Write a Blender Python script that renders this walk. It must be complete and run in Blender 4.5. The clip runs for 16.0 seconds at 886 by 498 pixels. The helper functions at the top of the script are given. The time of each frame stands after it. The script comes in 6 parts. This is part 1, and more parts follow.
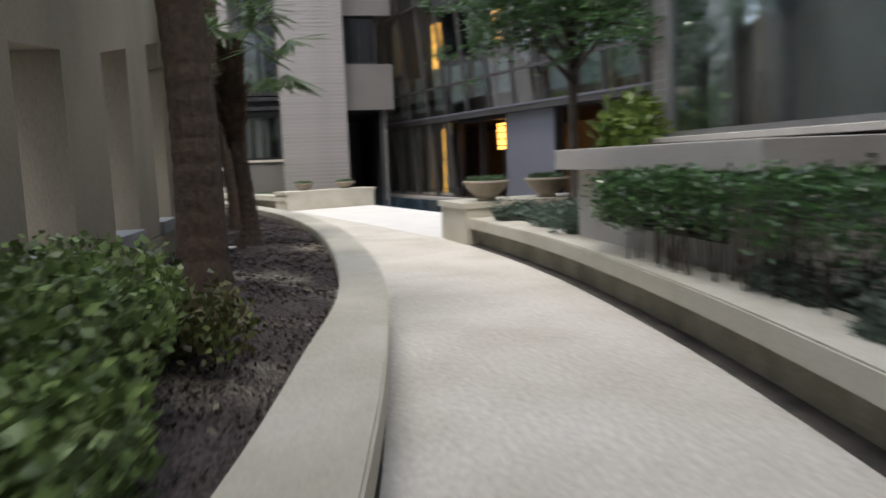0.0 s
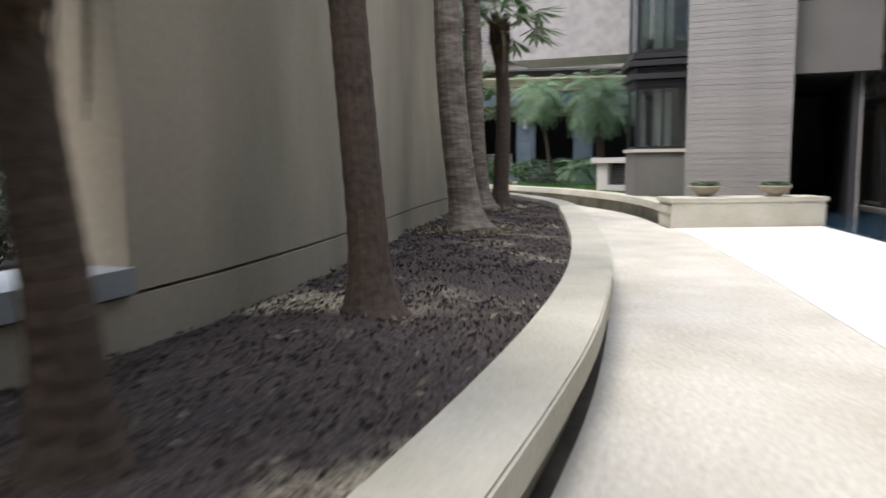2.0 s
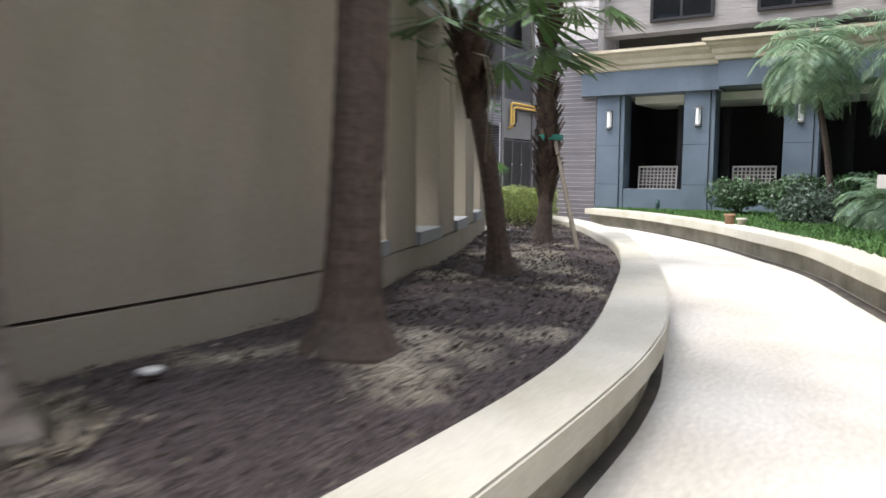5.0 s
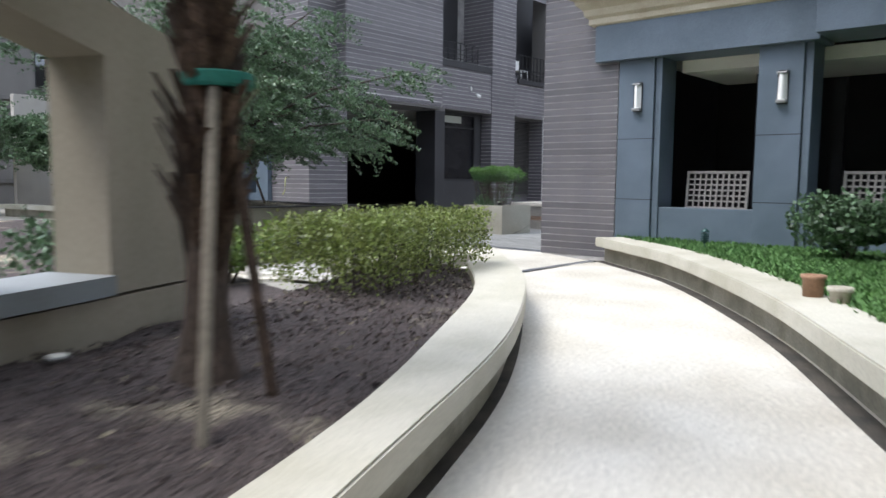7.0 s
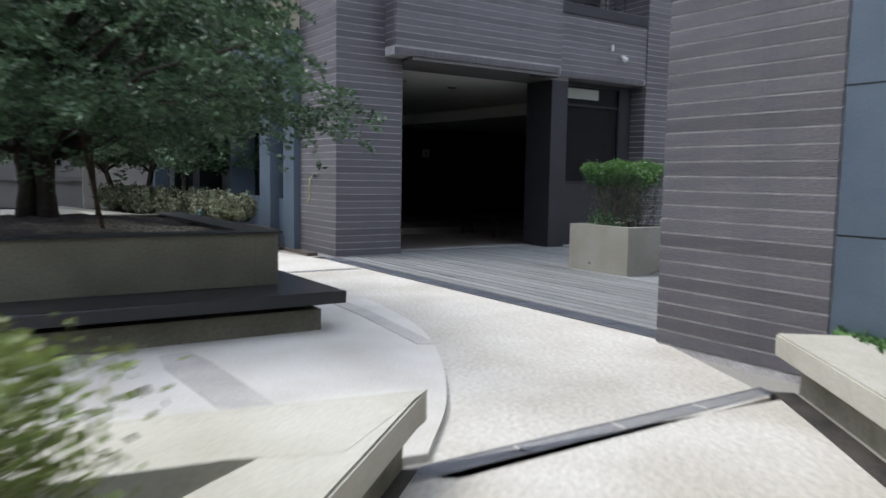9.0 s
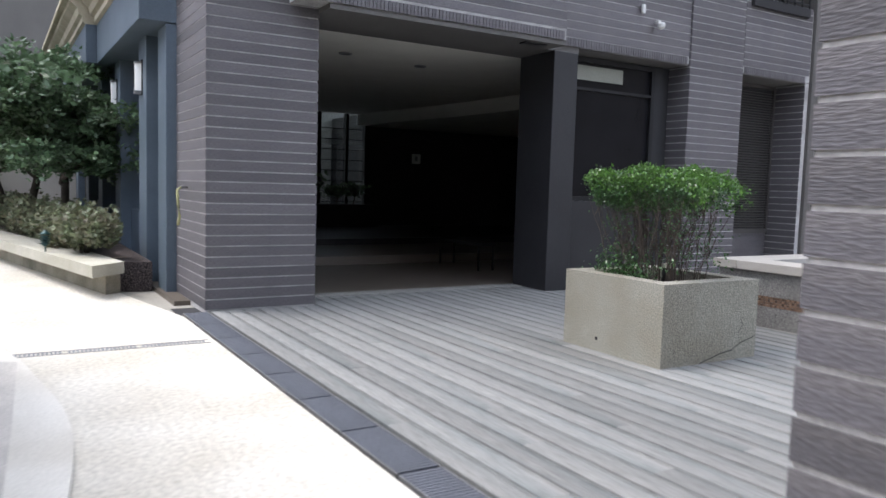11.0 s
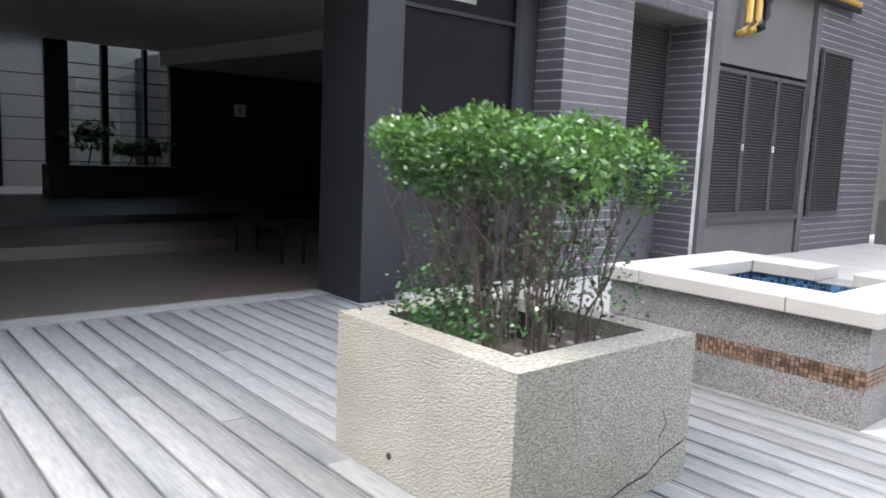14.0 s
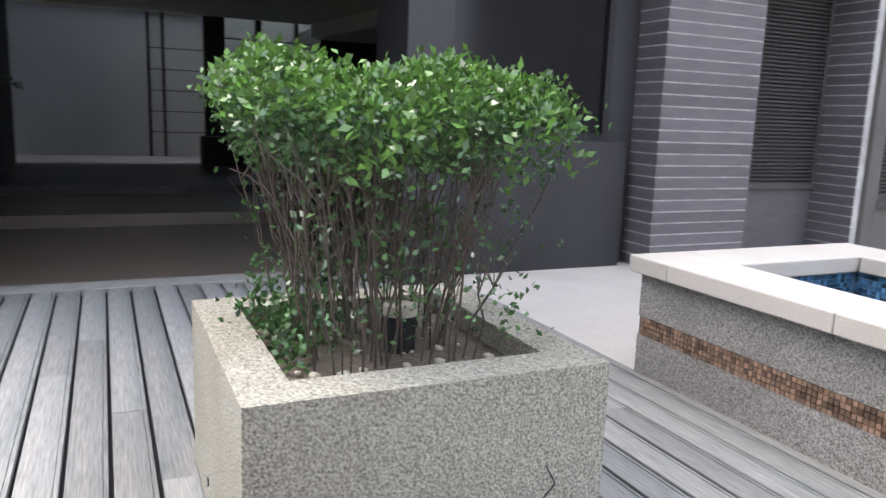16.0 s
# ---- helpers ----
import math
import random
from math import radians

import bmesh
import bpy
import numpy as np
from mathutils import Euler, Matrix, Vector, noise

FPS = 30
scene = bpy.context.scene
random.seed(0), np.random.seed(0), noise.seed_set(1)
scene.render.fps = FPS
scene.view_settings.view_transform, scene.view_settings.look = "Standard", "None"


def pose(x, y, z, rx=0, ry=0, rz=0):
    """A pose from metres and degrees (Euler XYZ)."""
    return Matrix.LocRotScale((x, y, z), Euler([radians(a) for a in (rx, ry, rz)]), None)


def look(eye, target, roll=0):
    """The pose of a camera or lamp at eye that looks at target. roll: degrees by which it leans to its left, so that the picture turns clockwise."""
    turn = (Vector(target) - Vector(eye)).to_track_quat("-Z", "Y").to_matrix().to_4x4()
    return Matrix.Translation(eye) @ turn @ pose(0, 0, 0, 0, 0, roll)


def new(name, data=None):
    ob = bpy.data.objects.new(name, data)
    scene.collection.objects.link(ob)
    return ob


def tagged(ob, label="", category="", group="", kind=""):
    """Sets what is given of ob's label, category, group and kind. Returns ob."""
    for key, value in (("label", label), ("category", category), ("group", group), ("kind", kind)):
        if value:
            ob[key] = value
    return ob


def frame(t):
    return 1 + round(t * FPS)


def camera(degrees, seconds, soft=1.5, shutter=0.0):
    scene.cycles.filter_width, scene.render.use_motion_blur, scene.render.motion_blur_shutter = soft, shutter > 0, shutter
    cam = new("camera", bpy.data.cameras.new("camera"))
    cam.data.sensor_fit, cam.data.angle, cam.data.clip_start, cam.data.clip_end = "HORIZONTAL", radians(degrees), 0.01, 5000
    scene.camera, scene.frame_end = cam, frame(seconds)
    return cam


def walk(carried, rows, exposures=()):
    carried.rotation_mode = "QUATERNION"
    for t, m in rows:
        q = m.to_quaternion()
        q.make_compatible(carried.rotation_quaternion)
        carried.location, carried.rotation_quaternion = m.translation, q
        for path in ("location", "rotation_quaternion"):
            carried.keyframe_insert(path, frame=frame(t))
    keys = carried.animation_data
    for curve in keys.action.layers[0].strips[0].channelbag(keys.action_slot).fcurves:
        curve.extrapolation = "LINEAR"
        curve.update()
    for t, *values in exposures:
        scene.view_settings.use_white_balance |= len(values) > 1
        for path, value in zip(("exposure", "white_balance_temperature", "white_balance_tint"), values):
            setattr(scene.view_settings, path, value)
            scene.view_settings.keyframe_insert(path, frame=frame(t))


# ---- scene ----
cam = camera(61.6, 16.0, 1.5, 0.5)
PATH = [
    (0, (3.349, -12.367, 0.857), (3.747, -10.422, 0.621), -2.2),
    (0.5, (3.68, -11.216, 0.826), (3.716, -9.229, 0.599), -0.5),
    (1, (3.972, -9.978, 0.832), (3.716, -8.008, 0.599), -0.5),
    (1.5, (4.158, -8.725, 0.825), (3.657, -6.803, 0.593), -0.5),
    (2, (4.247, -7.417, 0.842), (3.481, -5.584, 0.61), -0.5),
    (2.5, (4.22, -6.079, 0.845), (3.218, -4.362, 0.621), -1.0),
    (3, (4.126, -4.701, 0.884), (2.929, -3.114, 0.665), -1.2),
    (5.3, (3.035, 1.473, 0.89), (1.548, 2.796, 0.698), -0.2),
    (5.5, (2.868, 1.966, 0.889), (1.366, 3.273, 0.703), -0.6),
    (6, (2.354, 3.216, 0.908), (0.82, 4.487, 0.721), -0.2),
    (6.5, (1.774, 4.448, 0.912), (0.176, 5.636, 0.727), 0.1),
    (7, (1.12, 5.597, 0.929), (-0.534, 6.706, 0.743), 0.6),
    (7.5, (0.391, 6.667, 0.96), (-1.328, 7.672, 0.772), 0.5),
    (8, (-0.458, 7.668, 0.961), (-2.236, 8.563, 0.77), 0.6),
    (8.5, (-1.42, 8.576, 0.967), (-3.258, 9.34, 0.775), 0.9),
    (9, (-2.362, 9.364, 0.963), (-4.251, 9.993, 0.772), 1.0),
    (9.5, (-3.236, 9.983, 0.946), (-5.148, 10.538, 0.756), 1.1),
    (10.2, (-4.268, 10.639, 0.966), (-6.183, 11.189, 0.788), 1.5),
    (12.3, (-6.248, 11.609, 1.058), (-8.157, 12.191, 0.923), 2.2),
    (12.5, (-6.404, 11.697, 1.058), (-8.304, 12.311, 0.932), 2.2),
    (13, (-6.754, 11.937, 1.052), (-8.603, 12.69, 0.932), 2.3),
    (13.5, (-7.039, 12.201, 1.044), (-8.847, 13.034, 0.848), 2.6),
    (14, (-7.262, 12.503, 1.05), (-9.051, 13.355, 0.787), 2.5),
    (14.5, (-7.403, 12.822, 1.044), (-9.191, 13.661, 0.73), 2.3),
    (15, (-7.52, 13.09, 1.029), (-9.34, 13.846, 0.69), 2.1),
    (15.5, (-7.529, 13.349, 1.032), (-9.416, 13.918, 0.69), 1.8),
    (16, (-7.489, 13.622, 1.04), (-9.43, 13.952, 0.687), 2.1),
]
EXPOSURES = [(0, 1.04, 6700, 12), (1.5, 1.2, 6550, 10), (2.5, 1.38, 6700, 14), (5.5, 1.75, 6550, 12), (7.5, 1.1, 6250, 10), (8.5, 0.92, 6150, 10), (9.5, 0.75, 6250, 12), (12.5, 2.05, 6450, 13), (14.5, 2.15, 6500, 13), (16, 1.95, 6600, 14)]
walk(cam, [(t, look(eye, target, roll)) for t, eye, target, roll in PATH], EXPOSURES)

# ---- world, sun, exposure ----
world = bpy.data.worlds.new("sky")
scene.world = world
world.use_nodes = True
wn = world.node_tree.nodes
wl = world.node_tree.links
sky = wn.new("ShaderNodeTexSky")
sky.sky_type = "NISHITA"
sky.sun_disc = False
SUN_EL, SUN_ROT = radians(62), radians(200)
sky.sun_elevation, sky.sun_rotation = SUN_EL, SUN_ROT
sky.dust_density = 3.0
haze = wn.new("ShaderNodeMix")
haze.data_type = "RGBA"
haze.inputs[0].default_value = 0.6
haze.inputs[7].default_value = (9.0, 9.7, 11.0, 1)
wl.new(sky.outputs[0], haze.inputs[6])
wl.new(haze.outputs[2], wn["Background"].inputs[0])
wn["Background"].inputs[1].default_value = 0.15
sun_data = bpy.data.lights.new("sun", "SUN")
sun_data.energy, sun_data.angle, sun_data.color = 1.2, radians(25), (1, 0.97, 0.92)
sun = new("sun", sun_data)
sd = Vector((math.sin(SUN_ROT) * math.cos(SUN_EL), math.cos(SUN_ROT) * math.cos(SUN_EL), math.sin(SUN_EL)))
sun.matrix_world = look(sd * 40, (0, 0, 0))

# ---- materials ----
MATS = {}


def mat(name, color, rough=0.8, metal=0.0, var=0.25, scale=3.0, fine=60.0, bump=0.2, dist=0.004, tint=None, spec=0.4,
        emit=None, power=0.0, per=0.0, trans=0.0, stretch=(1, 1, 1), speck=0.0, lo=0.38, hi=0.68, subsurf=0.0):
    """A surface with stains (scale), grain (fine) and relief. tint: second colour of the stains. per: spread from piece to piece."""
    if name in MATS:
        return MATS[name]
    m = bpy.data.materials.new(name)
    m.use_nodes = True
    n, l = m.node_tree.nodes, m.node_tree.links
    b = n["Principled BSDF"]
    b.inputs["Roughness"].default_value, b.inputs["Metallic"].default_value = rough, metal
    b.inputs["Specular IOR Level"].default_value = spec
    b.inputs["Transmission Weight"].default_value = trans
    tc = n.new("ShaderNodeTexCoord")
    mp = n.new("ShaderNodeMapping")
    mp.inputs["Scale"].default_value = stretch
    l.new(tc.outputs["Object"], mp.inputs[0])
    geo = n.new("ShaderNodeNewGeometry")
    n1 = n.new("ShaderNodeTexNoise")
    n1.inputs["Scale"].default_value, n1.inputs["Detail"].default_value = scale, 5
    n2 = n.new("ShaderNodeTexNoise")
    n2.inputs["Scale"].default_value, n2.inputs["Detail"].default_value = fine, 3
    l.new(mp.outputs[0], n1.inputs["Vector"])
    l.new(mp.outputs[0], n2.inputs["Vector"])
    mix = n.new("ShaderNodeMix")
    mix.data_type = "RGBA"
    t = tint or tuple(c * (1 - var) for c in color)
    mix.inputs[6].default_value, mix.inputs[7].default_value = (*color, 1), (*t, 1)
    ramp = n.new("ShaderNodeMapRange")
    ramp.inputs[1].default_value, ramp.inputs[2].default_value = lo, hi
    l.new(n1.outputs[0], ramp.inputs[0])
    l.new(ramp.outputs[0], mix.inputs[0])
    hsv = n.new("ShaderNodeHueSaturation")
    val = n.new("ShaderNodeMapRange")
    val.inputs[1].default_value, val.inputs[2].default_value = 0.3, 0.7
    val.inputs[3].default_value, val.inputs[4].default_value = 1 - var * 0.7 - speck, 1 + var * 0.5 + speck
    l.new(n2.outputs[0], val.inputs[0])
    last = val.outputs[0]
    if per:
        info = n.new("ShaderNodeObjectInfo")
        add = n.new("ShaderNodeMath")
        add.operation = "ADD"
        l.new(info.outputs["Random"], add.inputs[0])
        l.new(geo.outputs["Random Per Island"], add.inputs[1])
        fr = n.new("ShaderNodeMath")
        fr.operation = "FRACT"
        l.new(add.outputs[0], fr.inputs[0])
        pr = n.new("ShaderNodeMapRange")
        pr.inputs[3].default_value, pr.inputs[4].default_value = 1 - per, 1 + per
        l.new(fr.outputs[0], pr.inputs[0])
        mul = n.new("ShaderNodeMath")
        mul.operation = "MULTIPLY"
        l.new(last, mul.inputs[0])
        l.new(pr.outputs[0], mul.inputs[1])
        last = mul.outputs[0]
    l.new(last, hsv.inputs["Value"])
    l.new(mix.outputs[2], hsv.inputs["Color"])
    l.new(hsv.outputs[0], b.inputs["Base Color"])
    if bump:
        bp = n.new("ShaderNodeBump")
        bp.inputs["Strength"].default_value, bp.inputs["Distance"].default_value = bump, dist
        l.new(n2.outputs[0], bp.inputs["Height"])
        l.new(bp.outputs[0], b.inputs["Normal"])
    if emit:
        b.inputs["Emission Color"].default_value = (*emit, 1)
        b.inputs["Emission Strength"].default_value = power
    if subsurf:
        b.inputs["Transmission Weight"].default_value = 0.0
        tr = n.new("ShaderNodeBsdfTranslucent")
        l.new(hsv.outputs[0], tr.inputs[0])
        ms = n.new("ShaderNodeMixShader")
        ms.inputs[0].default_value = subsurf
        l.new(b.outputs[0], ms.inputs[1])
        l.new(tr.outputs[0], ms.inputs[2])
        l.new(ms.outputs[0], n["Material Output"].inputs[0])
    MATS[name] = m
    return m


PATHM = mat("cast_paving", (0.54, 0.515, 0.455), 0.75, var=0.2, scale=1.6, fine=38, bump=0.5, dist=0.005, tint=(0.44, 0.41, 0.345), speck=0.05)
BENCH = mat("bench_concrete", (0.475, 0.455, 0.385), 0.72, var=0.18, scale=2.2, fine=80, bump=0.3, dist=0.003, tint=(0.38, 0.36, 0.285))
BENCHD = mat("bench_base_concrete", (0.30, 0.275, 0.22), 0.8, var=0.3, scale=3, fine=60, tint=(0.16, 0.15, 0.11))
PLASTER = mat("beige_plaster", (0.35, 0.306, 0.243), 0.85, var=0.16, scale=1.3, fine=120, bump=0.2, dist=0.002, tint=(0.235, 0.215, 0.165), stretch=(1, 1, 0.35))
SILL = mat("sill_stone", (0.26, 0.28, 0.29), 0.5, var=0.1, scale=4, fine=90, bump=0.05)
BRICK = mat("dark_brick", (0.112, 0.104, 0.110), 0.58, var=0.42, scale=3.4, fine=42, bump=0.8, dist=0.004, per=0.2, tint=(0.09, 0.085, 0.095), stretch=(1, 1, 5))
BRICKL = mat("grey_brick", (0.25, 0.235, 0.225), 0.6, var=0.15, scale=2, fine=70, per=0.07, stretch=(1, 1, 5))
MORTAR = mat("pale_mortar", (0.44, 0.43, 0.42), 0.9, var=0.35, scale=6, fine=80)
# mortar of the corner pier, slightly paler than MORTAR
MORTARC = mat("corner_mortar", (0.46, 0.44, 0.43), 0.9, var=0.3, scale=6, fine=80)
MORTARL = mat("grey_mortar", (0.36, 0.34, 0.33), 0.9, var=0.2, scale=6, fine=80)
GRANITE = mat("blue_grey_granite", (0.105, 0.135, 0.17), 0.45, var=0.25, scale=1.8, fine=160, bump=0.06, speck=0.1, tint=(0.075, 0.10, 0.125))
BLACKG = mat("black_granite", (0.022, 0.023, 0.026), 0.3, var=0.3, scale=3, fine=220, bump=0.03, speck=0.2)
DARKP = mat("dark_panel", (0.031, 0.031, 0.034), 0.42, spec=0.3, var=0.2, scale=2, fine=90, bump=0.05)
CORNICE = mat("cream_moulding", (0.46, 0.41, 0.31), 0.7, var=0.15, scale=3, fine=60, tint=(0.36, 0.31, 0.22))
MULCH = mat("mulch", (0.062, 0.049, 0.047), 0.95, var=0.6, scale=1.3, fine=75, bump=1.0, dist=0.02, tint=(0.34, 0.30, 0.225), speck=0.65, lo=0.55, hi=0.68)
SAND = mat("sandy_soil", (0.12, 0.10, 0.08), 0.95, var=0.35, scale=7, fine=70, bump=0.8, dist=0.01)
GUT = mat("dark_gap", (0.075, 0.066, 0.054), 0.9, var=0.4, scale=5, fine=60, tint=(0.03, 0.028, 0.025))
DPANE = mat("dark_tinted_pane", (0.012, 0.012, 0.014), 0.12, var=0.2, bump=0, spec=0.25)
THR = mat("pitted_stone", (0.27, 0.265, 0.25), 0.8, var=0.15, scale=6, fine=240, speck=0.5, bump=0.4)
CHIP = mat("bark_chip", (0.095, 0.076, 0.07), 0.9, var=0.5, scale=9, fine=90, per=0.75, tint=(0.06, 0.048, 0.045))
WOOD = mat("weathered_deck_wood", (0.232, 0.228, 0.218), 0.55, var=0.42, scale=1.7, fine=26, bump=0.6, dist=0.003, per=0.18, tint=(0.135, 0.15, 0.15), stretch=(0.35, 5, 5))
GRIT = mat("exposed_aggregate", (0.31, 0.298, 0.25), 0.9, var=0.3, scale=3.5, fine=150, bump=1.0, dist=0.009, speck=0.34, tint=(0.27, 0.25, 0.20))
PEBBLE = mat("pebble_dash", (0.25, 0.24, 0.225), 0.85, var=0.25, scale=3, fine=170, bump=1.0, dist=0.005, speck=0.45)
CAP = mat("pale_granite_cap", (0.46, 0.43, 0.385), 0.55, var=0.1, scale=4, fine=200, bump=0.05, speck=0.08)
PAVE = mat("pale_paving", (0.42, 0.395, 0.355), 0.8, var=0.12, scale=2, fine=90)
TILEB = mat("brown_mosaic", (0.19, 0.125, 0.085), 0.35, var=0.2, scale=5, fine=30, per=0.6, tint=(0.15, 0.085, 0.06))
TILEC = mat("blue_mosaic", (0.06, 0.17, 0.28), 0.2, var=0.2, scale=5, fine=30, per=0.8, tint=(0.03, 0.07, 0.13))
TRUNK = mat("palm_trunk", (0.085, 0.060, 0.046), 0.9, var=0.4, scale=4, fine=35, bump=0.8, dist=0.01, tint=(0.07, 0.055, 0.045))
TRUNKP = mat("pale_ringed_trunk", (0.19, 0.165, 0.14), 0.9, var=0.45, scale=3, fine=14, bump=1.0, dist=0.012, tint=(0.10, 0.08, 0.065), stretch=(0.6, 0.6, 2.2), speck=0.15)
HUSK = mat("palm_husk", (0.085, 0.055, 0.038), 0.95, var=0.5, scale=8, fine=60, bump=0.8, dist=0.01, per=0.4)
DEADLEAF = mat("dead_frond", (0.26, 0.23, 0.17), 0.9, var=0.3, scale=8, fine=60, per=0.2)
BARK = mat("bark", (0.075, 0.062, 0.05), 0.9, var=0.4, scale=6, fine=50, bump=0.8, dist=0.006)
LEAF = mat("hedge_leaf", (0.12, 0.19, 0.05), 0.4, var=0.3, scale=6, fine=25, bump=0, per=0.45, tint=(0.14, 0.19, 0.035), subsurf=0.3)
LEAFH = mat("yellow_hedge_leaf", (0.20, 0.26, 0.075), 0.4, var=0.3, scale=7, fine=25, bump=0, per=0.5, tint=(0.15, 0.17, 0.05), subsurf=0.35)
LEAFD = mat("tree_leaf", (0.092, 0.155, 0.08), 0.38, var=0.3, scale=4, fine=25, bump=0, per=0.5, subsurf=0.25)
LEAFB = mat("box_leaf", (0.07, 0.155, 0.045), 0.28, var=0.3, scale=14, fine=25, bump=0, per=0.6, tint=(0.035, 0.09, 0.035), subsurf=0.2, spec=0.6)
LEAFT = mat("bright_leaf", (0.105, 0.225, 0.045), 0.28, var=0.3, scale=12, fine=25, bump=0, per=0.5, subsurf=0.3, spec=0.6)
LEAFY = mat("lime_leaf", (0.25, 0.42, 0.03), 0.45, var=0.25, scale=6, fine=25, bump=0, per=0.3, subsurf=0.35)
LEAFG = mat("greygreen_leaf", (0.10, 0.14, 0.11), 0.5, var=0.25, scale=6, fine=25, bump=0, per=0.4, subsurf=0.2)
FROND = mat("palm_leaf", (0.075, 0.14, 0.045), 0.4, var=0.3, scale=5, fine=25, bump=0, per=0.35, subsurf=0.25)
FRONDB = mat("bright_palm_leaf", (0.25, 0.35, 0.20), 0.35, var=0.3, scale=3, fine=25, bump=0, per=0.35, tint=(0.20, 0.31, 0.22), subsurf=0.4)
GRASS = mat("lawn", (0.055, 0.125, 0.035), 0.8, var=0.4, scale=8, fine=60, bump=0.6, dist=0.02, per=0.35, tint=(0.075, 0.16, 0.04))
TERRA = mat("terracotta", (0.32, 0.19, 0.12), 0.85, var=0.25, scale=8, fine=60)
STONE = mat("pale_stone", (0.42, 0.39, 0.32), 0.85, var=0.2, scale=8, fine=60)
BOWLM = mat("stone_bowl", (0.36, 0.31, 0.25), 0.8, var=0.25, scale=7, fine=80)
IRON = mat("black_metal", (0.02, 0.02, 0.022), 0.5, metal=0.3, var=0.1, bump=0.03)
DGREEN = mat("dark_green_metal", (0.02, 0.06, 0.06), 0.4, metal=0.2, var=0.1, bump=0.02)
WHITEP = mat("white_metal", (0.62, 0.62, 0.6), 0.5, var=0.08, bump=0.03)
LOUVRE = mat("louvre_metal", (0.075, 0.070, 0.068), 0.5, metal=0.1, var=0.15, bump=0.05)
ALU = mat("grey_metal", (0.32, 0.32, 0.32), 0.4, metal=0.7, var=0.15, bump=0.05)
DRAINM = mat("drain_grate", (0.15, 0.16, 0.185), 0.5, metal=0.2, var=0.2, bump=0.1)
YELLOW = mat("yellow_pipe", (0.55, 0.34, 0.07), 0.4, var=0.15, bump=0.03)
HOSE = mat("faded_hose", (0.42, 0.42, 0.22), 0.6, var=0.1, bump=0.02)
WALLC = mat("cement_render", (0.125, 0.119, 0.112), 0.85, var=0.15, scale=1.5, fine=60)
CEIL = mat("soffit_paint", (0.72, 0.70, 0.63), 0.85, var=0.06, bump=0.03)
LOBBY = mat("lobby_floor", (0.115, 0.096, 0.078), 0.42, var=0.15, scale=2, fine=60, bump=0.02)
# near-black: the shade of unlit rooms, recesses and gaps is put into this colour
SHADEW = mat("shaded_dark_interior", (0.03, 0.03, 0.033), 0.7, var=0.2, bump=0.05)
BLUEP = mat("blue_pool_tile", (0.07, 0.10, 0.16), 0.12, var=0.2, scale=3, fine=40, bump=0.03)
WATER = mat("pool_water", (0.02, 0.045, 0.07), 0.06, var=0.2, scale=3, fine=9, bump=0.15, dist=0.01)
LAMPG = mat("lamp_diffuser", (0.8, 0.8, 0.78), 0.4, var=0.02, bump=0)
UPG = mat("frosted_disc", (0.7, 0.69, 0.64), 0.35, var=0.05, bump=0)
AMBER = mat("amber_light", (0.8, 0.5, 0.15), 0.5, var=0.2, scale=9, emit=(1.0, 0.46, 0.08), power=2.2, bump=0)
CURT = mat("grey_curtain", (0.62, 0.62, 0.57), 0.8, var=0.3, scale=3, fine=12, stretch=(8, 8, 0.3), bump=0.1)
LATT = mat("dull_grey_lattice", (0.27, 0.255, 0.24), 0.6, var=0.2, scale=6, fine=40, bump=0.05)
# pale grey of the faces added to brighten reflections in the glass wall
REFLM = mat("pale_reflector_grey", (0.42, 0.40, 0.375), 0.8, var=0.12, scale=2, fine=80)
# translucent stand-in for a flat pale surface, brightened by yard light from behind
TPANEL = mat("pale_translucent_panel", (0.36, 0.37, 0.37), 0.6, var=0.06, scale=1, fine=30, bump=0.02, subsurf=0.75)
# backing colour that stands in for the window's blue tint and reflection
BLUEBACK = mat("blue_grey_glass_backing", (0.36, 0.46, 0.50), 0.8, var=0.12, scale=1.5, fine=12, stretch=(6, 6, 0.3), bump=0.05)
METALP = mat("bluegrey_cladding", (0.14, 0.143, 0.165), 0.5, var=0.12, scale=1.2, fine=60, bump=0.03)


def glass(name, color, rough=0.03, low=0.06, high=1.0):
    m = bpy.data.materials.new(name)
    m.use_nodes = True
    n, l = m.node_tree.nodes, m.node_tree.links
    g = n.new("ShaderNodeBsdfGlossy")
    g.inputs["Roughness"].default_value = rough
    g.inputs["Color"].default_value = (0.9, 0.95, 1, 1)
    t = n.new("ShaderNodeBsdfTransparent")
    t.inputs[0].default_value = (*color, 1)
    f = n.new("ShaderNodeFresnel")
    f.inputs[0].default_value = 1.5
    mr = n.new("ShaderNodeMapRange")
    mr.inputs[3].default_value, mr.inputs[4].default_value = low, high
    l.new(f.outputs[0], mr.inputs[0])
    ms = n.new("ShaderNodeMixShader")
    l.new(mr.outputs[0], ms.inputs[0])
    l.new(t.outputs[0], ms.inputs[1])
    l.new(g.outputs[0], ms.inputs[2])
    l.new(ms.outputs[0], n["Material Output"].inputs[0])
    return m


GLASS = glass("window_glass", (0.74, 0.79, 0.79), low=0.22, high=0.5)
BROWNI = mat("brown_lining", (0.30, 0.235, 0.18), 0.7, var=0.2, scale=2, fine=50, bump=0.03)
BLINDM = mat("pale_green_blind", (0.62, 0.66, 0.60), 0.8, var=0.08, scale=2, fine=40, bump=0.03)
GLASSD = glass("tinted_glass", (0.10, 0.12, 0.13))

# ---- makers ----
RA = pose(0, 0, 0, 0, 0, 15)  # the north and west buildings stand at 15 degrees
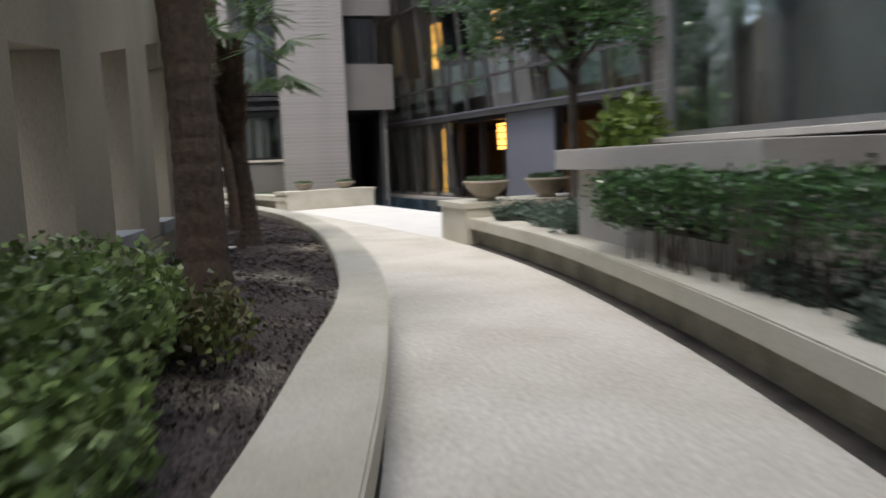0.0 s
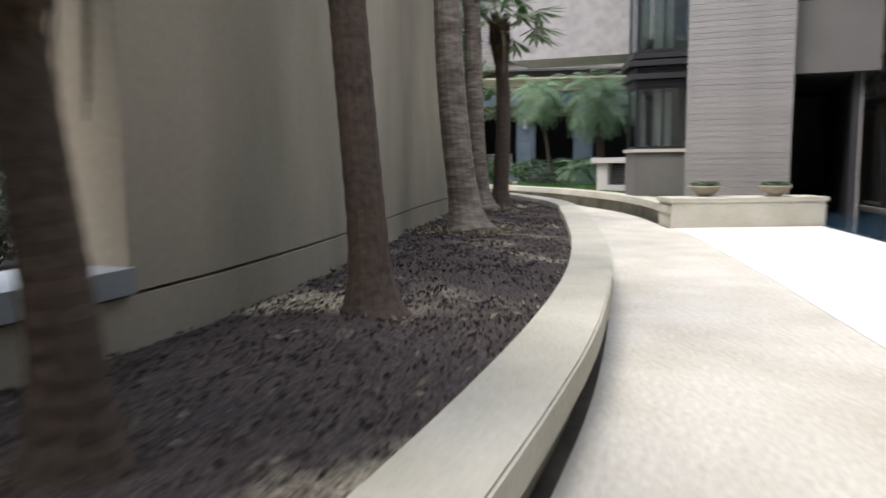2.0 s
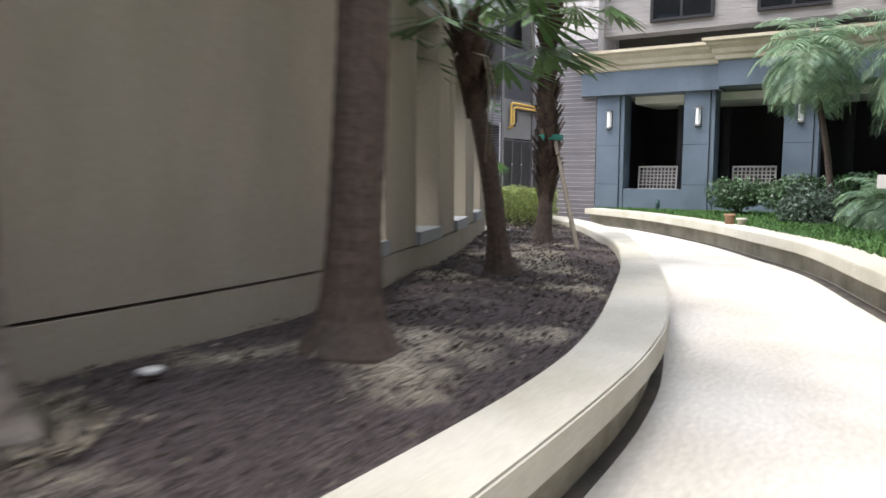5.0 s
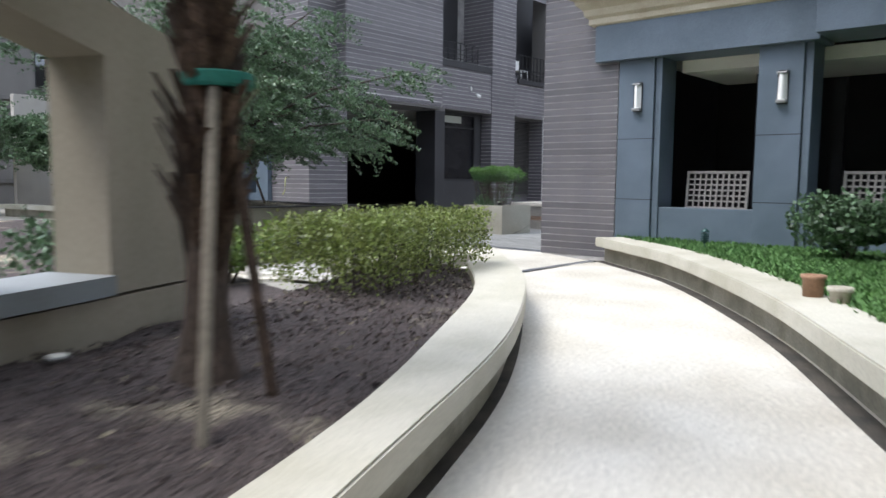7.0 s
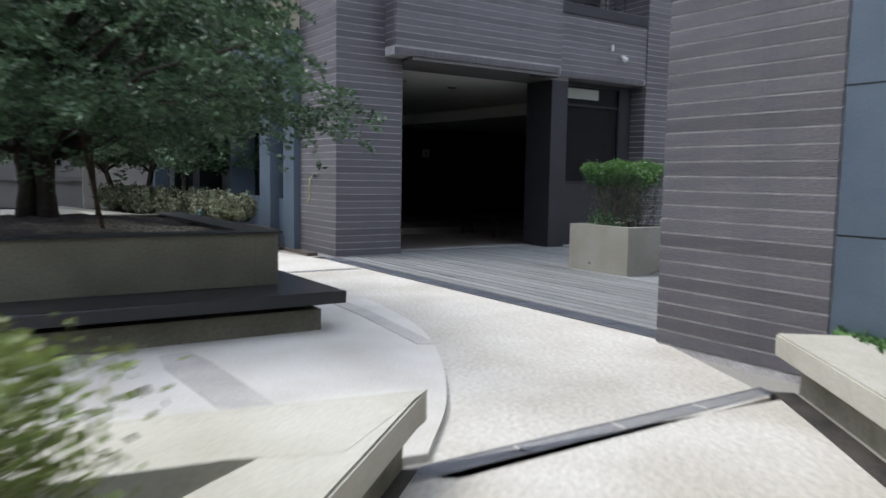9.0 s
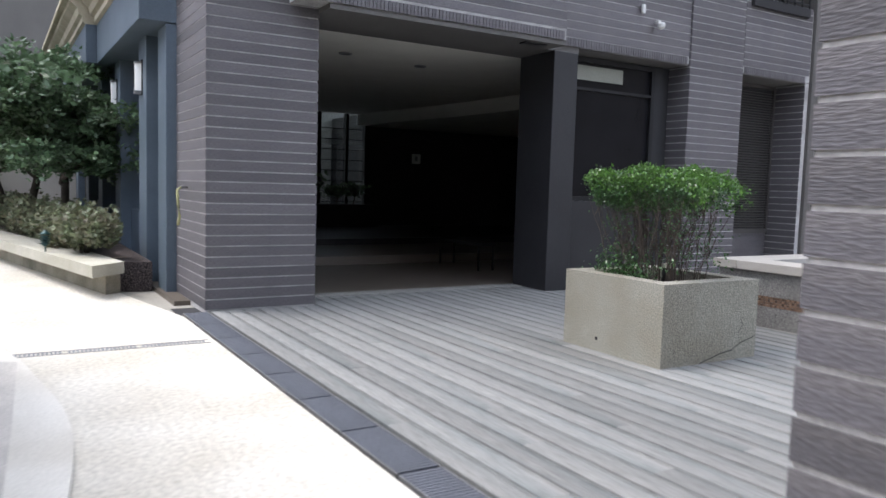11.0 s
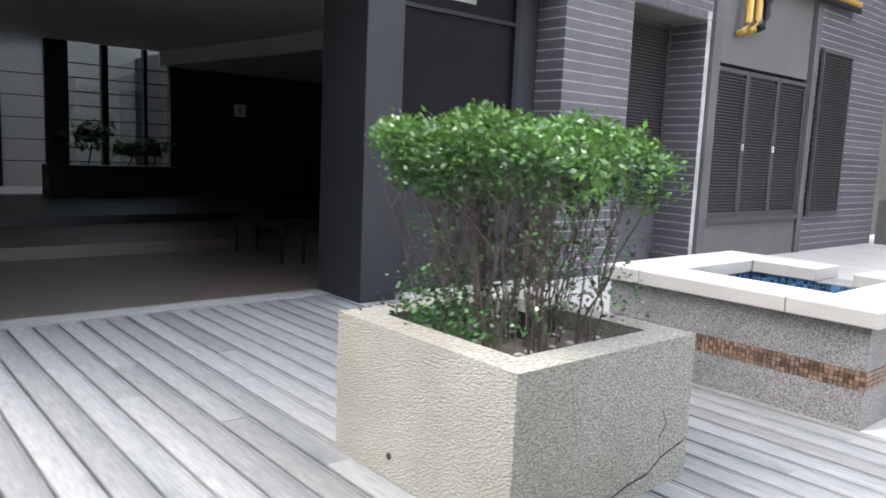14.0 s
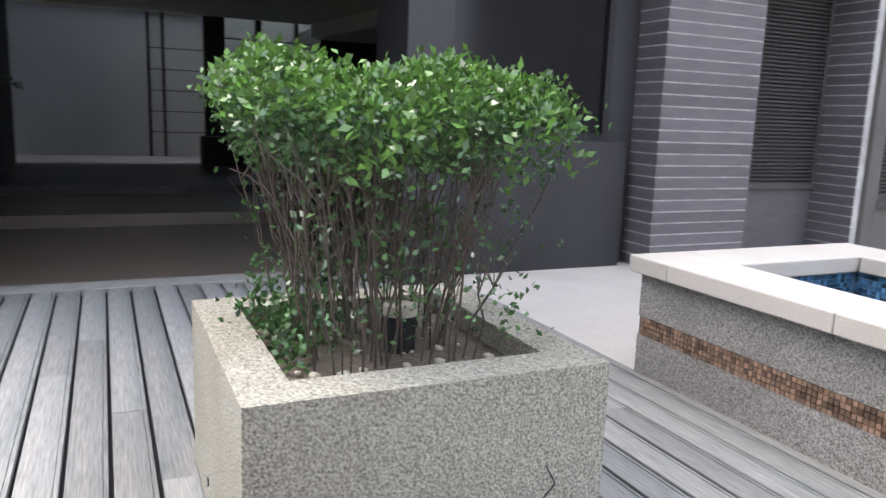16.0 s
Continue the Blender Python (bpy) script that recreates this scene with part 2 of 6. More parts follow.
I4 = Matrix.Identity(4)


def at(u, v, z=0.0, turn=0.0):
    """A pose in the lines of the north and west buildings."""
    return RA @ pose(u, v, z, 0, 0, turn)


def put(ob, m):
    ob.matrix_basis = m
    return ob


def thing(name, m, label, category, group=""):
    ob = tagged(new(name), label, category, group)
    ob.empty_display_size = 0.1
    return put(ob, m)


def mesh_of(bm, material, smooth=False):
    me = bpy.data.meshes.new("m")
    bm.normal_update()
    bm.to_mesh(me)
    bm.free()
    me.materials.append(material)
    if smooth:
        me.polygons.foreach_set("use_smooth", [True] * len(me.polygons))
    return me


def part(name, bm, material, parent=None, label="", smooth=False, m=None, kind=""):
    me = bm if isinstance(bm, bpy.types.Mesh) else mesh_of(bm, material, smooth)
    ob = new(name, me)
    ob.parent = parent
    if m is not None:
        ob.matrix_basis = m
    return tagged(ob, label, "", "", kind)


def struct(name, bm, material, m=I4, label="", category="", smooth=False, kind="structure"):
    ob = new(name, mesh_of(bm, material, smooth))
    ob.matrix_basis = m
    return tagged(ob, label, category, "", kind)


def box(x0, x1, y0, y1, z0, z1, bevel=0.0, bm=None):
    bm = bm or bmesh.new()
    v = [bm.verts.new((x, y, z)) for z in (z0, z1) for y in (y0, y1) for x in (x0, x1)]
    for f in ((0, 2, 3, 1), (4, 5, 7, 6), (0, 1, 5, 4), (2, 6, 7, 3), (0, 4, 6, 2), (1, 3, 7, 5)):
        bm.faces.new([v[i] for i in f])
    if bevel:
        bmesh.ops.bevel(bm, geom=list(bm.edges), offset=bevel, segments=2, profile=0.5, affect="EDGES")
    return bm


def lathe(profile, n=24, bm=None, at_=(0, 0, 0)):
    """Turned shape from (radius, height) pairs."""
    bm = bm or bmesh.new()
    rings = []
    for r, z in profile:
        rings.append([bm.verts.new((at_[0] + r * math.cos(2 * math.pi * i / n), at_[1] + r * math.sin(2 * math.pi * i / n), at_[2] + z)) for i in range(n)])
    for a, b in zip(rings, rings[1:]):
        for i in range(n):
            bm.faces.new((a[i], a[(i + 1) % n], b[(i + 1) % n], b[i]))
    bm.faces.new(rings[0][::-1])
    bm.faces.new(rings[-1])
    return bm


def tube(points, radii, n=8, bm=None):
    bm = bm or bmesh.new()
    pts = [Vector(p) for p in points]
    if not hasattr(radii, "__len__"):
        radii = [radii] * len(pts)
    rings = []
    for i, p in enumerate(pts):
        d = (pts[min(i + 1, len(pts) - 1)] - pts[max(i - 1, 0)]).normalized()
        a = d.orthogonal().normalized() if abs(d.z) < 0.9 else Vector((1, 0, 0)).cross(d).normalized()
        a = d.cross(Vector((0.13, 0.21, 0.97)) if abs(d.z) < 0.9 else Vector((1, 0.1, 0))).normalized()
        b = d.cross(a)
        rings.append([bm.verts.new(p + radii[i] * (a * math.cos(2 * math.pi * k / n) + b * math.sin(2 * math.pi * k / n))) for k in range(n)])
    for r, s in zip(rings, rings[1:]):
        for k in range(n):
            bm.faces.new((r[k], r[(k + 1) % n], s[(k + 1) % n], s[k]))
    bm.faces.new(rings[0][::-1])
    bm.faces.new(rings[-1])
    return bm


def curve_points(pts, step=0.25):
    """A smooth line through points, at even steps."""
    p = [np.array(q, float) for q in pts]
    p = [2 * p[0] - p[1]] + p + [2 * p[-1] - p[-2]]
    out = []
    for i in range(1, len(p) - 2):
        k = max(2, int(np.linalg.norm(p[i + 1] - p[i]) / step))
        for t in np.linspace(0, 1, k, endpoint=False):
            a, b, c, d = p[i - 1], p[i], p[i + 1], p[i + 2]
            out.append(0.5 * ((2 * b) + (c - a) * t + (2 * a - 5 * b + 4 * c - d) * t ** 2 + (3 * b - a - 3 * c + d) * t ** 3))
    out.append(p[-2])
    return out


def offset(pts, d):
    """The line moved d to its left."""
    out = []
    for i, p in enumerate(pts):
        t = pts[min(i + 1, len(pts) - 1)] - pts[max(i - 1, 0)]
        t = t / np.linalg.norm(t)
        out.append(p + d * np.array((-t[1], t[0])))
    return out


def ribbon(left, right, z0, z1, bm=None):
    """A solid between two lines."""
    bm = bm or bmesh.new()
    rows = [[bm.verts.new((*p, z)) for p, z in ((a, z0), (b, z0), (b, z1), (a, z1))] for a, b in zip(left, right)]
    for r, s in zip(rows, rows[1:]):
        for k in range(4):
            bm.faces.new((r[k], s[k], s[(k + 1) % 4], r[(k + 1) % 4]))
    bm.faces.new(rows[0])
    bm.faces.new(rows[-1][::-1])
    bmesh.ops.recalc_face_normals(bm, faces=bm.faces)
    return bm


def poly(points, z0, z1):
    bm = bmesh.new()
    a = [bm.verts.new((*p, z0)) for p in points]
    b = [bm.verts.new((*p, z1)) for p in points]
    bm.faces.new(a[::-1])
    bm.faces.new(b)
    for i in range(len(a)):
        j = (i + 1) % len(a)
        bm.faces.new((a[i], a[j], b[j], b[i]))
    bmesh.ops.recalc_face_normals(bm, faces=bm.faces)
    return bm


def from_arrays(verts, faces_n, material, smooth=False):
    """A mesh of separate polygons: verts (k, n, 3)."""
    k = verts.shape[0]
    me = bpy.data.meshes.new("m")
    me.vertices.add(k * faces_n)
    me.vertices.foreach_set("co", verts.reshape(-1).astype(np.float32))
    me.loops.add(k * faces_n)
    me.loops.foreach_set("vertex_index", np.arange(k * faces_n, dtype=np.int32))
    me.polygons.add(k)
    me.polygons.foreach_set("loop_start", np.arange(0, k * faces_n, faces_n, dtype=np.int32))
    me.update(calc_edges=True)
    me.materials.append(material)
    return me


def leaves(places, size, material, rng, up=0.3, long=1.8, spread=0.35):
    """Many small pointed leaves at places (k, 3), each a four-cornered blade with a turn of its own."""
    k = len(places)
    d = rng.normal(size=(k, 3))
    d[:, 2] = np.abs(d[:, 2]) * 0.5 + up
    d /= np.linalg.norm(d, axis=1)[:, None]
    s = np.cross(d, rng.normal(size=(k, 3)))
    s /= np.linalg.norm(s, axis=1)[:, None]
    L = (size * long * (0.7 + 0.6 * rng.random(k)))[:, None]
    W = L * spread
    p = np.asarray(places)
    bend = np.cross(d, s) * L * 0.12
    v = np.stack([p, p + d * L * 0.45 + s * W + bend, p + d * L, p + d * L * 0.45 - s * W + bend], axis=1)
    return from_arrays(v, 4, material)


def rng_of(seed):
    return np.random.default_rng(seed)


def in_box(rng, k, x0, x1, y0, y1, z0, z1, shell=0.6):
    """Places in a clipped hedge: most near its skin, with an uneven face."""
    p = rng.random((k, 3))
    side = rng.random(k)
    ax = rng.integers(0, 3, k)
    near = side < shell
    edge = rng.choice([0.0, 1.0], k)
    for a in range(3):
        sel = near & (ax == a)
        e = np.where(a == 2, 1.0, edge[sel])
        p[sel, a] = e + rng.normal(0, 0.045, sel.sum())
    lump = 0.035 * np.sin(p[:, 0] * 9) + 0.03 * np.sin(p[:, 1] * 11 + 1)
    q = np.empty_like(p)
    q[:, 0] = x0 + (x1 - x0) * p[:, 0]
    q[:, 1] = y0 + (y1 - y0) * p[:, 1]
    q[:, 2] = z0 + (z1 - z0) * (p[:, 2] + lump)
    return q

# ---- lines of the plan ----
LB_OUT = [(2.75, -14.2), (3.05, -12.9), (3.28, -11.9), (3.485, -10.9), (3.635, -10.02), (3.79, -8.8), (3.86, -7.3), (3.82, -5.6), (3.71, -4.4), (3.46, -2.85), (3.0, -0.88), (2.5, 0.95), (1.88, 2.93), (1.25, 4.15), (0.42, 5.4), (-0.4, 6.45), (-1.3, 7.55), (-2.3, 8.5), (-3.05, 9.1), (-3.9, 9.62), (-4.62, 10.06)]
LB_IN = [(2.45, -14.2), (2.75, -12.9), (2.96, -11.9), (3.2, -10.9), (3.36, -10.02), (3.56, -8.8), (3.62, -7.0), (3.56, -5.4), (3.38, -3.8), (3.08, -2.28), (2.72, -0.85), (2.22, 0.95), (1.68, 2.73), (0.76, 4.38), (0.0, 5.55), (-0.72, 6.5), (-1.6, 7.4), (-2.5, 8.25), (-3.2, 8.75)]
WALL = [(1.45, -14.2), (1.97, -12.0), (2.28, -10.4), (2.44, -8.8), (2.52, -7.2), (2.47, -5.6), (2.22, -4.2), (1.86, -2.8), (1.42, -1.15), (0.93, 0.9), (0.38, 2.6), (-0.25, 3.7), (-0.96, 4.7), (-1.73, 5.68), (-2.48, 6.6)]
RB = [(4.1, -13.6), (4.55, -12.2), (4.88, -10.6), (5.08, -9.2), (5.2, -7.6), (5.2, -6.3), (5.13, -5.07)]
RN = [(3.32, 2.2), (2.75, 3.9), (2.1, 5.3), (1.45, 6.33), (0.6, 7.6), (-0.3, 8.55), (-1.3, 9.55), (-2.4, 10.45), (-3.4, 11.15), (-4.2, 11.55), (-5.05, 11.93)]
lb_out, lb_in, wall_line, rb, rn = (curve_points(p) for p in (LB_OUT, LB_IN, WALL, RB, RN))

# ---- ground, paths, pools ----
GROUND = mat("yard_ground", (0.30, 0.285, 0.25), 0.9, var=0.2, scale=1.5, fine=60)
struct("ground", box(-90, 90, -90, 90, -0.3, -0.035), GROUND, label="flat pale ground reaching to the horizon", category="ground")


def apron():
    bm = bmesh.new()
    left = offset(lb_out, 0.06)
    right = curve_points([(4.3, -13.6), (4.75, -12.2), (5.08, -10.6), (5.28, -9.2), (5.4, -7.6), (5.36, -5.5), (6.2, -1.0), (5.3, 2.3), (3.6, 2.3), (3.0, 3.9), (2.3, 5.3), (1.6, 6.5), (0.75, 7.75), (-0.2, 8.7), (-1.2, 9.7), (-2.3, 10.6), (-3.3, 11.3), (-4.1, 11.7), (-5.0, 12.05)], 0.3)
    n = 80
    def samp(line, n):
        d = np.r_[0, np.cumsum([np.linalg.norm(b - a) for a, b in zip(line, line[1:])])]
        q = np.linspace(0, d[-1], n)
        arr = np.array(line)
        return np.c_[np.interp(q, d, arr[:, 0]), np.interp(q, d, arr[:, 1])]
    return ribbon(list(samp(left, n)), list(samp(right, n)), -0.05, 0.0)


struct("path", apron(), PATHM, label="wide curved path of pale brushed concrete", category="path")
# smoother, paler polygon laid just above the path
TERR = mat("smooth_pale_area", (0.62, 0.61, 0.575), 0.6, var=0.08, scale=2, fine=60, bump=0.06)
struct("terrace", poly([(3.35, 2.2), (3.75, 0.8), (4.4, -1.8), (4.98, -4.45), (6.3, -4.6), (6.3, -1.0), (5.05, 3.0)], -0.05, 0.004), TERR, label="paler smooth area of ground beside the pool", category="terrace")
# paving west of the bench end, and round the tree planter
struct("path_west", poly([(-3.6, 8.6), (-1.75, 10.98), (-1.78, 12.72), (-2.88, 13.23), (-7.7, 13.23), (-8.9, 13.0), (-16, 11.9), (-16, 6.5), (-6, 6.5)], -0.05, 0.0), PATHM, m=RA, label="pale brushed concrete path before the brick building", category="path")
KERB = mat("smooth_white_concrete", (0.60, 0.58, 0.53), 0.65, var=0.14, scale=1.7, fine=70, bump=0.15, tint=(0.49, 0.465, 0.41))
LEDGE = curve_points([(-1.92, 10.97), (-2.45, 11.4), (-3.3, 11.88), (-4.1, 12.15), (-5.3, 12.3), (-6.5, 12.17)], 0.12)
struct("planter_apron", poly([(-7.2, 8.4), (-2.12, 9.5)] + [tuple(p) for p in LEDGE] + [(-7.2, 12.0)], 0.0, 0.03), KERB, m=RA, label="smooth white concrete apron round the tree planter", category="paving")
# bands a little darker than the apron that they lie on
BANDM = mat("darker_grey_band", (0.49, 0.465, 0.425), 0.75, var=0.2, scale=4, fine=60, bump=0.1)
struct("paving_band", poly([(-3.75, 10.5), (-3.5, 10.47), (-2.55, 10.52), (-2.62, 10.72), (-3.5, 10.7), (-3.78, 10.66)], 0.03, 0.034), BANDM, m=RA, label="darker strip across the white paving", category="paving")
struct("paving_band", poly([(-6.56, 12.02), (-5.4, 11.98), (-4.4, 11.93), (-3.35, 11.8), (-3.3, 11.9), (-4.4, 12.05), (-5.4, 12.1), (-6.5, 12.14)], 0.03, 0.034), BANDM, m=RA, label="darker grey strip across the white paving", category="paving")
struct("glass_pool_bed", poly([(5.08, 2.9), (5.95, -0.9), (7.9, -0.9), (6.9, 4.6), (5.75, 8.6), (5.0, 4.2)], -0.04, 0.006), BLUEP, label="shallow dark blue tiled pool beside the glass wall", category="pool")
struct("water", poly([(5.15, 2.85), (6.0, -0.8), (7.8, -0.8), (6.8, 4.5), (5.72, 8.2), (5.08, 4.1)], 0.008, 0.012), WATER, label="still dark blue water in the pool", category="water")


def channel(name, line, d, label):
    struct(name, ribbon(line, offset(line, d), -0.034, -0.012), DARKP, label=label, category="gutter")


# ---- curved seat walls ----
def seat_wall(name, line, inner, label, top=0.27, thick=0.105, over=0.0, lap=0.16):
    """A cast seat: a thick overhanging slab in lengths, on a recessed base. line: its edge at the path; inner: its far edge."""
    w = thing(name, I4, label, "seat wall")
    step = 1000
    for i in range(0, len(line) - 1, step):
        a, b = line[i:i + step + 1], inner[i:i + step + 1]
        bm = ribbon(a, b, top - thick, top)
        bmesh.ops.bevel(bm, geom=[e for e in bm.edges if e.calc_face_angle(0) > 0.8], offset=0.008, segments=2, affect="EDGES")
        part("seat_slab", bm, BENCH, w)
    return w


def resampled(line, n):
    d = np.r_[0, np.cumsum([np.linalg.norm(b - a) for a, b in zip(line, line[1:])])]
    q = np.linspace(0, d[-1], n)
    arr = np.array(line)
    return [np.array(p) for p in np.c_[np.interp(q, d, arr[:, 0]), np.interp(q, d, arr[:, 1])]]


N = 140
lo = resampled(lb_out, N)
li_full = curve_points(LB_IN + [(-3.75, 9.1), (-4.45, 9.75)])
li = resampled(li_full, N)
lw = seat_wall("seat_wall", lo, li, "long curved pale concrete seat wall round the mulch bed")
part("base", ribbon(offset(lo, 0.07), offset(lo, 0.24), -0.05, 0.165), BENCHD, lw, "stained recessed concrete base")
# broad flat end of the seat by the hedge
part("end_slab", poly([(-1.87, 10.93), (-2.09, 9.74), (-2.2, 9.0), (-1.8, 9.0), (-1.60, 10.2), (-1.5, 10.45)], 0.166, 0.271), BENCH, lw, m=RA)
channel("gutter", offset(lo, -0.02), 0.2, "dark narrow gutter under the seat wall")

rbo = resampled(rb, 60)
rw = seat_wall("seat_wall", offset(rbo, 0.02)[::1], offset(rbo, -0.3), "curved pale concrete seat wall before the planting bed", top=0.27)
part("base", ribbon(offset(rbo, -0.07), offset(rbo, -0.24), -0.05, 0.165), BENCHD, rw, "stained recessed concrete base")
rno = resampled(rn, 100)
nw = seat_wall("seat_wall", offset(rno, 0.05), offset(rno, -0.3), "curved pale concrete seat wall along the lawn", top=0.28)
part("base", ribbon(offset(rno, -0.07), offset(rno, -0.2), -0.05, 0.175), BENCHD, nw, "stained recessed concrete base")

# dark strips just above the paving, along the foot of each seat
struct("gutter", ribbon(offset(rbo, 0.03), offset(rbo, -0.07), -0.02, 0.003), GUT, label="narrow dark strip at the foot of the seat wall", category="gutter")
struct("gutter", ribbon(offset(rno, 0.05), offset(rno, -0.05), -0.02, 0.003), GUT, label="narrow dark strip at the foot of the seat wall", category="gutter")
struct("gutter", ribbon(offset(lo, 0.02), offset(lo, 0.10), -0.02, 0.004), GUT, label="narrow dark strip at the foot of the seat wall", category="gutter")

# ---- mulch bed behind the left seat ----
wl_s = resampled(wall_line, 120)


def mulch_bed():
    a = resampled(offset(curve_points(LB_IN + [(-3.75, 9.1)]), -0.02), 120)
    b = resampled(curve_points(WALL + [(-3.2, 7.6), (-4.2, 8.6)]), 120)
    bm = bmesh.new()
    rows = []
    k = 26
    for i in range(120):
        row = []
        for j in range(k + 1):
            t = j / k
            p = a[i] * (1 - t) + (b[i]) * t
            hz = 0.185 + 0.085 * math.sin(math.pi * 0.62 * t) + 0.03 * noise.noise((p[0] * 2.2, p[1] * 2.2, 0)) + 0.028 * noise.noise((p[0] * 9, p[1] * 9, 3))
            row.append(bm.verts.new((p[0], p[1], hz)))
        rows.append(row)
    for r, s in zip(rows, rows[1:]):
        for j in range(k):
            bm.faces.new((r[j], s[j], s[j + 1], r[j + 1]))
    bmesh.ops.recalc_face_normals(bm, faces=bm.faces)
    return bm, a, b


bm, bed_a, bed_b = mulch_bed()
bm.faces.ensure_lookup_table()
if bm.faces[0].normal.z < 0:
    bmesh.ops.reverse_faces(bm, faces=bm.faces)
bed_h = [v.co.copy() for v in bm.verts]
struct("planting_bed", bm, MULCH, label="long bed of dark damp bark mulch", category="planting bed")
rng = rng_of(4)


def bed_point(i, t):
    """A place on the mulch: i along, t across from the seat to the wall."""
    j = min(26, max(0, int(round(t * 26))))
    return bed_h[min(119, int(i)) * 27 + j]


k = 42000
ii = rng.random(k) * 118
tt = rng.random(k)
i0 = ii.astype(int)
A, B = np.array(bed_a), np.array(bed_b)
hz = np.array([v.z for v in bed_h]).reshape(120, 27)
fr = (ii - i0)[:, None]
pa = A[i0] * (1 - fr) + A[i0 + 1] * fr
pb = B[i0] * (1 - fr) + B[i0 + 1] * fr
pxy = pa * (1 - tt[:, None]) + pb * tt[:, None]
pz = hz[i0, (tt * 26).astype(int)] + 0.004
pp = np.c_[pxy, pz]
chips = leaves(pp, 0.0105, CHIP, rng, up=0.05, long=1.9, spread=0.3)
tagged(new("bark_chips", chips), "scattered dark bark chips on the bed", "bark chips", "", "stuff")
drr = leaves(pp[:900] + np.array((0, 0, 0.008)), 0.02, DEADLEAF, rng, up=0.05, long=1.7, spread=0.22)
tagged(new("dry_leaves", drr), "scattered dry pale leaves and straw on the mulch", "dry leaves", "", "stuff")


# ---- curved garden wall with openings ----
def arc_len(line):
    return np.r_[0, np.cumsum([np.linalg.norm(b - a) for a, b in zip(line, line[1:])])]


wl_l = arc_len(wall_line)
wl_arr = np.array(wall_line)


def on_wall(s, d=0.0):
    s = min(max(s, 0), wl_l[-1])
    p = np.array((np.interp(s, wl_l, wl_arr[:, 0]), np.interp(s, wl_l, wl_arr[:, 1])))
    q = np.array((np.interp(min(s + 0.05, wl_l[-1]), wl_l, wl_arr[:, 0]), np.interp(min(s + 0.05, wl_l[-1]), wl_l, wl_arr[:, 1])))
    if s + 0.05 > wl_l[-1]:
        q0 = np.array((np.interp(s - 0.05, wl_l, wl_arr[:, 0]), np.interp(s - 0.05, wl_l, wl_arr[:, 1])))
        t = (p - q0) / np.linalg.norm(p - q0)
    else:
        t = (q - p) / np.linalg.norm(q - p)
    return p + d * np.array((-t[1], t[0]))


def s_of(x, y):
    return float(wl_l[np.argmin(np.hypot(wl_arr[:, 0] - x, wl_arr[:, 1] - y))])


def nearest_s(x, y):
    ss = np.linspace(0, wl_l[-1], 900)
    return float(min(ss, key=lambda s: np.hypot(*(on_wall(s) - (x, y)))))


WT = 0.28
END = float(wl_l[-1])


def wall_top(s):
    """The wall is tall and falls away in a long curve near its north end."""
    e = END - s
    if e > 7.0:
        return 3.3
    return 1.52 + 1.78 * (e / 7.0) ** 1.15


OPEN = []
for a, b in (((-1.75, 5.67), (-2.14, 6.13)), ((-0.98, 4.69), (-1.33, 5.19)), ((-0.27, 3.72), (-0.58, 4.22)), ((0.33, 2.75), (0.07, 3.24))):
    OPEN.append((nearest_s(*a), nearest_s(*b)))
for y in (-5.7, -6.75, -7.8, -8.85, -9.9, -10.95):
    x = np.interp(y, [-12, -8.8, -7.2, -5.6], [1.98, 2.34, 2.42, 2.36])
    e = nearest_s(x, y)
    OPEN.append((e - 0.5, e))
OPEN.sort()
SILLZ = 0.50


def head(s):
    y = on_wall(s)[1]
    if y < -5:
        return float(np.interp(y, [-10.5, -8.5, -6.3, -5.0], [1.25, 1.42, 1.84, 2.0]))
    return min(1.9, wall_top(s) - 0.22)


def wall_piece(s0, s1, z0, z1, d0=0.0, d1=WT):
    ss = np.linspace(s0, s1, max(2, int((s1 - s0) / 0.2) + 1))
    bm = bmesh.new()
    rows = []
    for s in ss:
        a, b = on_wall(s, d0), on_wall(s, d1)
        zt = z1(s) if callable(z1) else z1
        zb = z0(s) if callable(z0) else z0
        rows.append([bm.verts.new((*p, z)) for p, z in ((a, zb), (b, zb), (b, zt), (a, zt))])
    for r, q in zip(rows, rows[1:]):
        for k in range(4):
            bm.faces.new((r[k], q[k], q[(k + 1) % 4], r[(k + 1) % 4]))
    bm.faces.new(rows[0])
    bm.faces.new(rows[-1][::-1])
    bmesh.ops.recalc_face_normals(bm, faces=bm.faces)
    return bm


gw = thing("garden_wall", I4, "tall curved beige rendered wall with narrow unglazed openings", "wall")
part("plinth", wall_piece(0, END, 0.0, SILLZ - 0.062, -0.006, WT + 0.006), PLASTER, gw)
prev = 0.0
for s0, s1 in OPEN + [(END, END)]:
    if s0 - prev > 0.05:
        part("pier", wall_piece(prev, s0, SILLZ - 0.05, wall_top), PLASTER, gw)
    if s1 > s0:
        part("lintel", wall_piece(s0, s1, head, wall_top), PLASTER, gw)
        bm = wall_piece(s0 + 0.003, s1 - 0.003, SILLZ - 0.05, SILLZ + 0.03, -0.03, WT + 0.03)
        part("sill", bm, SILL, gw, "smooth grey stone sill")
    prev = s1

# ---- beds on the other side ----
def flat_bed(name, pts, z0, z1, material, label, category, m=I4):
    return struct(name, poly(pts, z0, z1), material, m=m, label=label, category=category)


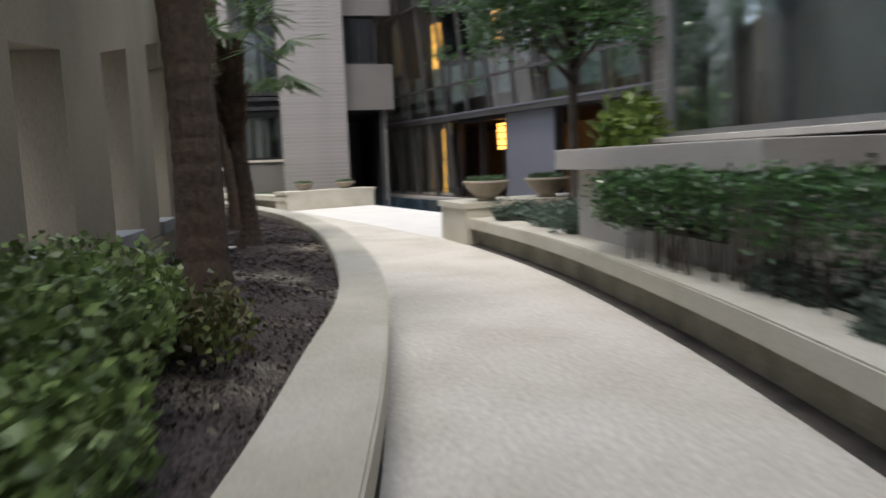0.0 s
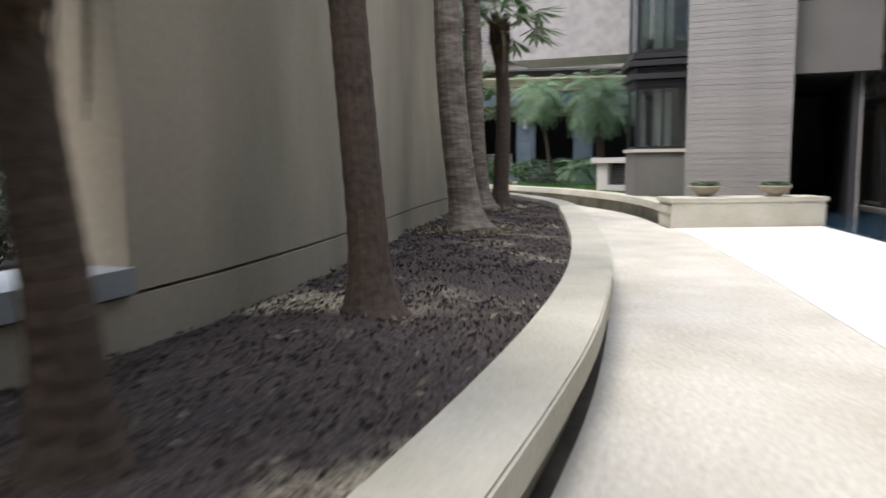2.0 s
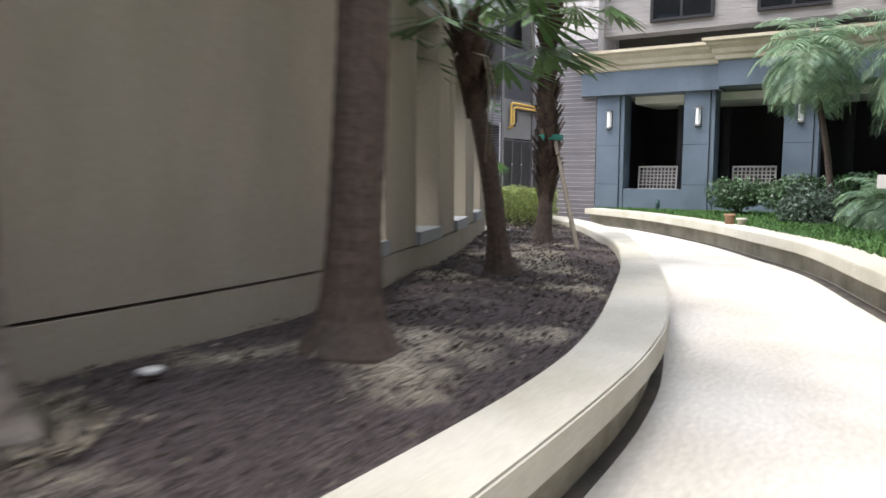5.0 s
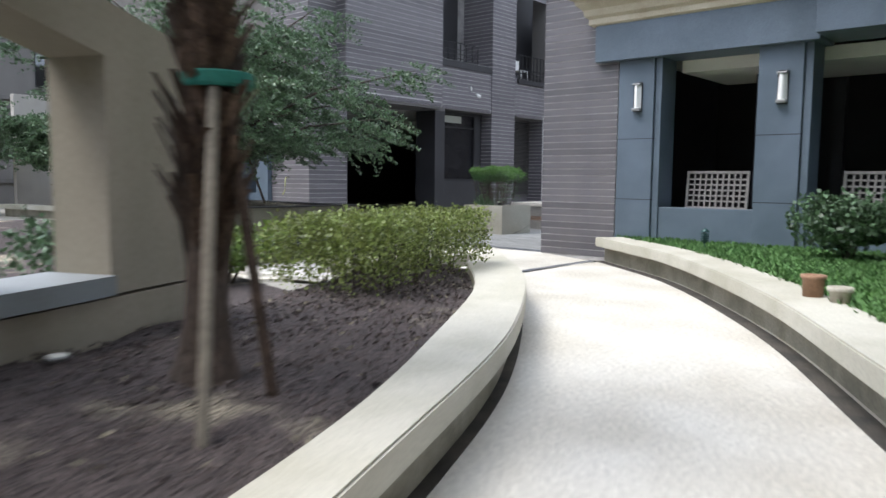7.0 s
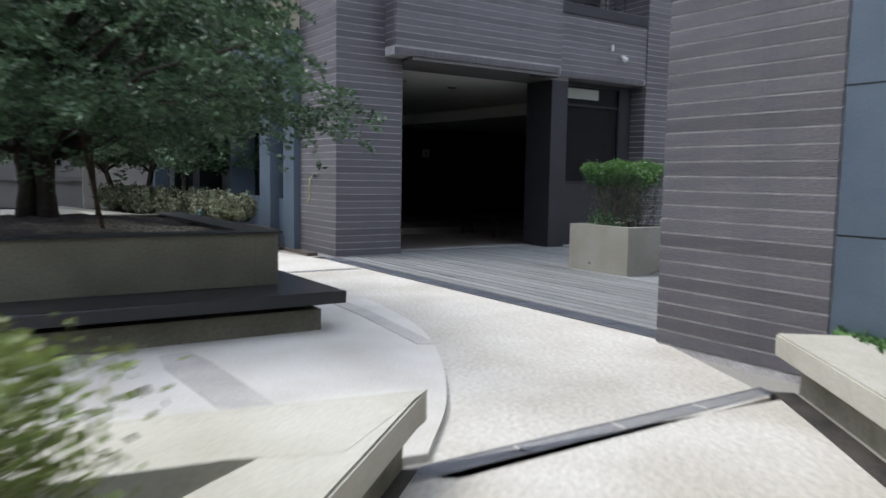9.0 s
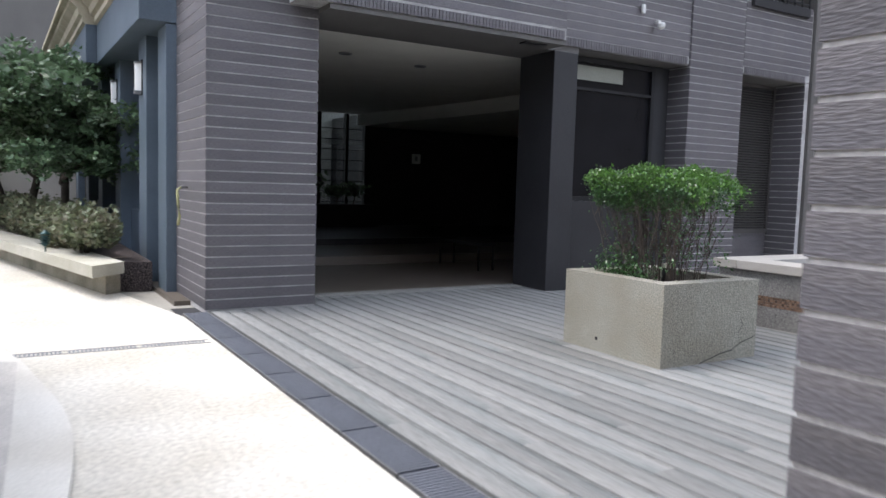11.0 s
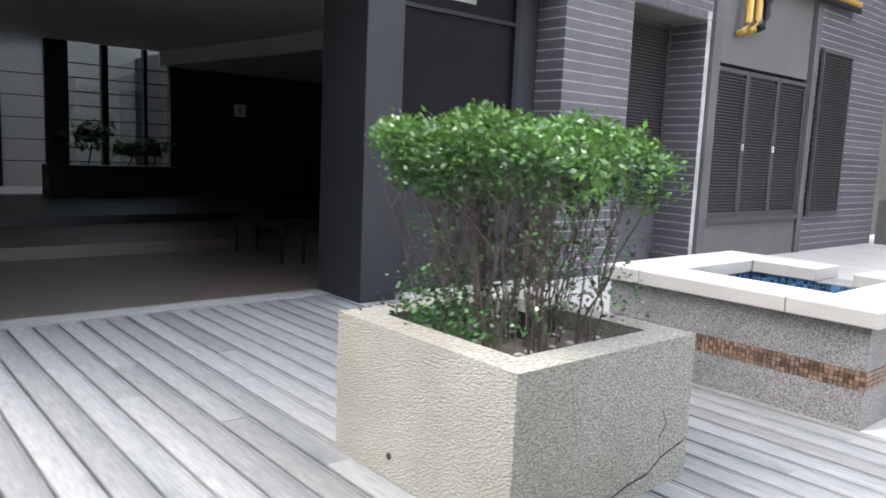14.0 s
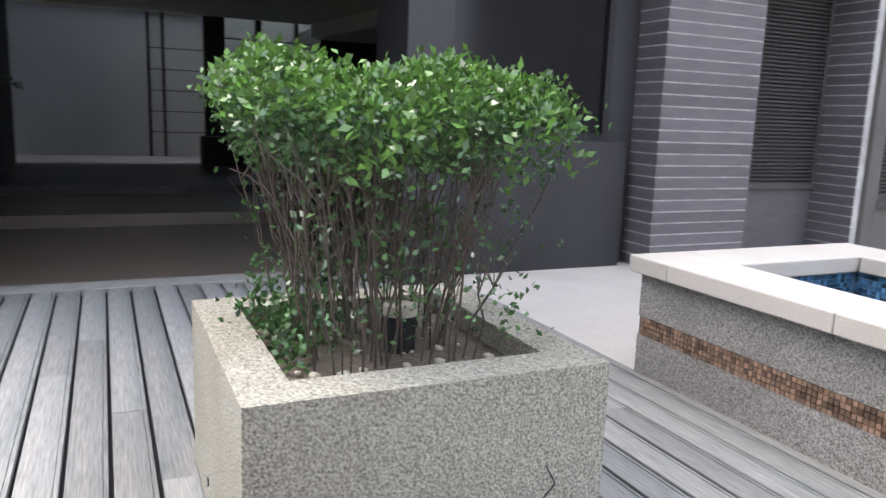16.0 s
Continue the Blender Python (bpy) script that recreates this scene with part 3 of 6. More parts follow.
rb_in = [tuple(p) for p in offset(rbo, -0.25)]
flat_bed("planting_bed", rb_in + [(8.0, -4.9), (8.0, -13.6)], -0.03, 0.21, MULCH, "raised bed of dark soil behind the seat wall", "planting bed")
rn_in = [tuple(p) for p in offset(rno, -0.25)]
lawn_pts = rn_in + [tuple((RA @ Vector((u, v, 0)))[:2]) for u, v in ((-1.8, 13.2), (9, 13.2))] + [(6.0, 9.5), (4.2, 6.6), (3.4, 4.7), (3.6, 2.4)]
struct("lawn", poly(lawn_pts, -0.03, 0.27), GRASS, label="bright green lawn behind the seat wall", category="lawn")


def in_poly(x, y, pts):
    inside = np.zeros(len(x), bool)
    j = len(pts) - 1
    for i in range(len(pts)):
        xi, yi = pts[i][:2]
        xj, yj = pts[j][:2]
        c = ((yi > y) != (yj > y)) & (x < (xj - xi) * (y - yi) / (yj - yi + 1e-12) + xi)
        inside ^= c
        j = i
    return inside


def blades(name, pts, k, z, h, material, label, seed, x0, x1, y0, y1):
    rng = rng_of(seed)
    x, y = rng.uniform(x0, x1, k), rng.uniform(y0, y1, k)
    ok = in_poly(x, y, pts)
    p = np.c_[x[ok], y[ok], np.full(ok.sum(), z)]
    return tagged(new(name, leaves(p, h, material, rng, up=1.2, long=1.4, spread=0.16)), label, "grass", "", "stuff")


blades("grass", lawn_pts, 70000, 0.268, 0.032, GRASS, "short thick bright green grass", 5, -5.2, 4, 4.5, 13)
# west lawn beyond the garden wall
far_bed = [(-3.4, 7.6), (-2.7, 6.2), (-1.0, 4.0), (0.0, 1.8), (0.6, -2), (0.5, -12), (-14, -12), (-14, 7)]
struct("garden_ground", poly(far_bed, -0.03, 0.14), MULCH, label="shaded earth of the inner garden", category="soil")

struct("garden_path", wall_piece(0, END, 0.1, 0.155, 0.75, 1.75), PATHM, label="narrow pale path behind the curved wall", category="path")

# ---- the north building ----
def courses(parent, x0, x1, z0, z1, y, material, pitch=0.0825, gap=0.011, depth=0.004, name="brick_course", bm_all=None, side="y", sgn=-1):
    """Long brick courses standing proud of their mortar on a wall face. side: the axis that the face looks along; sgn: which way."""
    n = int(round((z1 - z0) / pitch))
    if n < 1:
        return
    if bm_all is not None:
        for i in range(n):
            a, b = z0 + i * pitch + gap, z0 + (i + 1) * pitch
            (box(x0, x1, min(y, y + sgn * depth), max(y, y + sgn * depth), a, b, bm=bm_all) if side == "y"
             else box(min(y, y + sgn * depth), max(y, y + sgn * depth), x0, x1, a, b, bm=bm_all))
        return
    h = pitch - gap
    if side == "y":
        me = mesh_of(box(x0, x1, min(0, sgn * depth), max(0, sgn * depth), 0, h, bevel=0.0), material)
        mm = lambda z: Matrix.Translation((0, y, z))
    else:
        me = mesh_of(box(min(0, sgn * depth), max(0, sgn * depth), x0, x1, 0, h), material)
        mm = lambda z: Matrix.Translation((y, 0, z))
    for i in range(n):
        part(name, me, None, parent, m=mm(z0 + i * pitch + gap))


def block(parent, name, x0, x1, y0, y1, z0, z1, material, bevel=0.0, label=""):
    return part(name, box(x0, x1, y0, y1, z0, z1, bevel), material, parent, label)


LATER = []  # courses are laid last
LATER_TREES = []


def wall_lamp(m, label="white half-round wall lamp on a grey metal back plate"):
    t = thing("wall_lamp", m, label, "wall lamp", "wall lamps of the arcade")
    part("back_plate", box(-0.055, 0.055, -0.012, 0.0, -0.17, 0.17, 0.004), IRON, t)
    bm = bmesh.new()
    ring = [(-0.045 + 0.09 * i / 8, -0.012 - 0.055 * math.sin(math.pi * i / 8)) for i in range(9)]
    lo_ = [bm.verts.new((x, y, -0.13)) for x, y in ring]
    hi_ = [bm.verts.new((x, y, 0.13)) for x, y in ring]
    for i in range(8):
        bm.faces.new((lo_[i], lo_[i + 1], hi_[i + 1], hi_[i]))
    bm.faces.new(lo_)
    bm.faces.new(hi_[::-1])
    bmesh.ops.recalc_face_normals(bm, faces=bm.faces)
    part("diffuser", bm, LAMPG, t, "white diffuser")
    part("cap", box(-0.05, 0.05, -0.07, -0.002, 0.13, 0.15, 0.003), ALU, t)
    part("foot", box(-0.05, 0.05, -0.07, -0.002, -0.16, -0.13, 0.003), ALU, t)
    return t


def lattice(m):
    t = thing("lattice_screen", m, "dull grey square lattice screen leaning in the arcade", "lattice screen", "lattice screens")
    part("frame", box(-0.36, -0.33, -0.012, 0.012, 0, 0.44, 0.003, ), LATT, t)
    part("frame", box(0.33, 0.36, -0.012, 0.012, 0, 0.44, 0.003), LATT, t)
    part("frame", box(-0.33, 0.33, -0.012, 0.012, 0.41, 0.44, 0.003), LATT, t)
    part("frame", box(-0.33, 0.33, -0.012, 0.012, 0.0, 0.03, 0.003), LATT, t)
    for i in range(9):
        part("slat", box(-0.275 + i * 0.066, -0.255 + i * 0.066, -0.006, 0.004, 0.03, 0.41), LATT, t)
    for i in range(5):
        part("slat", box(-0.33, 0.33, 0.004, 0.01, 0.085 + i * 0.063, 0.105 + i * 0.063), LATT, t)
    return t


VF = 13.15
# brick corner pier with its wall above
corner = thing("corner_wall", RA, "dark grey brick corner of the north building with pale bed joints", "brick wall")
block(corner, "core", -2.81, -1.78, VF + 0.004, 14.6, -0.05, 9.5, MORTARC)
block(corner, "upper_core", -1.78, 9.0, VF + 0.30, 13.9, 3.45, 9.5, MORTARL, label="pale mortar core of the upper wall")
LATER.append((corner, -2.815, -1.78, 0.0, 3.4, VF + 0.004, BRICK))
# arcade of blue-grey granite
arc = thing("arcade", RA, "blue-grey granite arcade with square columns under a cream cornice", "arcade")
for i, u in enumerate((-1.5, 0.09, 1.7, 3.3, 4.9)):
    block(arc, "column", u - 0.27, u + 0.17, VF, VF + 0.4, 0.0, 2.33, GRANITE, 0.006)
    block(arc, "pilaster_strip", u + 0.176, u + 0.25, VF + 0.03, VF + 0.4, 0.0, 2.33, GRANITE, 0.004)
    for z in (0.72, 1.42):
        block(arc, "joint", u - 0.272, u + 0.172, VF - 0.001, VF + 0.1, z, z + 0.008, IRON)
for u0, u1 in ((-1.25, -0.18), (0.34, 1.43), (1.95, 3.03), (3.55, 4.63), (5.15, 9.0)):
    block(arc, "parapet", u0, u1, VF + 0.05, VF + 0.25, 0.0, 0.64, GRANITE, 0.006)
block(arc, "beam", -2.05, 0.42, VF - 0.09, VF + 0.42, 2.33, 2.75, GRANITE, 0.006)
block(arc, "beam", 0.424, 9.0, VF - 0.28, VF + 0.42, 2.36, 2.78, GRANITE, 0.006)


def cornice(parent, x0, x1, y, z0, mirror=False):
    prof = ((0.0, 0.0), (-0.03, 0.02), (-0.03, 0.08), (-0.07, 0.11), (-0.09, 0.18), (-0.16, 0.24), (-0.17, 0.28), (-0.23, 0.30), (-0.23, 0.35), (0.3, 0.37))
    bm = bmesh.new()
    a = [bm.verts.new((x0 + p[0] * 0.9, y + p[0], z0 + p[1])) for p in prof] + [bm.verts.new((x0, y + 0.3, z0))]
    b = [bm.verts.new((x1, y + p[0], z0 + p[1])) for p in prof] + [bm.verts.new((x1, y + 0.3, z0))]
    n = len(a)
    for i in range(n):
        bm.faces.new((a[i], a[(i + 1) % n], b[(i + 1) % n], b[i]))
    bm.faces.new(a)
    bm.faces.new(b[::-1])
    bmesh.ops.recalc_face_normals(bm, faces=bm.faces)
    part("cornice", bm, CORNICE, parent, "cream moulded cornice")


cornice(arc, -2.1, 0.41, VF - 0.09, 2.75)
cornice(arc, 0.41, 9.0, VF - 0.30, 2.78)
block(arc, "back_wall", -1.78, 9.0, 16.2, 16.4, 0, 3.3, DARKP)
block(arc, "end_wall", -1.98, -1.79, 13.6, 16.4, 0, 3.3, DARKP)
block(arc, "pier", -0.55, -0.3, 14.2, 14.5, 0, 2.4, DARKP)
block(arc, "pier", 1.4, 1.7, 14.4, 14.7, 0, 2.4, DARKP)
for u in (-0.8, 0.1, 2.2, 3.4):
    block(arc, "column", u, u + 0.12, 15.0, 15.12, 0, 2.33, DARKP)
block(arc, "soffit_panel", -1.2, 9.0, 13.6, 15.0, 2.2, 2.34, CEIL)
struct("ceiling_arcade", box(-1.8, 9.0, 13.5, 16.4, 2.41, 2.5), CEIL, m=RA, label="pale painted arcade ceiling", category="ceiling")
struct("floor_arcade", box(-1.8, 9.0, 13.4, 16.4, -0.05, 0.06), LOBBY, m=RA, label="dark stone floor of the arcade", category="floor")
for u in (-1.5, 0.09, 1.7, 3.3):
    wall_lamp(at(u - 0.02, VF, 1.9))
put(lattice(I4), at(-0.75, 13.62, 0.62) @ pose(0, 0, 0, -6, 0, 0))
put(lattice(I4), at(0.92, 13.62, 0.62) @ pose(0, 0, 0, -6, 0, 0))
block(arc, "lattice_ledge", -1.25, 5, 13.41, 13.75, 0.0, 0.62, GRANITE)


def sash(m, w, h, label="dark framed sliding window", name="window_unit", frame_mat=IRON, glass_mat=GLASSD, n=2, cat="window"):
    """A window with a frame, mullions and panes; the front faces -y, its lower left corner at the origin."""
    t = thing(name, m, label, cat)
    f = 0.05
    part("window_frame", box(0, w, -0.03, 0.05, 0, f), frame_mat, t)
    part("window_frame", box(0, w, -0.03, 0.05, h - f, h), frame_mat, t)
    for i in range(n + 1):
        x = i * (w - f) / n
        part("mullion", box(x, x + f, -0.032, 0.052, f, h - f), frame_mat, t)
    for i in range(n):
        x = i * (w - f) / n + f
        part("pane", box(x, x + (w - f) / n - f, 0.0, 0.008, f, h - f), glass_mat, t)
    return t


def window_bay(u, v, z, w, h, turn=0.0, label="dark framed window of the upper floor"):
    t = sash(at(u, v, z, turn), w, h, label)
    part("reveal", box(0.0, w, 0.06, 0.08, 0, h), SHADEW, t)
    return t


for u in (-0.9, 0.9, 2.7):
    window_bay(u, VF + 0.26, 3.62, 1.1, 0.95)
    window_bay(u, VF + 0.26, 6.3, 1.1, 1.2)

# ---- the west building ----
west = thing("west_building", RA, "dark grey brick building with a wide open lobby", "building")
UW = -7.87
# brick pier at the corner
block(west, "core", -8.66, UW - 0.004, 13.43, 14.30, -0.05, 9.5, MORTAR)
block(west, "core", -8.95, -8.66, 13.43, 13.9, -0.05, 9.5, MORTAR)
LATER.append((west, 13.42, 14.31, 0.0, 2.56, UW - 0.004, BRICK, "x", 1))
LATER.append((west, -8.96, UW + 0.003, 0.0, 2.56, 13.43, BRICK, "y", -1))
block(west, "upper_core", -8.6, -7.625, 14.06, 16.66, 2.404, 5.2, MORTAR)
LATER.append((west, 14.04, 16.66, 2.5, 5.15, -7.625, BRICK, "x", 1))
LATER.append((west, -7.87, -7.605, 2.5, 5.1, 14.06, BRICK, "y", -1))
block(west, "core_above", -8.8, UW - 0.004, 16.66, 18.615, 2.43, 3.45, MORTAR)
LATER.append((west, 16.66, 18.615, 2.50, 3.42, UW - 0.004, BRICK, "x", 1))
# dark grey for the undersides of the west building
SOFF = mat("dark_grey_soffit", (0.13, 0.125, 0.12), 0.75, var=0.15, scale=2, fine=60, bump=0.05)
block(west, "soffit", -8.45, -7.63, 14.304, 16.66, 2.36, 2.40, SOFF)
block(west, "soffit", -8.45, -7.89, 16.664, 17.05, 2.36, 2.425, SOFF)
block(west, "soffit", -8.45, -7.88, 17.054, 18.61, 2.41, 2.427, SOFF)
block(west, "soffit_vent", -7.80, -7.70, 16.25, 16.5, 2.352, 2.36, IRON)


def soldier(parent, y0, y1, z, x):
    n = int((y1 - y0) / 0.034)
    me = mesh_of(box(0, 0.012, 0, 0.028, 0, 0.08), BRICK)
    for i in range(n):
        part("brick", me, None, parent, m=Matrix.Translation((x, y0 + i * 0.034, z)))


LATER.append(("soldier", west, 14.05, 16.66, 2.405, -7.622))
LATER.append(("soldier", west, 16.68, 18.6, 2.42, UW - 0.004))
block(west, "column", -8.42, UW, 16.73, 17.03, 0.0, 2.358, DARKP, 0.006, "dark polished stone column")
block(west, "panel", -8.15, -8.05, 17.03, 18.5, 0.0, 0.90, DARKP, 0.0, "dark stone panel under the window")
block(west, "panel", -8.35, -8.15, 18.40, 18.615, 0.0, 2.40, SHADEW)
win = sash(at(-8.18, 16.98, 0.90, 90), 1.42, 1.5, "tall dark tinted window in a black frame", n=1, glass_mat=DPANE)
part("transom", box(0.05, 1.37, -0.03, 0.04, 1.16, 1.19), IRON, win)
# pale strip on the opaque pane paints the ceiling seen through the glass
LT = mat("pale_ceiling_strip", (0.30, 0.31, 0.27), 0.7, var=0.1)
part("blind", box(0.08, 0.95, -0.012, -0.004, 1.27, 1.42), LT, win, "pale strip on the pane standing in for the ceiling inside")
# the brick pier with the splayed side, louvred recess, pilasters and plant doors
block(west, "core", -8.896, UW - 0.0, 18.62, 19.52, -0.05, 9.0, MORTAR)
LATER.append((west, 18.62, 19.52, 0.0, 5.2, UW, BRICK, "x", 1))
LATER.append((west, -8.7, UW + 0.02, 0.0, 5.2, 18.62, BRICK, "y", -1))
block(west, "core_above", -8.8, UW - 0.0, 19.524, 20.795, 2.43, 3.3, MORTAR)
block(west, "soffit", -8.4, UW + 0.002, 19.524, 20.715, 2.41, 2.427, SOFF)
LATER.append((west, 19.524, 20.78, 2.5, 3.3, UW, BRICK, "x", 1))
LATER.append(("soldier", west, 19.54, 20.72, 2.42, UW + 0.002))
block(west, "core_pier", -8.8, UW, 20.72, 20.79, -0.05, 2.42, MORTAR)
LATER.append((west, -8.3, UW, 0.0, 2.42, 20.72, BRICK, "y", -1))
block(west, "low_wall", -8.42, -8.29, 19.524, 20.71, 0.0, 0.53, BRICK)


def louvres(m, w, h, label, handle=True, cat="louvred door", name="louvred_door", pitch=0.032):
    """A louvred leaf; front to -y, foot at the origin."""
    t = thing(name, m, label, cat, "louvred leaves of the plant room")
    for a, b, c, d in ((0, 0.035, 0, h), (w - 0.035, w, 0, h)):
        part("stile", box(a, b, -0.015, 0.02, c, d), LOUVRE, t)
    part("rail", box(0.035, w - 0.035, -0.015, 0.02, 0, 0.045), LOUVRE, t)
    part("rail", box(0.035, w - 0.035, -0.015, 0.02, h - 0.045, h), LOUVRE, t)
    part("back", box(0.035, w - 0.035, 0.022, 0.026, 0.045, h - 0.045), SHADEW, t)
    n = int((h - 0.09) / pitch)
    bm = bmesh.new()
    v = [bm.verts.new(p) for p in ((0.035, -0.012, 0), (w - 0.035, -0.012, 0), (w - 0.035, 0.014, 0.012), (0.035, 0.014, 0.012), (0.035, -0.012, 0.007), (w - 0.035, -0.012, 0.007), (w - 0.035, 0.014, 0.019), (0.035, 0.014, 0.019))]
    for f in ((0, 3, 2, 1), (4, 5, 6, 7), (0, 1, 5, 4), (3, 7, 6, 2)):
        bm.faces.new([v[i] for i in f])
    me = mesh_of(bm, LOUVRE)
    for i in range(n):
        part("louvre", me, None, t, m=Matrix.Translation((0, 0, 0.045 + i * pitch)))
    if handle:
        part("handle", box(w - 0.03, w - 0.006, -0.035, -0.014, h * 0.46, h * 0.46 + 0.07, 0.003), WHITEP, t, "pale metal lever")
    return t


louvres(at(-8.28, 19.53, 0.53, 90), 1.18, 1.88, "dark louvred panel deep in a brick recess", False, "louvred panel", "louvred_panel")
PIL = mat("pilaster_concrete", (0.11, 0.104, 0.099), 0.8, var=0.2, scale=2, fine=60)
block(west, "pilaster", -8.3, UW + 0.04, 20.80, 20.95, -0.05, 9.0, PIL, 0.006)
block(west, "pilaster", -8.3, UW + 0.03, 23.02, 23.14, -0.05, 9.0, PIL, 0.006)
block(west, "door_base", -8.1, UW, 20.94, 23.01, -0.05, 0.42, WALLC, 0.0, "stained concrete kerb under the doors")
block(west, "door_sill", -8.1, UW + 0.05, 20.94, 23.01, 0.42, 0.47, LOUVRE)
for i in range(3):
    louvres(at(UW - 0.03, 20.96 + i * 0.685, 0.47, 90), 0.675, 1.55, "grey louvred plant room door leaf", i < 2)
block(west, "wall_panel", -8.1, UW - 0.03, 20.94, 23.01, 2.06, 3.3, WALLC)
block(west, "high_window", -8.1, UW - 0.06, 20.94, 23.01, 3.3, 5.0, SHADEW)
block(west, "core", -8.3, UW, 23.15, 25.4, -0.05, 9.0, MORTAR)
LATER.append((west, 23.15, 25.4, 0.0, 4.2, UW, BRICK, "x", 1))
louvres(at(UW + 0.05, 23.2, 0.45, 90), 0.85, 2.0, "tall dark louvred vent panel on the brick", False, "louvred panel", "louvred_panel")
LATER.append((west, 18.62, 20.78, 5.2, 9.0, UW, BRICK, "x", 1))
# upper wall, set back, with balconies
block(west, "upper_core", -9.2, -8.1, 13.43, 16.66, 5.2, 9.5, MORTAR)
block(west, "link_wall", -8.66, -7.63, 14.06, 16.66, 5.2, 9.5, BRICK)
block(west, "upper_core", -9.3, -8.9, 16.664, 18.80, 3.45, 9.5, DARKP)
block(west, "upper_core", -9.3, -8.6, 19.524, 25.4, 3.3, 9.5, DARKP)


def balcony(u, v0, v1, z, h=0.36):
    t = thing("balcony_rail", RA, "thin black metal balcony railing", "railing", "balcony railings")
    n = 8
    for i in range(n):
        y = v0 + (v1 - v0) * i / (n - 1)
        part("post", box(u - 0.008, u + 0.008, y - 0.008, y + 0.008, z, z + h), IRON, t)
    for zz in (z + 0.04, z + 0.13, z + 0.22, z + h):
        part("rail", box(u - 0.01, u + 0.01, v0, v1, zz, zz + 0.014), IRON, t)


balcony(-7.86, 16.72, 18.1, 3.45)
balcony(-7.83, 19.62, 20.64, 3.3, 0.55)
balcony(-7.86, 16.72, 18.1, 6.4)
balcony(-7.83, 19.62, 20.64, 6.3, 0.55)
chair = thing("balcony_chair", at(-8.15, 20.1, 3.32), "white plastic chair on a balcony", "chair")
part("seat", box(-0.14, 0.14, -0.14, 0.14, 0.22, 0.25, 0.01), WHITEP, chair)
part("backrest", box(-0.14, -0.12, -0.14, 0.14, 0.25, 0.5, 0.008), WHITEP, chair)
for sx in (-0.12, 0.12):
    for sy in (-0.12, 0.12):
        part("leg", box(sx - 0.012, sx + 0.012, sy - 0.012, sy + 0.012, 0, 0.22), WHITEP, chair)
struct("balcony_slab", box(-9, -7.85, 16.66, 18.62, 3.3, 3.44), DARKP, m=RA, label="dark balcony slab", category="balcony slab")
struct("balcony_slab", box(-9, -7.82, 19.60, 20.66, 3.2, 3.3), DARKP, m=RA, label="dark balcony slab", category="balcony slab")

# lobby
struct("floor_lobby", box(-19, -8.42, 13.3, 24.0, -0.05, 0.004), LOBBY, m=RA, label="dark brown polished lobby floor", category="floor")
struct("threshold", box(-8.42, -8.24, 14.3, 17.2, -0.05, 0.008), THR, m=RA, label="pale pitted stone threshold strip", category="threshold")
struct("steps_lobby", box(-19, -10.6, 14.0, 24.0, 0.0, 0.11), LOBBY, m=RA, label="low brown stone step across the lobby", category="step")
struct("steps_lobby", box(-19, -12.2, 14.0, 24.0, 0.11, 0.2), DARKP, m=RA, label="low dark stone step across the lobby", category="step")
struct("ceiling_lobby", box(-15.6, -8.455, 14.0, 24.0, 2.36, 2.46), CEIL, m=RA, label="pale painted lobby ceiling", category="ceiling")
struct("ceiling_drop", poly([(-8.75, 18.62), (-8.75, 23.9), (-15.5, 23.9), (-15.5, 18.1), (-12.5, 18.45)], 2.14, 2.355), CEIL, m=RA, label="dropped part of the pale lobby ceiling", category="ceiling")
struct("wall_lobby", box(-19.1, -15.5, 18.35, 24, 0, 2.4), SHADEW, m=RA, label="very dark panelled lobby wall", category="wall")
struct("wall_lobby", box(-19.1, -8.6, 24, 24.2, 0, 2.4), SHADEW, m=RA, label="very dark lobby side wall", category="wall")
struct("wall_lobby", box(-15.4, -8.67, 13.9, 14.0, 0, 2.4), SHADEW, m=RA, label="very dark lobby side wall", category="wall")
lw_ = thing("lobby_window", at(-15.5, 13.3, 0.3, 90), "wide lobby window with thin black bars onto a pale yard", "window")
for a, w in ((0.0, 0.1), (2.42, 0.03), (2.62, 0.03), (3.2, 0.3), (3.95, 0.09), (4.55, 0.05), (4.95, 0.1)):
    part("mullion", box(a, a + w, -0.05, 0.05, 0, 2.05), IRON, lw_)
for i in range(9):
    part("bar", box(3.5, 4.95, -0.01, 0.01, 0.15 + i * 0.2, 0.165 + i * 0.2), IRON, lw_)
for i in range(5):
    part("bar", box(2.45, 3.2, -0.01, 0.01, 0.35 + i * 0.3, 0.362 + i * 0.3), IRON, lw_)
part("pane", box(3.5, 5.0, 0.02, 0.028, 0, 2.05), GLASS, lw_)
# added translucent panel in place of the flat pale surface here
part("pane", box(0.1, 3.2, 0.02, 0.028, 0, 2.05), TPANEL, lw_, "pale translucent panel standing in for a flat pale surface")
struct("wall_yard", box(-17.6, -17.4, 12.0, 22.0, 0, 2.9), PAVE, m=RA, label="pale rendered yard wall behind the lobby window", category="wall")
struct("lobby_planter_wall", box(-15.3, -14.9, 16.4, 18.3, 0.2, 0.62), SHADEW, m=RA, label="dark low wall of the indoor planting", category="planter wall")
for yy, rr, sd_ in ((16.95, 0.36, 1), (17.5, 0.2, 2), (17.85, 0.24, 3)):
    ip = thing("indoor_plant", at(-15.08, yy, 0.62), "dark leafy pot plant on the low lobby wall", "plant", "plants inside the lobby")
    r_ = rng_of(700 + sd_)
    pp = r_.normal(size=(220, 3)) * (0.3 * rr, 0.42 * rr, 0.22 * rr) + (0, 0, rr * 1.1)
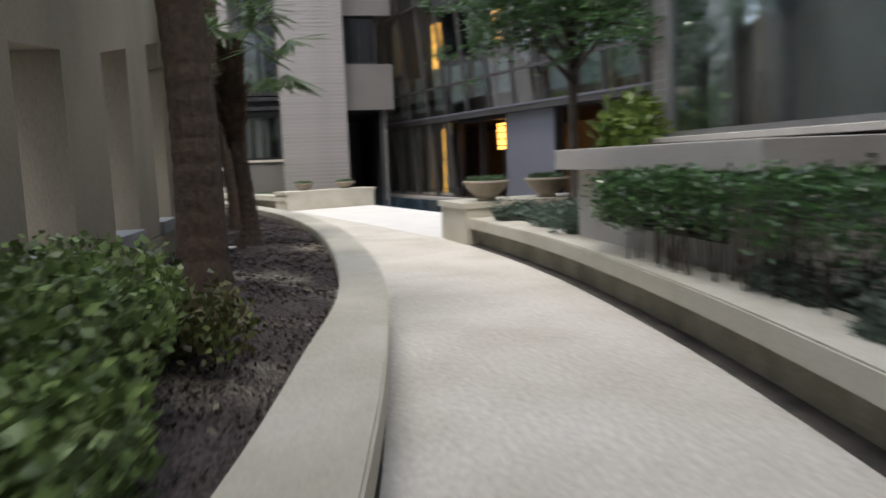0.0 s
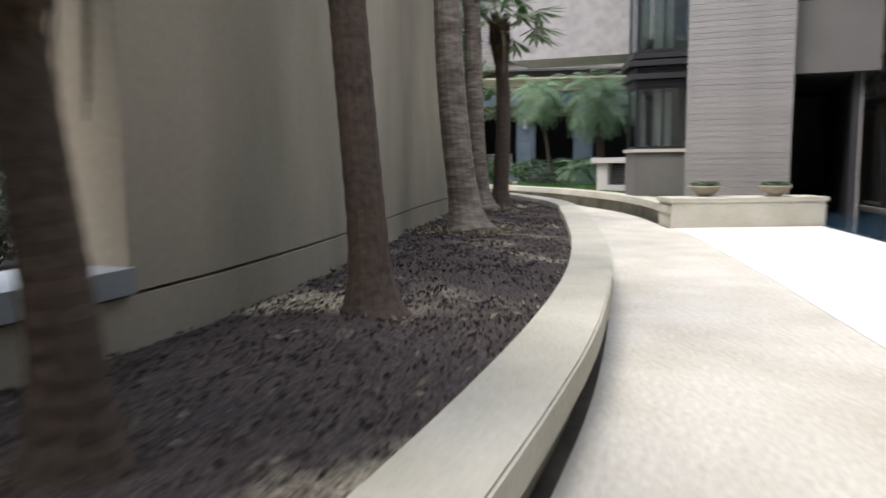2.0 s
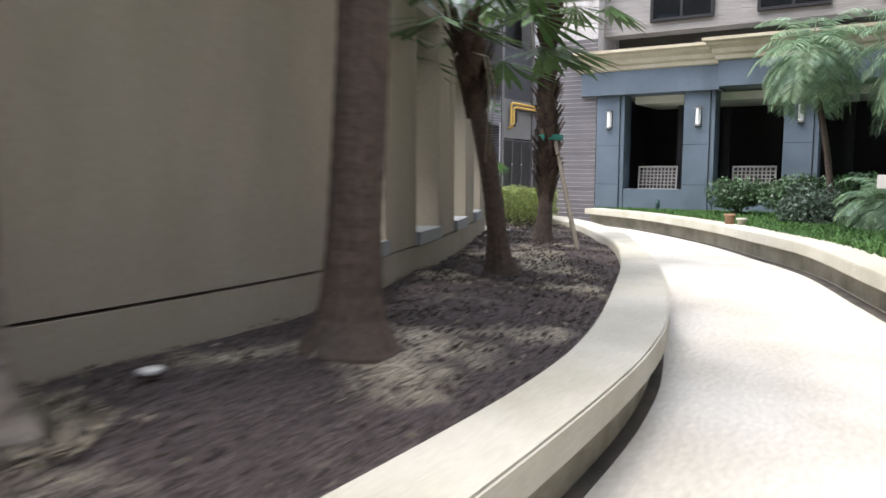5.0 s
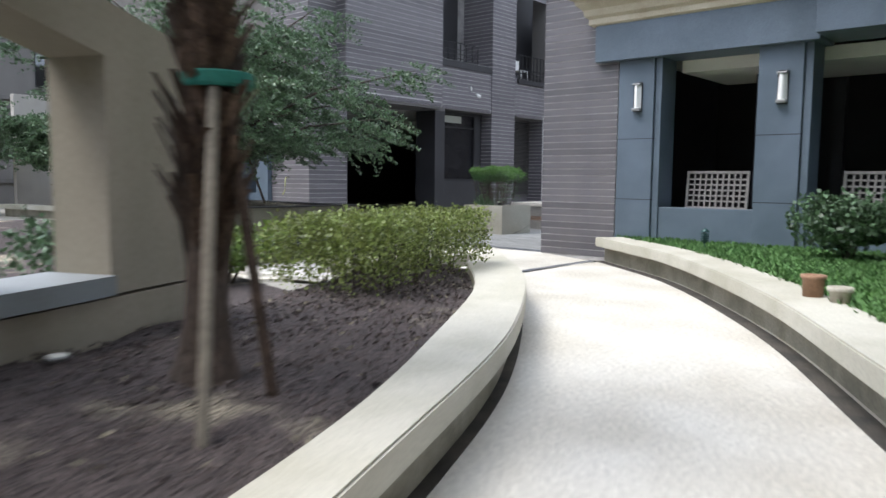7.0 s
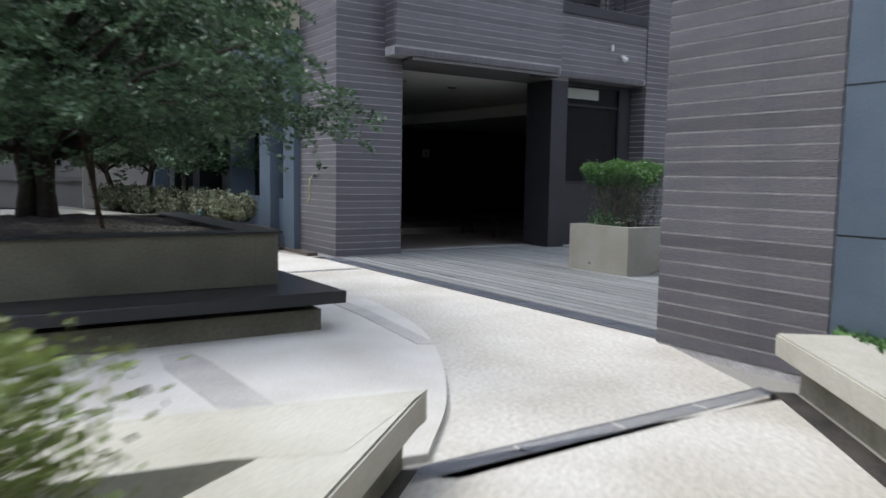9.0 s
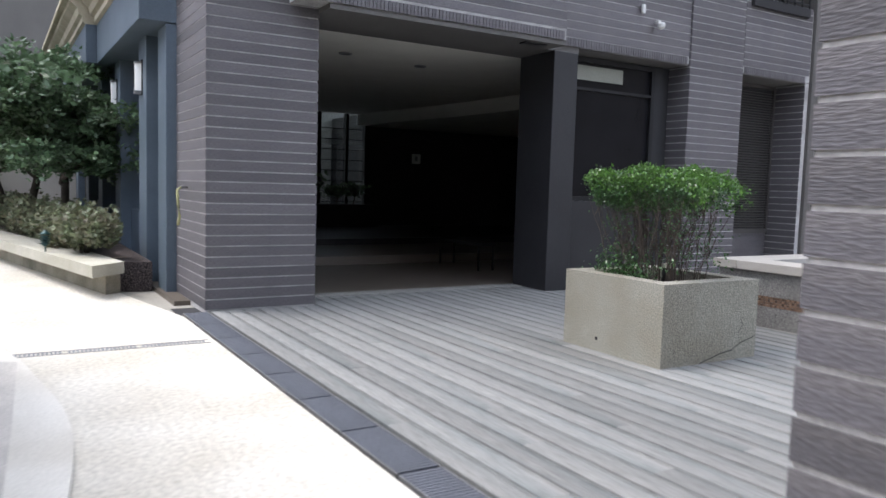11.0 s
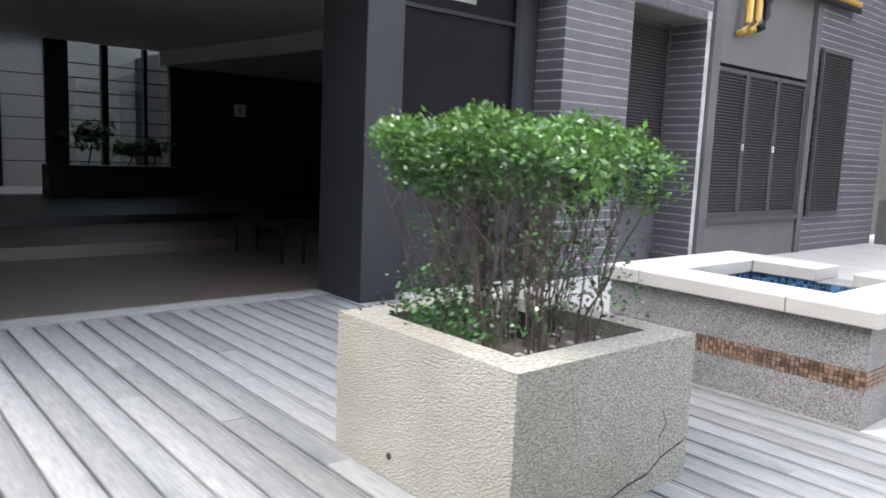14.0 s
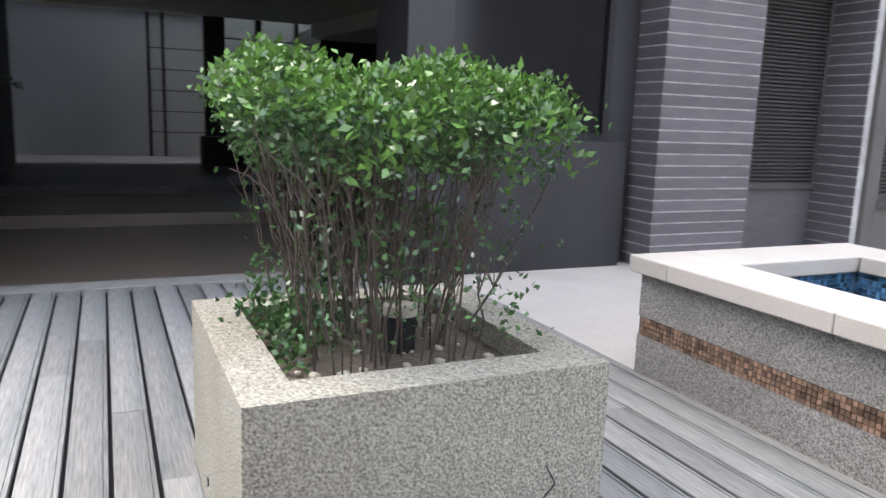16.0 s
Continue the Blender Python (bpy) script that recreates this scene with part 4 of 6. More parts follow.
    part("foliage", leaves(pp, 0.05, LEAFD, r_), LEAFD, ip)
    part("stem", tube([(0, 0, 0), (0.02, 0.03, rr * 0.6), (0, 0.06, rr * 1.2)], 0.012, 6), BARK, ip)
sg = thing("wall_sign", at(-15.47, 19.3, 1.45, 90), "small white square sign on the dark lobby wall", "sign")
part("plate", box(0, 0.2, -0.01, 0.0, 0, 0.2), WHITEP, sg)
part("figure_bar", box(0.07, 0.13, -0.014, -0.01, 0.05, 0.15), ALU, sg)
bench = thing("lobby_bench", at(-9.6, 17.3, 0.004), "dark bench with thin metal legs inside the lobby", "bench")
part("seat", box(-0.9, 0.1, -0.28, -0.02, 0.30, 0.34, 0.006), IRON, bench)
for x in (-0.85, 0.05):
    part("leg", box(x, x + 0.02, -0.27, -0.25, 0, 0.3), IRON, bench)
    part("leg", box(x, x + 0.02, -0.06, -0.04, 0, 0.3), IRON, bench)
for u, v in ((-9.4, 15.2), (-11.2, 15.4), (-9.6, 16.2)):
    dl = thing("ceiling_light", at(u, v, 2.36), "small recessed round ceiling light, unlit", "ceiling light", "lobby downlights")
    part("ring", lathe([(0.07, 0), (0.07, -0.012), (0.05, -0.012), (0.05, -0.003)], 16), ALU, dl)
    part("lens", lathe([(0.045, -0.006), (0.045, -0.002)], 16), DARKP, dl)
# camera and box on the wall
cam_ = thing("wall_camera", at(UW + 0.02, 18.05, 2.78, 90), "small white dome camera on the brick wall", "security camera")
part("bracket", box(-0.02, 0.02, -0.06, 0, 0.0, 0.03, 0.004), WHITEP, cam_)
part("dome", lathe([(0.035, 0.0), (0.045, -0.02), (0.04, -0.05), (0.015, -0.07)], 16, at_=(0, -0.08, 0.0)), WHITEP, cam_)
jb = thing("junction_box", at(UW + 0.02, 17.85, 2.9, 90), "small white box on the brick wall", "junction box")
part("body", box(-0.018, 0.018, -0.03, 0, -0.04, 0.05, 0.004), WHITEP, jb)


def pipe_bend(v, material, name, label, drop, z):
    t = thing(name, RA, label, "pipe", "pipes over the plant doors")
    pts = [(UW + 0.08, 24.0, z), (UW + 0.08, v + 0.12, z), (UW + 0.08, v + 0.03, z - 0.04), (UW + 0.08, v, z - 0.12), (UW + 0.08, v, z - drop + 0.1), (UW + 0.07, v - 0.03, z - drop), (UW, v - 0.05, z - drop - 0.03)]
    part("pipe", tube(pts, 0.038, 12), material, t, smooth=True)
    part("collar", tube([(UW + 0.08, v, z - drop * 0.5), (UW + 0.08, v, z - drop * 0.5 + 0.03)], 0.048, 12), material, t)


pipe_bend(21.34, YELLOW, "gas_pipe", "yellow painted pipe bending down the wall", 0.78, 3.17)
pipe_bend(21.52, YELLOW, "gas_pipe", "yellow painted pipe bending down the wall", 0.62, 3.05)
pipe_bend(21.70, IRON, "drain_pipe", "black pipe bending down the wall", 0.5, 2.98)

# west arcade, seen along its face
wa = thing("arcade", RA, "blue-grey granite arcade running on beside the west building", "arcade")
for u in (-9.94, -11.69, -13.44, -15.19, -16.9):
    block(wa, "column", u - 0.2, u + 0.22, 13.3, 13.7, 0, 2.35, GRANITE, 0.006)
    block(wa, "parapet", u - 1.53, u - 0.2, 13.42, 13.6, 0, 0.64, GRANITE, 0.006)
    wall_lamp(at(u - 0.02, 13.3, 1.98))
block(wa, "column", -9.34, -8.97, 13.34, 13.78, 0, 2.34, GRANITE, 0.006)
block(wa, "parapet", -9.72, -9.344, 13.42, 13.6, 0, 0.64, GRANITE, 0.006)
block(wa, "beam", -12.0, -8.965, 13.12, 13.75, 2.35, 2.8, GRANITE, 0.006)
block(wa, "beam", -17.0, -12.004, 13.0, 13.75, 2.35, 2.8, GRANITE, 0.006)
cornice(wa, -12.0, -8.965, 13.12, 2.8)
cornice(wa, -17.0, -12.0, 13.0, 2.8)
block(wa, "upper_core", -17.0, -8.955, 13.5, 14.2, 3.17, 9.5, PIL)
for i, (u, v) in enumerate(((-15.5, 10.2), (-17.2, 8.6), (-18.0, 11.2))):
    LATER_TREES.append((u, v, 160 + i))
struct("ceiling_arcade", box(-17, -8.7, 13.75, 13.9, 2.4, 2.5), CEIL, m=RA, label="pale painted arcade ceiling", category="ceiling")
put(lattice(I4), at(-10.0, 13.72, 0.55) @ pose(0, 0, 0, -6, 0, 0))
hs = thing("hose", at(-8.42, 13.405, 0.0), "short faded yellow green hose on a wall tap", "hose")
part("tap", box(-0.012, 0.012, -0.05, 0, 0.93, 0.955, 0.003), ALU, hs)
part("hose", tube([(0, -0.05, 0.94), (0.0, -0.08, 0.92), (-0.02, -0.07, 0.8), (-0.06, -0.05, 0.7), (-0.12, -0.05, 0.63)], 0.012, 8), HOSE, hs, smooth=True)

# far wall closing the yard behind the fountain
struct("wall_far", box(-12, 12, 27.0, 27.3, 0, 7.5), WALLC, m=RA, label="pale rendered wall at the back of the yard", category="wall")
lowp = thing("low_wall", RA, "low pale rendered wall with a thin railing", "low wall")
block(lowp, "wall", -7.8, -2.0, 25.4, 25.6, 0, 0.62, WALLC)
for i in range(14):
    block(lowp, "post", -7.7 + i * 0.4, -7.68 + i * 0.4, 25.49, 25.51, 0.62, 1.15, IRON)
block(lowp, "rail", -7.8, -2.0, 25.48, 25.52, 1.15, 1.18, IRON)
struct("paving_yard", box(-8.4, 9, 17.12, 27, -0.05, 0.003), PAVE, m=RA, label="pale stone paving behind the fountain", category="paving")
# the shade between the boards is painted as a near-black sheet below them
struct("deck_bed", box(-8.25, 9, 13.24, 17.12, -0.05, -0.028), SHADEW, m=RA, label="near-black sheet standing in for the shade under the deck boards", category="deck base")

# ---- the south building: pier, bay, dark entry ----
south = thing("south_building", I4, "grey brick building with a projecting glazed bay", "building")
block(south, "core", 3.30, 4.70, 4.215, 9.0, -0.05, 9.5, MORTARL)
LATER.append((south, 3.29, 4.71, 1.0, 6.4, 4.215, BRICKL, "y", -1))
LATER.append((south, 3.29, 4.71, 0.27, 1.0, 4.215, BRICKL, "y", -1))
block(south, "panel", 4.70, 5.8, 4.5, 4.7, 2.05, 3.05, WALLC)
block(south, "panel", 4.70, 5.8, 4.5, 4.7, 4.1, 5.2, WALLC)
# near-black sides and top paint the shade inside the entry opening
block(south, "entry_side", 5.5, 5.6, 4.7, 9.0, 0, 2.05, SHADEW)
block(south, "entry_back", 4.7, 6.0, 9.0, 9.2, 0, 5.0, WALLC)
# two added pale faces that the glass wall mirrors, to brighten its panes
block(south, "wing_wall", 4.704, 5.45, 4.72, 8.99, 2.204, 9.5, REFLM)
block(south, "entry_cladding", 5.602, 5.62, 4.7, 9.0, 0, 2.05, REFLM)
block(south, "entry_top", 4.7, 5.8, 4.7, 9.0, 2.05, 2.2, SHADEW)
block(south, "upper_core", -0.5, 3.3, 7.6, 9.0, 2.9, 9.5, MORTARL)
sash(pose(4.72, 4.62, 3.05), 0.75, 1.05, "dark framed window above the entry")


def bay(z0, z1, k):
    """A canted bay of three glazed sides."""
    pts = [(3.29, 4.78), (2.5, 4.78), (2.28, 5.4), (2.28, 6.6)]
    t = thing("bay_window", I4, "canted bay of dark framed glass on a pale sill" if k == 0 else "upper canted bay of dark framed glass with balcony bars", "bay window")
    for a, b in zip(pts, pts[1:]):
        A_, B_ = Vector((*a, 0)), Vector((*b, 0))
        d = (B_ - A_)
        n = 2 if d.length > 0.7 else 1
        ang = math.degrees(math.atan2(d.y, d.x))
        M = Matrix.Translation((a[0], a[1], 0)) @ pose(0, 0, 0, 0, 0, ang)
        L = d.length
        for i in range(n + 1):
            x = i * (L - 0.04) / n
            part("mullion", box(x, x + 0.04, -0.02, 0.02, z0, z1), IRON, t, m=M)
        part("rail", box(0, L, -0.022, 0.022, z0, z0 + 0.04), IRON, t, m=M)
        part("rail", box(0, L, -0.022, 0.022, z1 - 0.05, z1), IRON, t, m=M)
        part("pane", box(0.04, L - 0.04, -0.004, 0.004, z0 + 0.04, z1 - 0.05), GLASS, t, m=M)
        part("curtain", box(0.05, L * 0.42, -0.18, -0.15, z0 + 0.05, z1 - 0.1), CURT, t, m=M @ Matrix.Translation((L * 0.3, 0, 0)))
    return t


BAYP = [(3.3, 4.74), (2.48, 4.74), (2.24, 5.38), (2.24, 6.7), (3.3, 6.7)]
struct("bay_base", poly(BAYP, -0.03, 0.97), WALLC, label="pale rendered base under the bay window", category="wall")
struct("bay_sill", poly([(3.3, 4.70), (2.45, 4.70), (2.2, 5.36), (2.2, 6.75), (3.3, 6.75)], 0.97, 1.02), CAP, label="pale stone sill of the bay", category="sill")
bay(1.02, 2.0, 0)
for z, e in ((2.0, 0.0), (2.1, 0.08), (2.2, 0.0), (2.3, 0.1), (2.42, 0.04)):
    struct("bay_band", poly([(3.3, 4.74 - e), (2.48 - e, 4.74 - e), (2.24 - e, 5.38), (2.24 - e, 6.7), (3.3, 6.7)], z, z + 0.085), DARKP, label="dark stepped band between the bays", category="moulding")
bay(2.52, 4.1, 1)
struct("bay_band", poly(BAYP, 4.1, 4.7), DARKP, label="dark band over the bay", category="moulding")
bay(4.7, 6.2, 1)
# room behind the bay glass, its dimness put into the near-black colour
block(south, "bay_room_floor", 2.6, 3.3, 5.2, 6.7, 0.97, 1.02, SHADEW)
block(south, "bay_room_back", 3.0, 3.29, 5.0, 6.7, 1.02, 6.4, SHADEW)
# link between the bay and the north arcade, far side of the lawn
flank = thing("flank_wall", I4, "grey brick wall behind the palms with a cream string course", "wall")
block(flank, "wall", 2.3, 2.6, 6.7, 9.2, -0.03, 3.0, WALLC)

# ---- the leaning glass wall ----
GA, GB = Vector((5.55, 9.2, 0)), Vector((8.75, -3.0, 0))
gdir = (GB - GA).normalized()
glen = (GB - GA).length
GM = Matrix.Translation(GA) @ pose(0, 0, 0, 0, 0, math.degrees(math.atan2(gdir.y, gdir.x)))
LEAN = Matrix(((1, 0, 0, 0), (0, 1, -0.11, 0), (0, 0, 1, 0), (0, 0, 0, 1)))
SHEAR = Matrix(((1, 0, 0.0, 0), (0, 1, -0.10, 0), (0, 0, 1, 0), (0, 0, 0, 1)))
gw2 = thing("glass_wall", I4, "tall glass curtain wall with dark metal mullions", "curtain wall")


def gpart(name, x0, x1, y0, y1, z0, z1, material, label=""):
    bm = box(x0, x1, y0, y1, z0, z1)
    bm.transform(GM @ SHEAR)
    part(name, bm, material, gw2, label)


XM = (0.75, 1.75, 2.75, 3.8, 4.83, 5.72, 6.68, 7.62, 8.5, 9.3, 10.2, 11.1, 12.0, glen)
for x in XM:
    gpart("mullion", x - 0.022, x + 0.022, -0.045, 0.03, 1.82 if 5.8 < x < 10 else 0.0, 7.5, LOUVRE)
gpart("mullion", -0.02, 0.02, -0.05, 0.03, 0.0, 7.5, LOUVRE)
for z in (0.02, 2.42, 4.25, 5.9):
    gpart("transom", 0.02, glen, -0.055, 0.02, z, z + 0.04, LOUVRE)
gpart("floor_band", 0.02, glen, -0.07, 0.02, 1.70, 1.82, LOUVRE)
gpart("band_lip", 0.02, glen, -0.085, -0.07, 1.80, 1.835, METALP)
for a, b in zip((0.0,) + XM, XM):
    for z0, z1 in ((0.06, 1.7), (1.84, 2.42), (2.46, 4.25), (4.29, 5.9), (5.94, 7.5)):
        if z0 < 1 and a > 5.6:
            continue
        gpart("pane", a + 0.023, b - 0.023, -0.012, -0.004, z0, z1, GLASS)


def gflat(name, x0, x1, y0, y1, z0, z1, material, label=""):
    bm = box(x0, x1, y0, y1, z0, z1)
    bm.transform(GM)
    part(name, bm, material, gw2, label)


for x in (5.9, 6.9, 7.9):
    gflat("door_frame", x, x + 0.04, -0.05, 0.1, 0, 1.66, IRON)
gflat("door_head", 5.9, 7.94, -0.05, 0.1, 1.62, 1.70, IRON)
gflat("wall_panel", 7.95, 9.53, -0.06, 0.1, 0, 1.70, METALP, "smooth blue-grey metal wall panel")
gflat("door_frame", 9.54, 9.58, -0.05, 0.1, 0, 1.70, IRON)
gflat("wall_panel", 11.2, glen, -0.05, 0.1, 0, 1.70, METALP, "smooth blue-grey metal wall panel")
gflat("coping", 0.1, glen, -0.26, -0.12, 0.0, 0.05, CAP, "pale stone kerb at the foot of the glass")


def inside(name, x0, x1, y0, y1, z0, z1, material, label, category):
    ob = struct(name, box(x0, x1, y0, y1, z0, z1), material, m=GM, label=label, category=category)
    return ob


inside("floor_inner", 0, glen + 3, 0.15, 6, 1.70, 1.82, DARKP, "dark upper floor slab behind the glass", "floor slab")
inside("floor_inner", 0, glen + 3, 0.1, 6, -0.04, 0.02, LOBBY, "dark polished floor behind the glass", "floor")
inside("wall_inner", 0, glen + 3, 3.6, 3.8, 0, 8, BROWNI, "dark back wall behind the glass", "wall")
inside("wall_inner", -0.3, -0.12, 0.12, 4.7, 0, 7.5, SHADEW, "dark end wall behind the glass", "wall")
inside("roof_inner", 0, glen + 3, 0.0, 6, 7.5, 7.7, DARKP, "dark roof over the glass wall", "roof")
for a, b, lo_, hi_ in ((1.9, 2.55, 1.95, 2.75), (2.95, 3.6, 1.95, 2.85), (3.9, 4.5, 1.98, 2.8), (4.95, 5.55, 1.98, 2.9), (5.85, 6.5, 2.05, 2.85), (6.85, 7.5, 2.1, 2.8), (7.8, 8.35, 2.1, 2.75), (9.45, 10.1, 2.0, 2.85), (10.3, 11.0, 2.0, 2.9), (11.25, 11.9, 2.0, 2.85)):
    inside("blind", a, b, -0.10, -0.08, lo_, hi_, BLINDM, "half-lowered pale blind behind the glass", "blind")
for a in (0.15, 0.95, 1.9, 2.35, 2.95, 3.4, 4.0, 5.0):
    inside("curtain", a, a + 0.24, 0.10, 0.16, 0.02, 1.68, CURT, "grey-green hanging curtain behind the glass", "curtain")
for a in (0.15, 1.0, 1.35, 2.9, 9.4, 10.4, 11.3):
    inside("curtain", a, a + 0.3, -0.2, -0.14, 2.95, 4.2, CURT, "grey-green hanging curtain behind the glass", "curtain")


def amber(x, y, z0, z1, w=0.16):
    t = thing("amber_lamp", GM @ Matrix.Translation((x, y, 0)), "tall glowing amber lamp with dark bands behind the glass", "lamp", "amber lamps behind the glass")
    part("pole", box(-0.015, 0.015, 0.0, 0.03, 1.82 if z0 > 2 else 0.02, z0 + 0.01), IRON, t)
    part("shade", box(-w, w, -0.02, 0.02, z0, z1, 0.004), AMBER, t, "glowing amber panel")
    for k in range(4):
        z = z0 + (z1 - z0) * (k + 0.5) / 4
        part("band", box(-w - 0.01, w + 0.01, -0.03, -0.02, z, z + 0.02), IRON, t)


for x, y, z0, z1, w in ((4.55, 0.35, 0.1, 0.85, 0.11), (4.5, 0.38, 0.92, 1.6, 0.11), (6.55, 0.7, 1.05, 1.6, 0.15), (8.0, 0.8, 0.98, 1.25, 0.14), (8.0, 0.82, 0.7, 0.85, 0.14), (3.95, 0.5, 2.95, 4.1, 0.2), (6.1, 0.9, 3.35, 4.2, 0.12), (7.7, 0.9, 3.4, 4.2, 0.12), (2.9, 1.0, 3.3, 4.2, 0.1)):
    amber(x, y, z0, z1, w)

# ---- brick corner with the big window, and the plant housing before it ----
sb = thing("side_building", I4, "pale brick corner with a large tinted window", "building")
block(sb, "core", 6.70, 7.5, -6.3, -5.95, -0.03, 8.0, MORTARL)
LATER.append((sb, -6.3, -5.94, 1.0, 4.0, 6.70, BRICKL, "x", -1))
block(sb, "wall", 6.74, 9.0, -13.6, -6.3, -0.03, 0.93, WALLC)
block(sb, "sill", 6.42, 6.9, -12.5, -6.4, 0.93, 0.978, CAP, 0.006, "pale stone sill")
block(sb, "wall_above", 6.6, 9.0, -13.6, -6.3, 3.3, 8.0, BRICKL)
# added backing; its blue-grey paints the tinted, reflecting look of the glass
block(sb, "room_back", 7.6, 7.7, -13.6, -6.3, 1.0, 3.4, BLUEBACK)
sash(pose(6.6, -6.42, 0.978, 0, 0, -90), 5.4, 2.25, "large blue tinted window in a pale frame", frame_mat=ALU, glass_mat=GLASS, n=2)
struct("curtain_side", box(6.85, 6.88, -6.95, -6.6, 1.06, 3.2), CURT, label="grey curtain behind the large window", category="curtain")
ac = thing("plant_housing", I4, "pale concrete housing with a thick flat top and dark vents", "plant housing")
HC = mat("pale_render", (0.40, 0.385, 0.36), 0.8, var=0.12, scale=2, fine=80)
block(ac, "top_slab", 5.28, 6.5, -9.6, -7.15, 0.76, 0.90, HC, 0.006)
block(ac, "wall", 5.42, 6.2, -9.5, -9.15, 0.0, 0.76, HC)
block(ac, "wall", 5.42, 6.2, -7.62, -7.25, 0.0, 0.76, HC)
block(ac, "wall", 5.42, 6.2, -9.15, -7.62, 0.0, 0.40, HC)
block(ac, "recess", 5.62, 6.2, -9.15, -7.62, 0.40, 0.76, SHADEW)
for i in range(9):
    block(ac, "vent_louvre", 5.50, 5.54, -9.15, -7.62, 0.42 + i * 0.037, 0.432 + i * 0.037, LOUVRE)

# the small vent housing on the lawn
vh = thing("vent_housing", pose(1.50, 6.72, 0, 0, 0, -35), "small pale concrete vent housing with a square grille", "vent housing")
part("top_slab", box(-0.08, 1.15, -0.08, 0.5, 0.80, 0.90, 0.006), HC, vh)
part("wall", box(0.0, 0.28, 0, 0.42, 0.2, 0.80), HC, vh)
part("wall", box(0.72, 1.08, 0, 0.42, 0.2, 0.80), HC, vh)
part("wall", box(0.28, 0.72, 0, 0.42, 0.2, 0.40), HC, vh)
part("recess", box(0.28, 0.72, 0.12, 0.42, 0.40, 0.80), SHADEW, vh)
for i in range(8):
    part("vent_louvre", box(0.28, 0.72, 0.04, 0.06, 0.42 + i * 0.045, 0.434 + i * 0.045), LOUVRE, vh)

# ---- pedestals and bowls ----
def pedestal(pts, z, label):
    t = thing("bowl_plinth", I4, label, "plinth")
    part("body", poly(pts, -0.05, z - 0.055), BENCH, t)
    c = np.mean(np.array(pts), axis=0)
    part("cap", poly([tuple(c + (np.array(p) - c) * (1 + 0.035 / max(0.1, np.linalg.norm(np.array(p) - c)))) for p in pts], z - 0.055, z), BENCH, t)
    return t


pedestal([(3.32, 2.15), (5.10, 3.1), (4.86, 3.55), (3.1, 2.75)], 0.37, "pale concrete plinth carrying stone bowls")
pedestal([(5.08, -5.1), (5.0, -4.3), (6.9, -3.9), (7.0, -4.55), (5.5, -5.0)], 0.42, "pale concrete plinth carrying large stone bowls")


def bowl(m, r, h, label, seed):
    t = thing("stone_bowl", m, label, "planter bowl", "stone planter bowls")
    part("bowl", lathe([(r * 0.42, 0), (r * 0.46, h * 0.05), (r * 0.4, h * 0.14), (r * 0.62, h * 0.36), (r * 0.86, h * 0.62), (r * 0.96, h * 0.82), (r * 1.02, h * 0.86), (r * 1.03, h), (r * 0.94, h), (r * 0.86, h * 0.78), (0.01, h * 0.74)], 28), BOWLM, t, smooth=True)
    rng = rng_of(seed)
    k = 900
    a, q = rng.random(k) * 6.283, np.sqrt(rng.random(k)) * r * 0.85
    p = np.c_[q * np.cos(a), q * np.sin(a), h * 0.8 + rng.random(k) * h * 0.3]
    part("foliage", leaves(p, 0.022, LEAFD, rng, up=0.8), LEAFD, t, "low dark green plants")
    return t


bowl(pose(5.38, -4.82, 0.42), 0.235, 0.215, "wide stone bowl of low dark plants", 31)
bowl(pose(6.12, -4.62, 0.42), 0.235, 0.215, "wide stone bowl of low dark plants", 32)
bowl(pose(3.66, 2.85, 0.37), 0.2, 0.14, "small shallow stone bowl of succulents", 33)
bowl(pose(4.5, 3.05, 0.37), 0.2, 0.14, "small shallow stone bowl of succulents", 34)


def leaf_bush(name, m, dims, k, size, material, label, seed, stems=0, category="shrub", up=0.3, thin=0.0):
    t = thing(name, m, label, category)
    rng = rng_of(seed)
    x, y, z0, z1 = dims
    p = in_box(rng, k, -x, x, -y, y, z0, z1)
    if thin:
        keep = np.clip(((p[:, 2] - z0) / (z1 - z0) - thin) * 2.6 + 0.12, 0.08, 1) * (0.55 + 0.45 * np.sin(p[:, 0] * 23 + 3 * np.sin(p[:, 1] * 17)))
        p = p[rng.random(len(p)) < keep]
        tips = np.c_[rng.uniform(-x, x, 260), rng.uniform(-y, y, 260), rng.uniform(z1 - 0.06, z1 + 0.02, 260)]
        p = np.concatenate([p, np.repeat(tips, 12, axis=0) + rng.normal(0, 0.013, (3120, 3)) + np.tile(np.linspace(-0.03, 0.045, 12), 260)[:, None] * np.array((0.2, 0.2, 1.0))])
    part("foliage", leaves(p, size, material, rng, up=up), material, t)
    if stems:
        bm = bmesh.new()
        for i in range(stems):
            a, b = rng.uniform(-x, x) * 0.75, rng.uniform(-y, y) * 0.75
            lean = rng.normal(0, 0.05, 2)
            tube([(a, b, 0), (a + lean[0] * 0.4, b + lean[1] * 0.4, z0 * 0.5 + 0.01), (a + lean[0], b + lean[1], z0 + (z1 - z0) * 0.6)], [0.006, 0.005, 0.003], 5, bm=bm)
        part("branchwork", bm, BARK, t, kind="stuff")
    return t


# shrubs at the start of the mulch bed
LEAFM = mat("mixed_green_leaf", (0.19, 0.27, 0.09), 0.35, var=0.35, scale=5, fine=25, bump=0, per=0.6, tint=(0.10, 0.15, 0.06), subsurf=0.3)
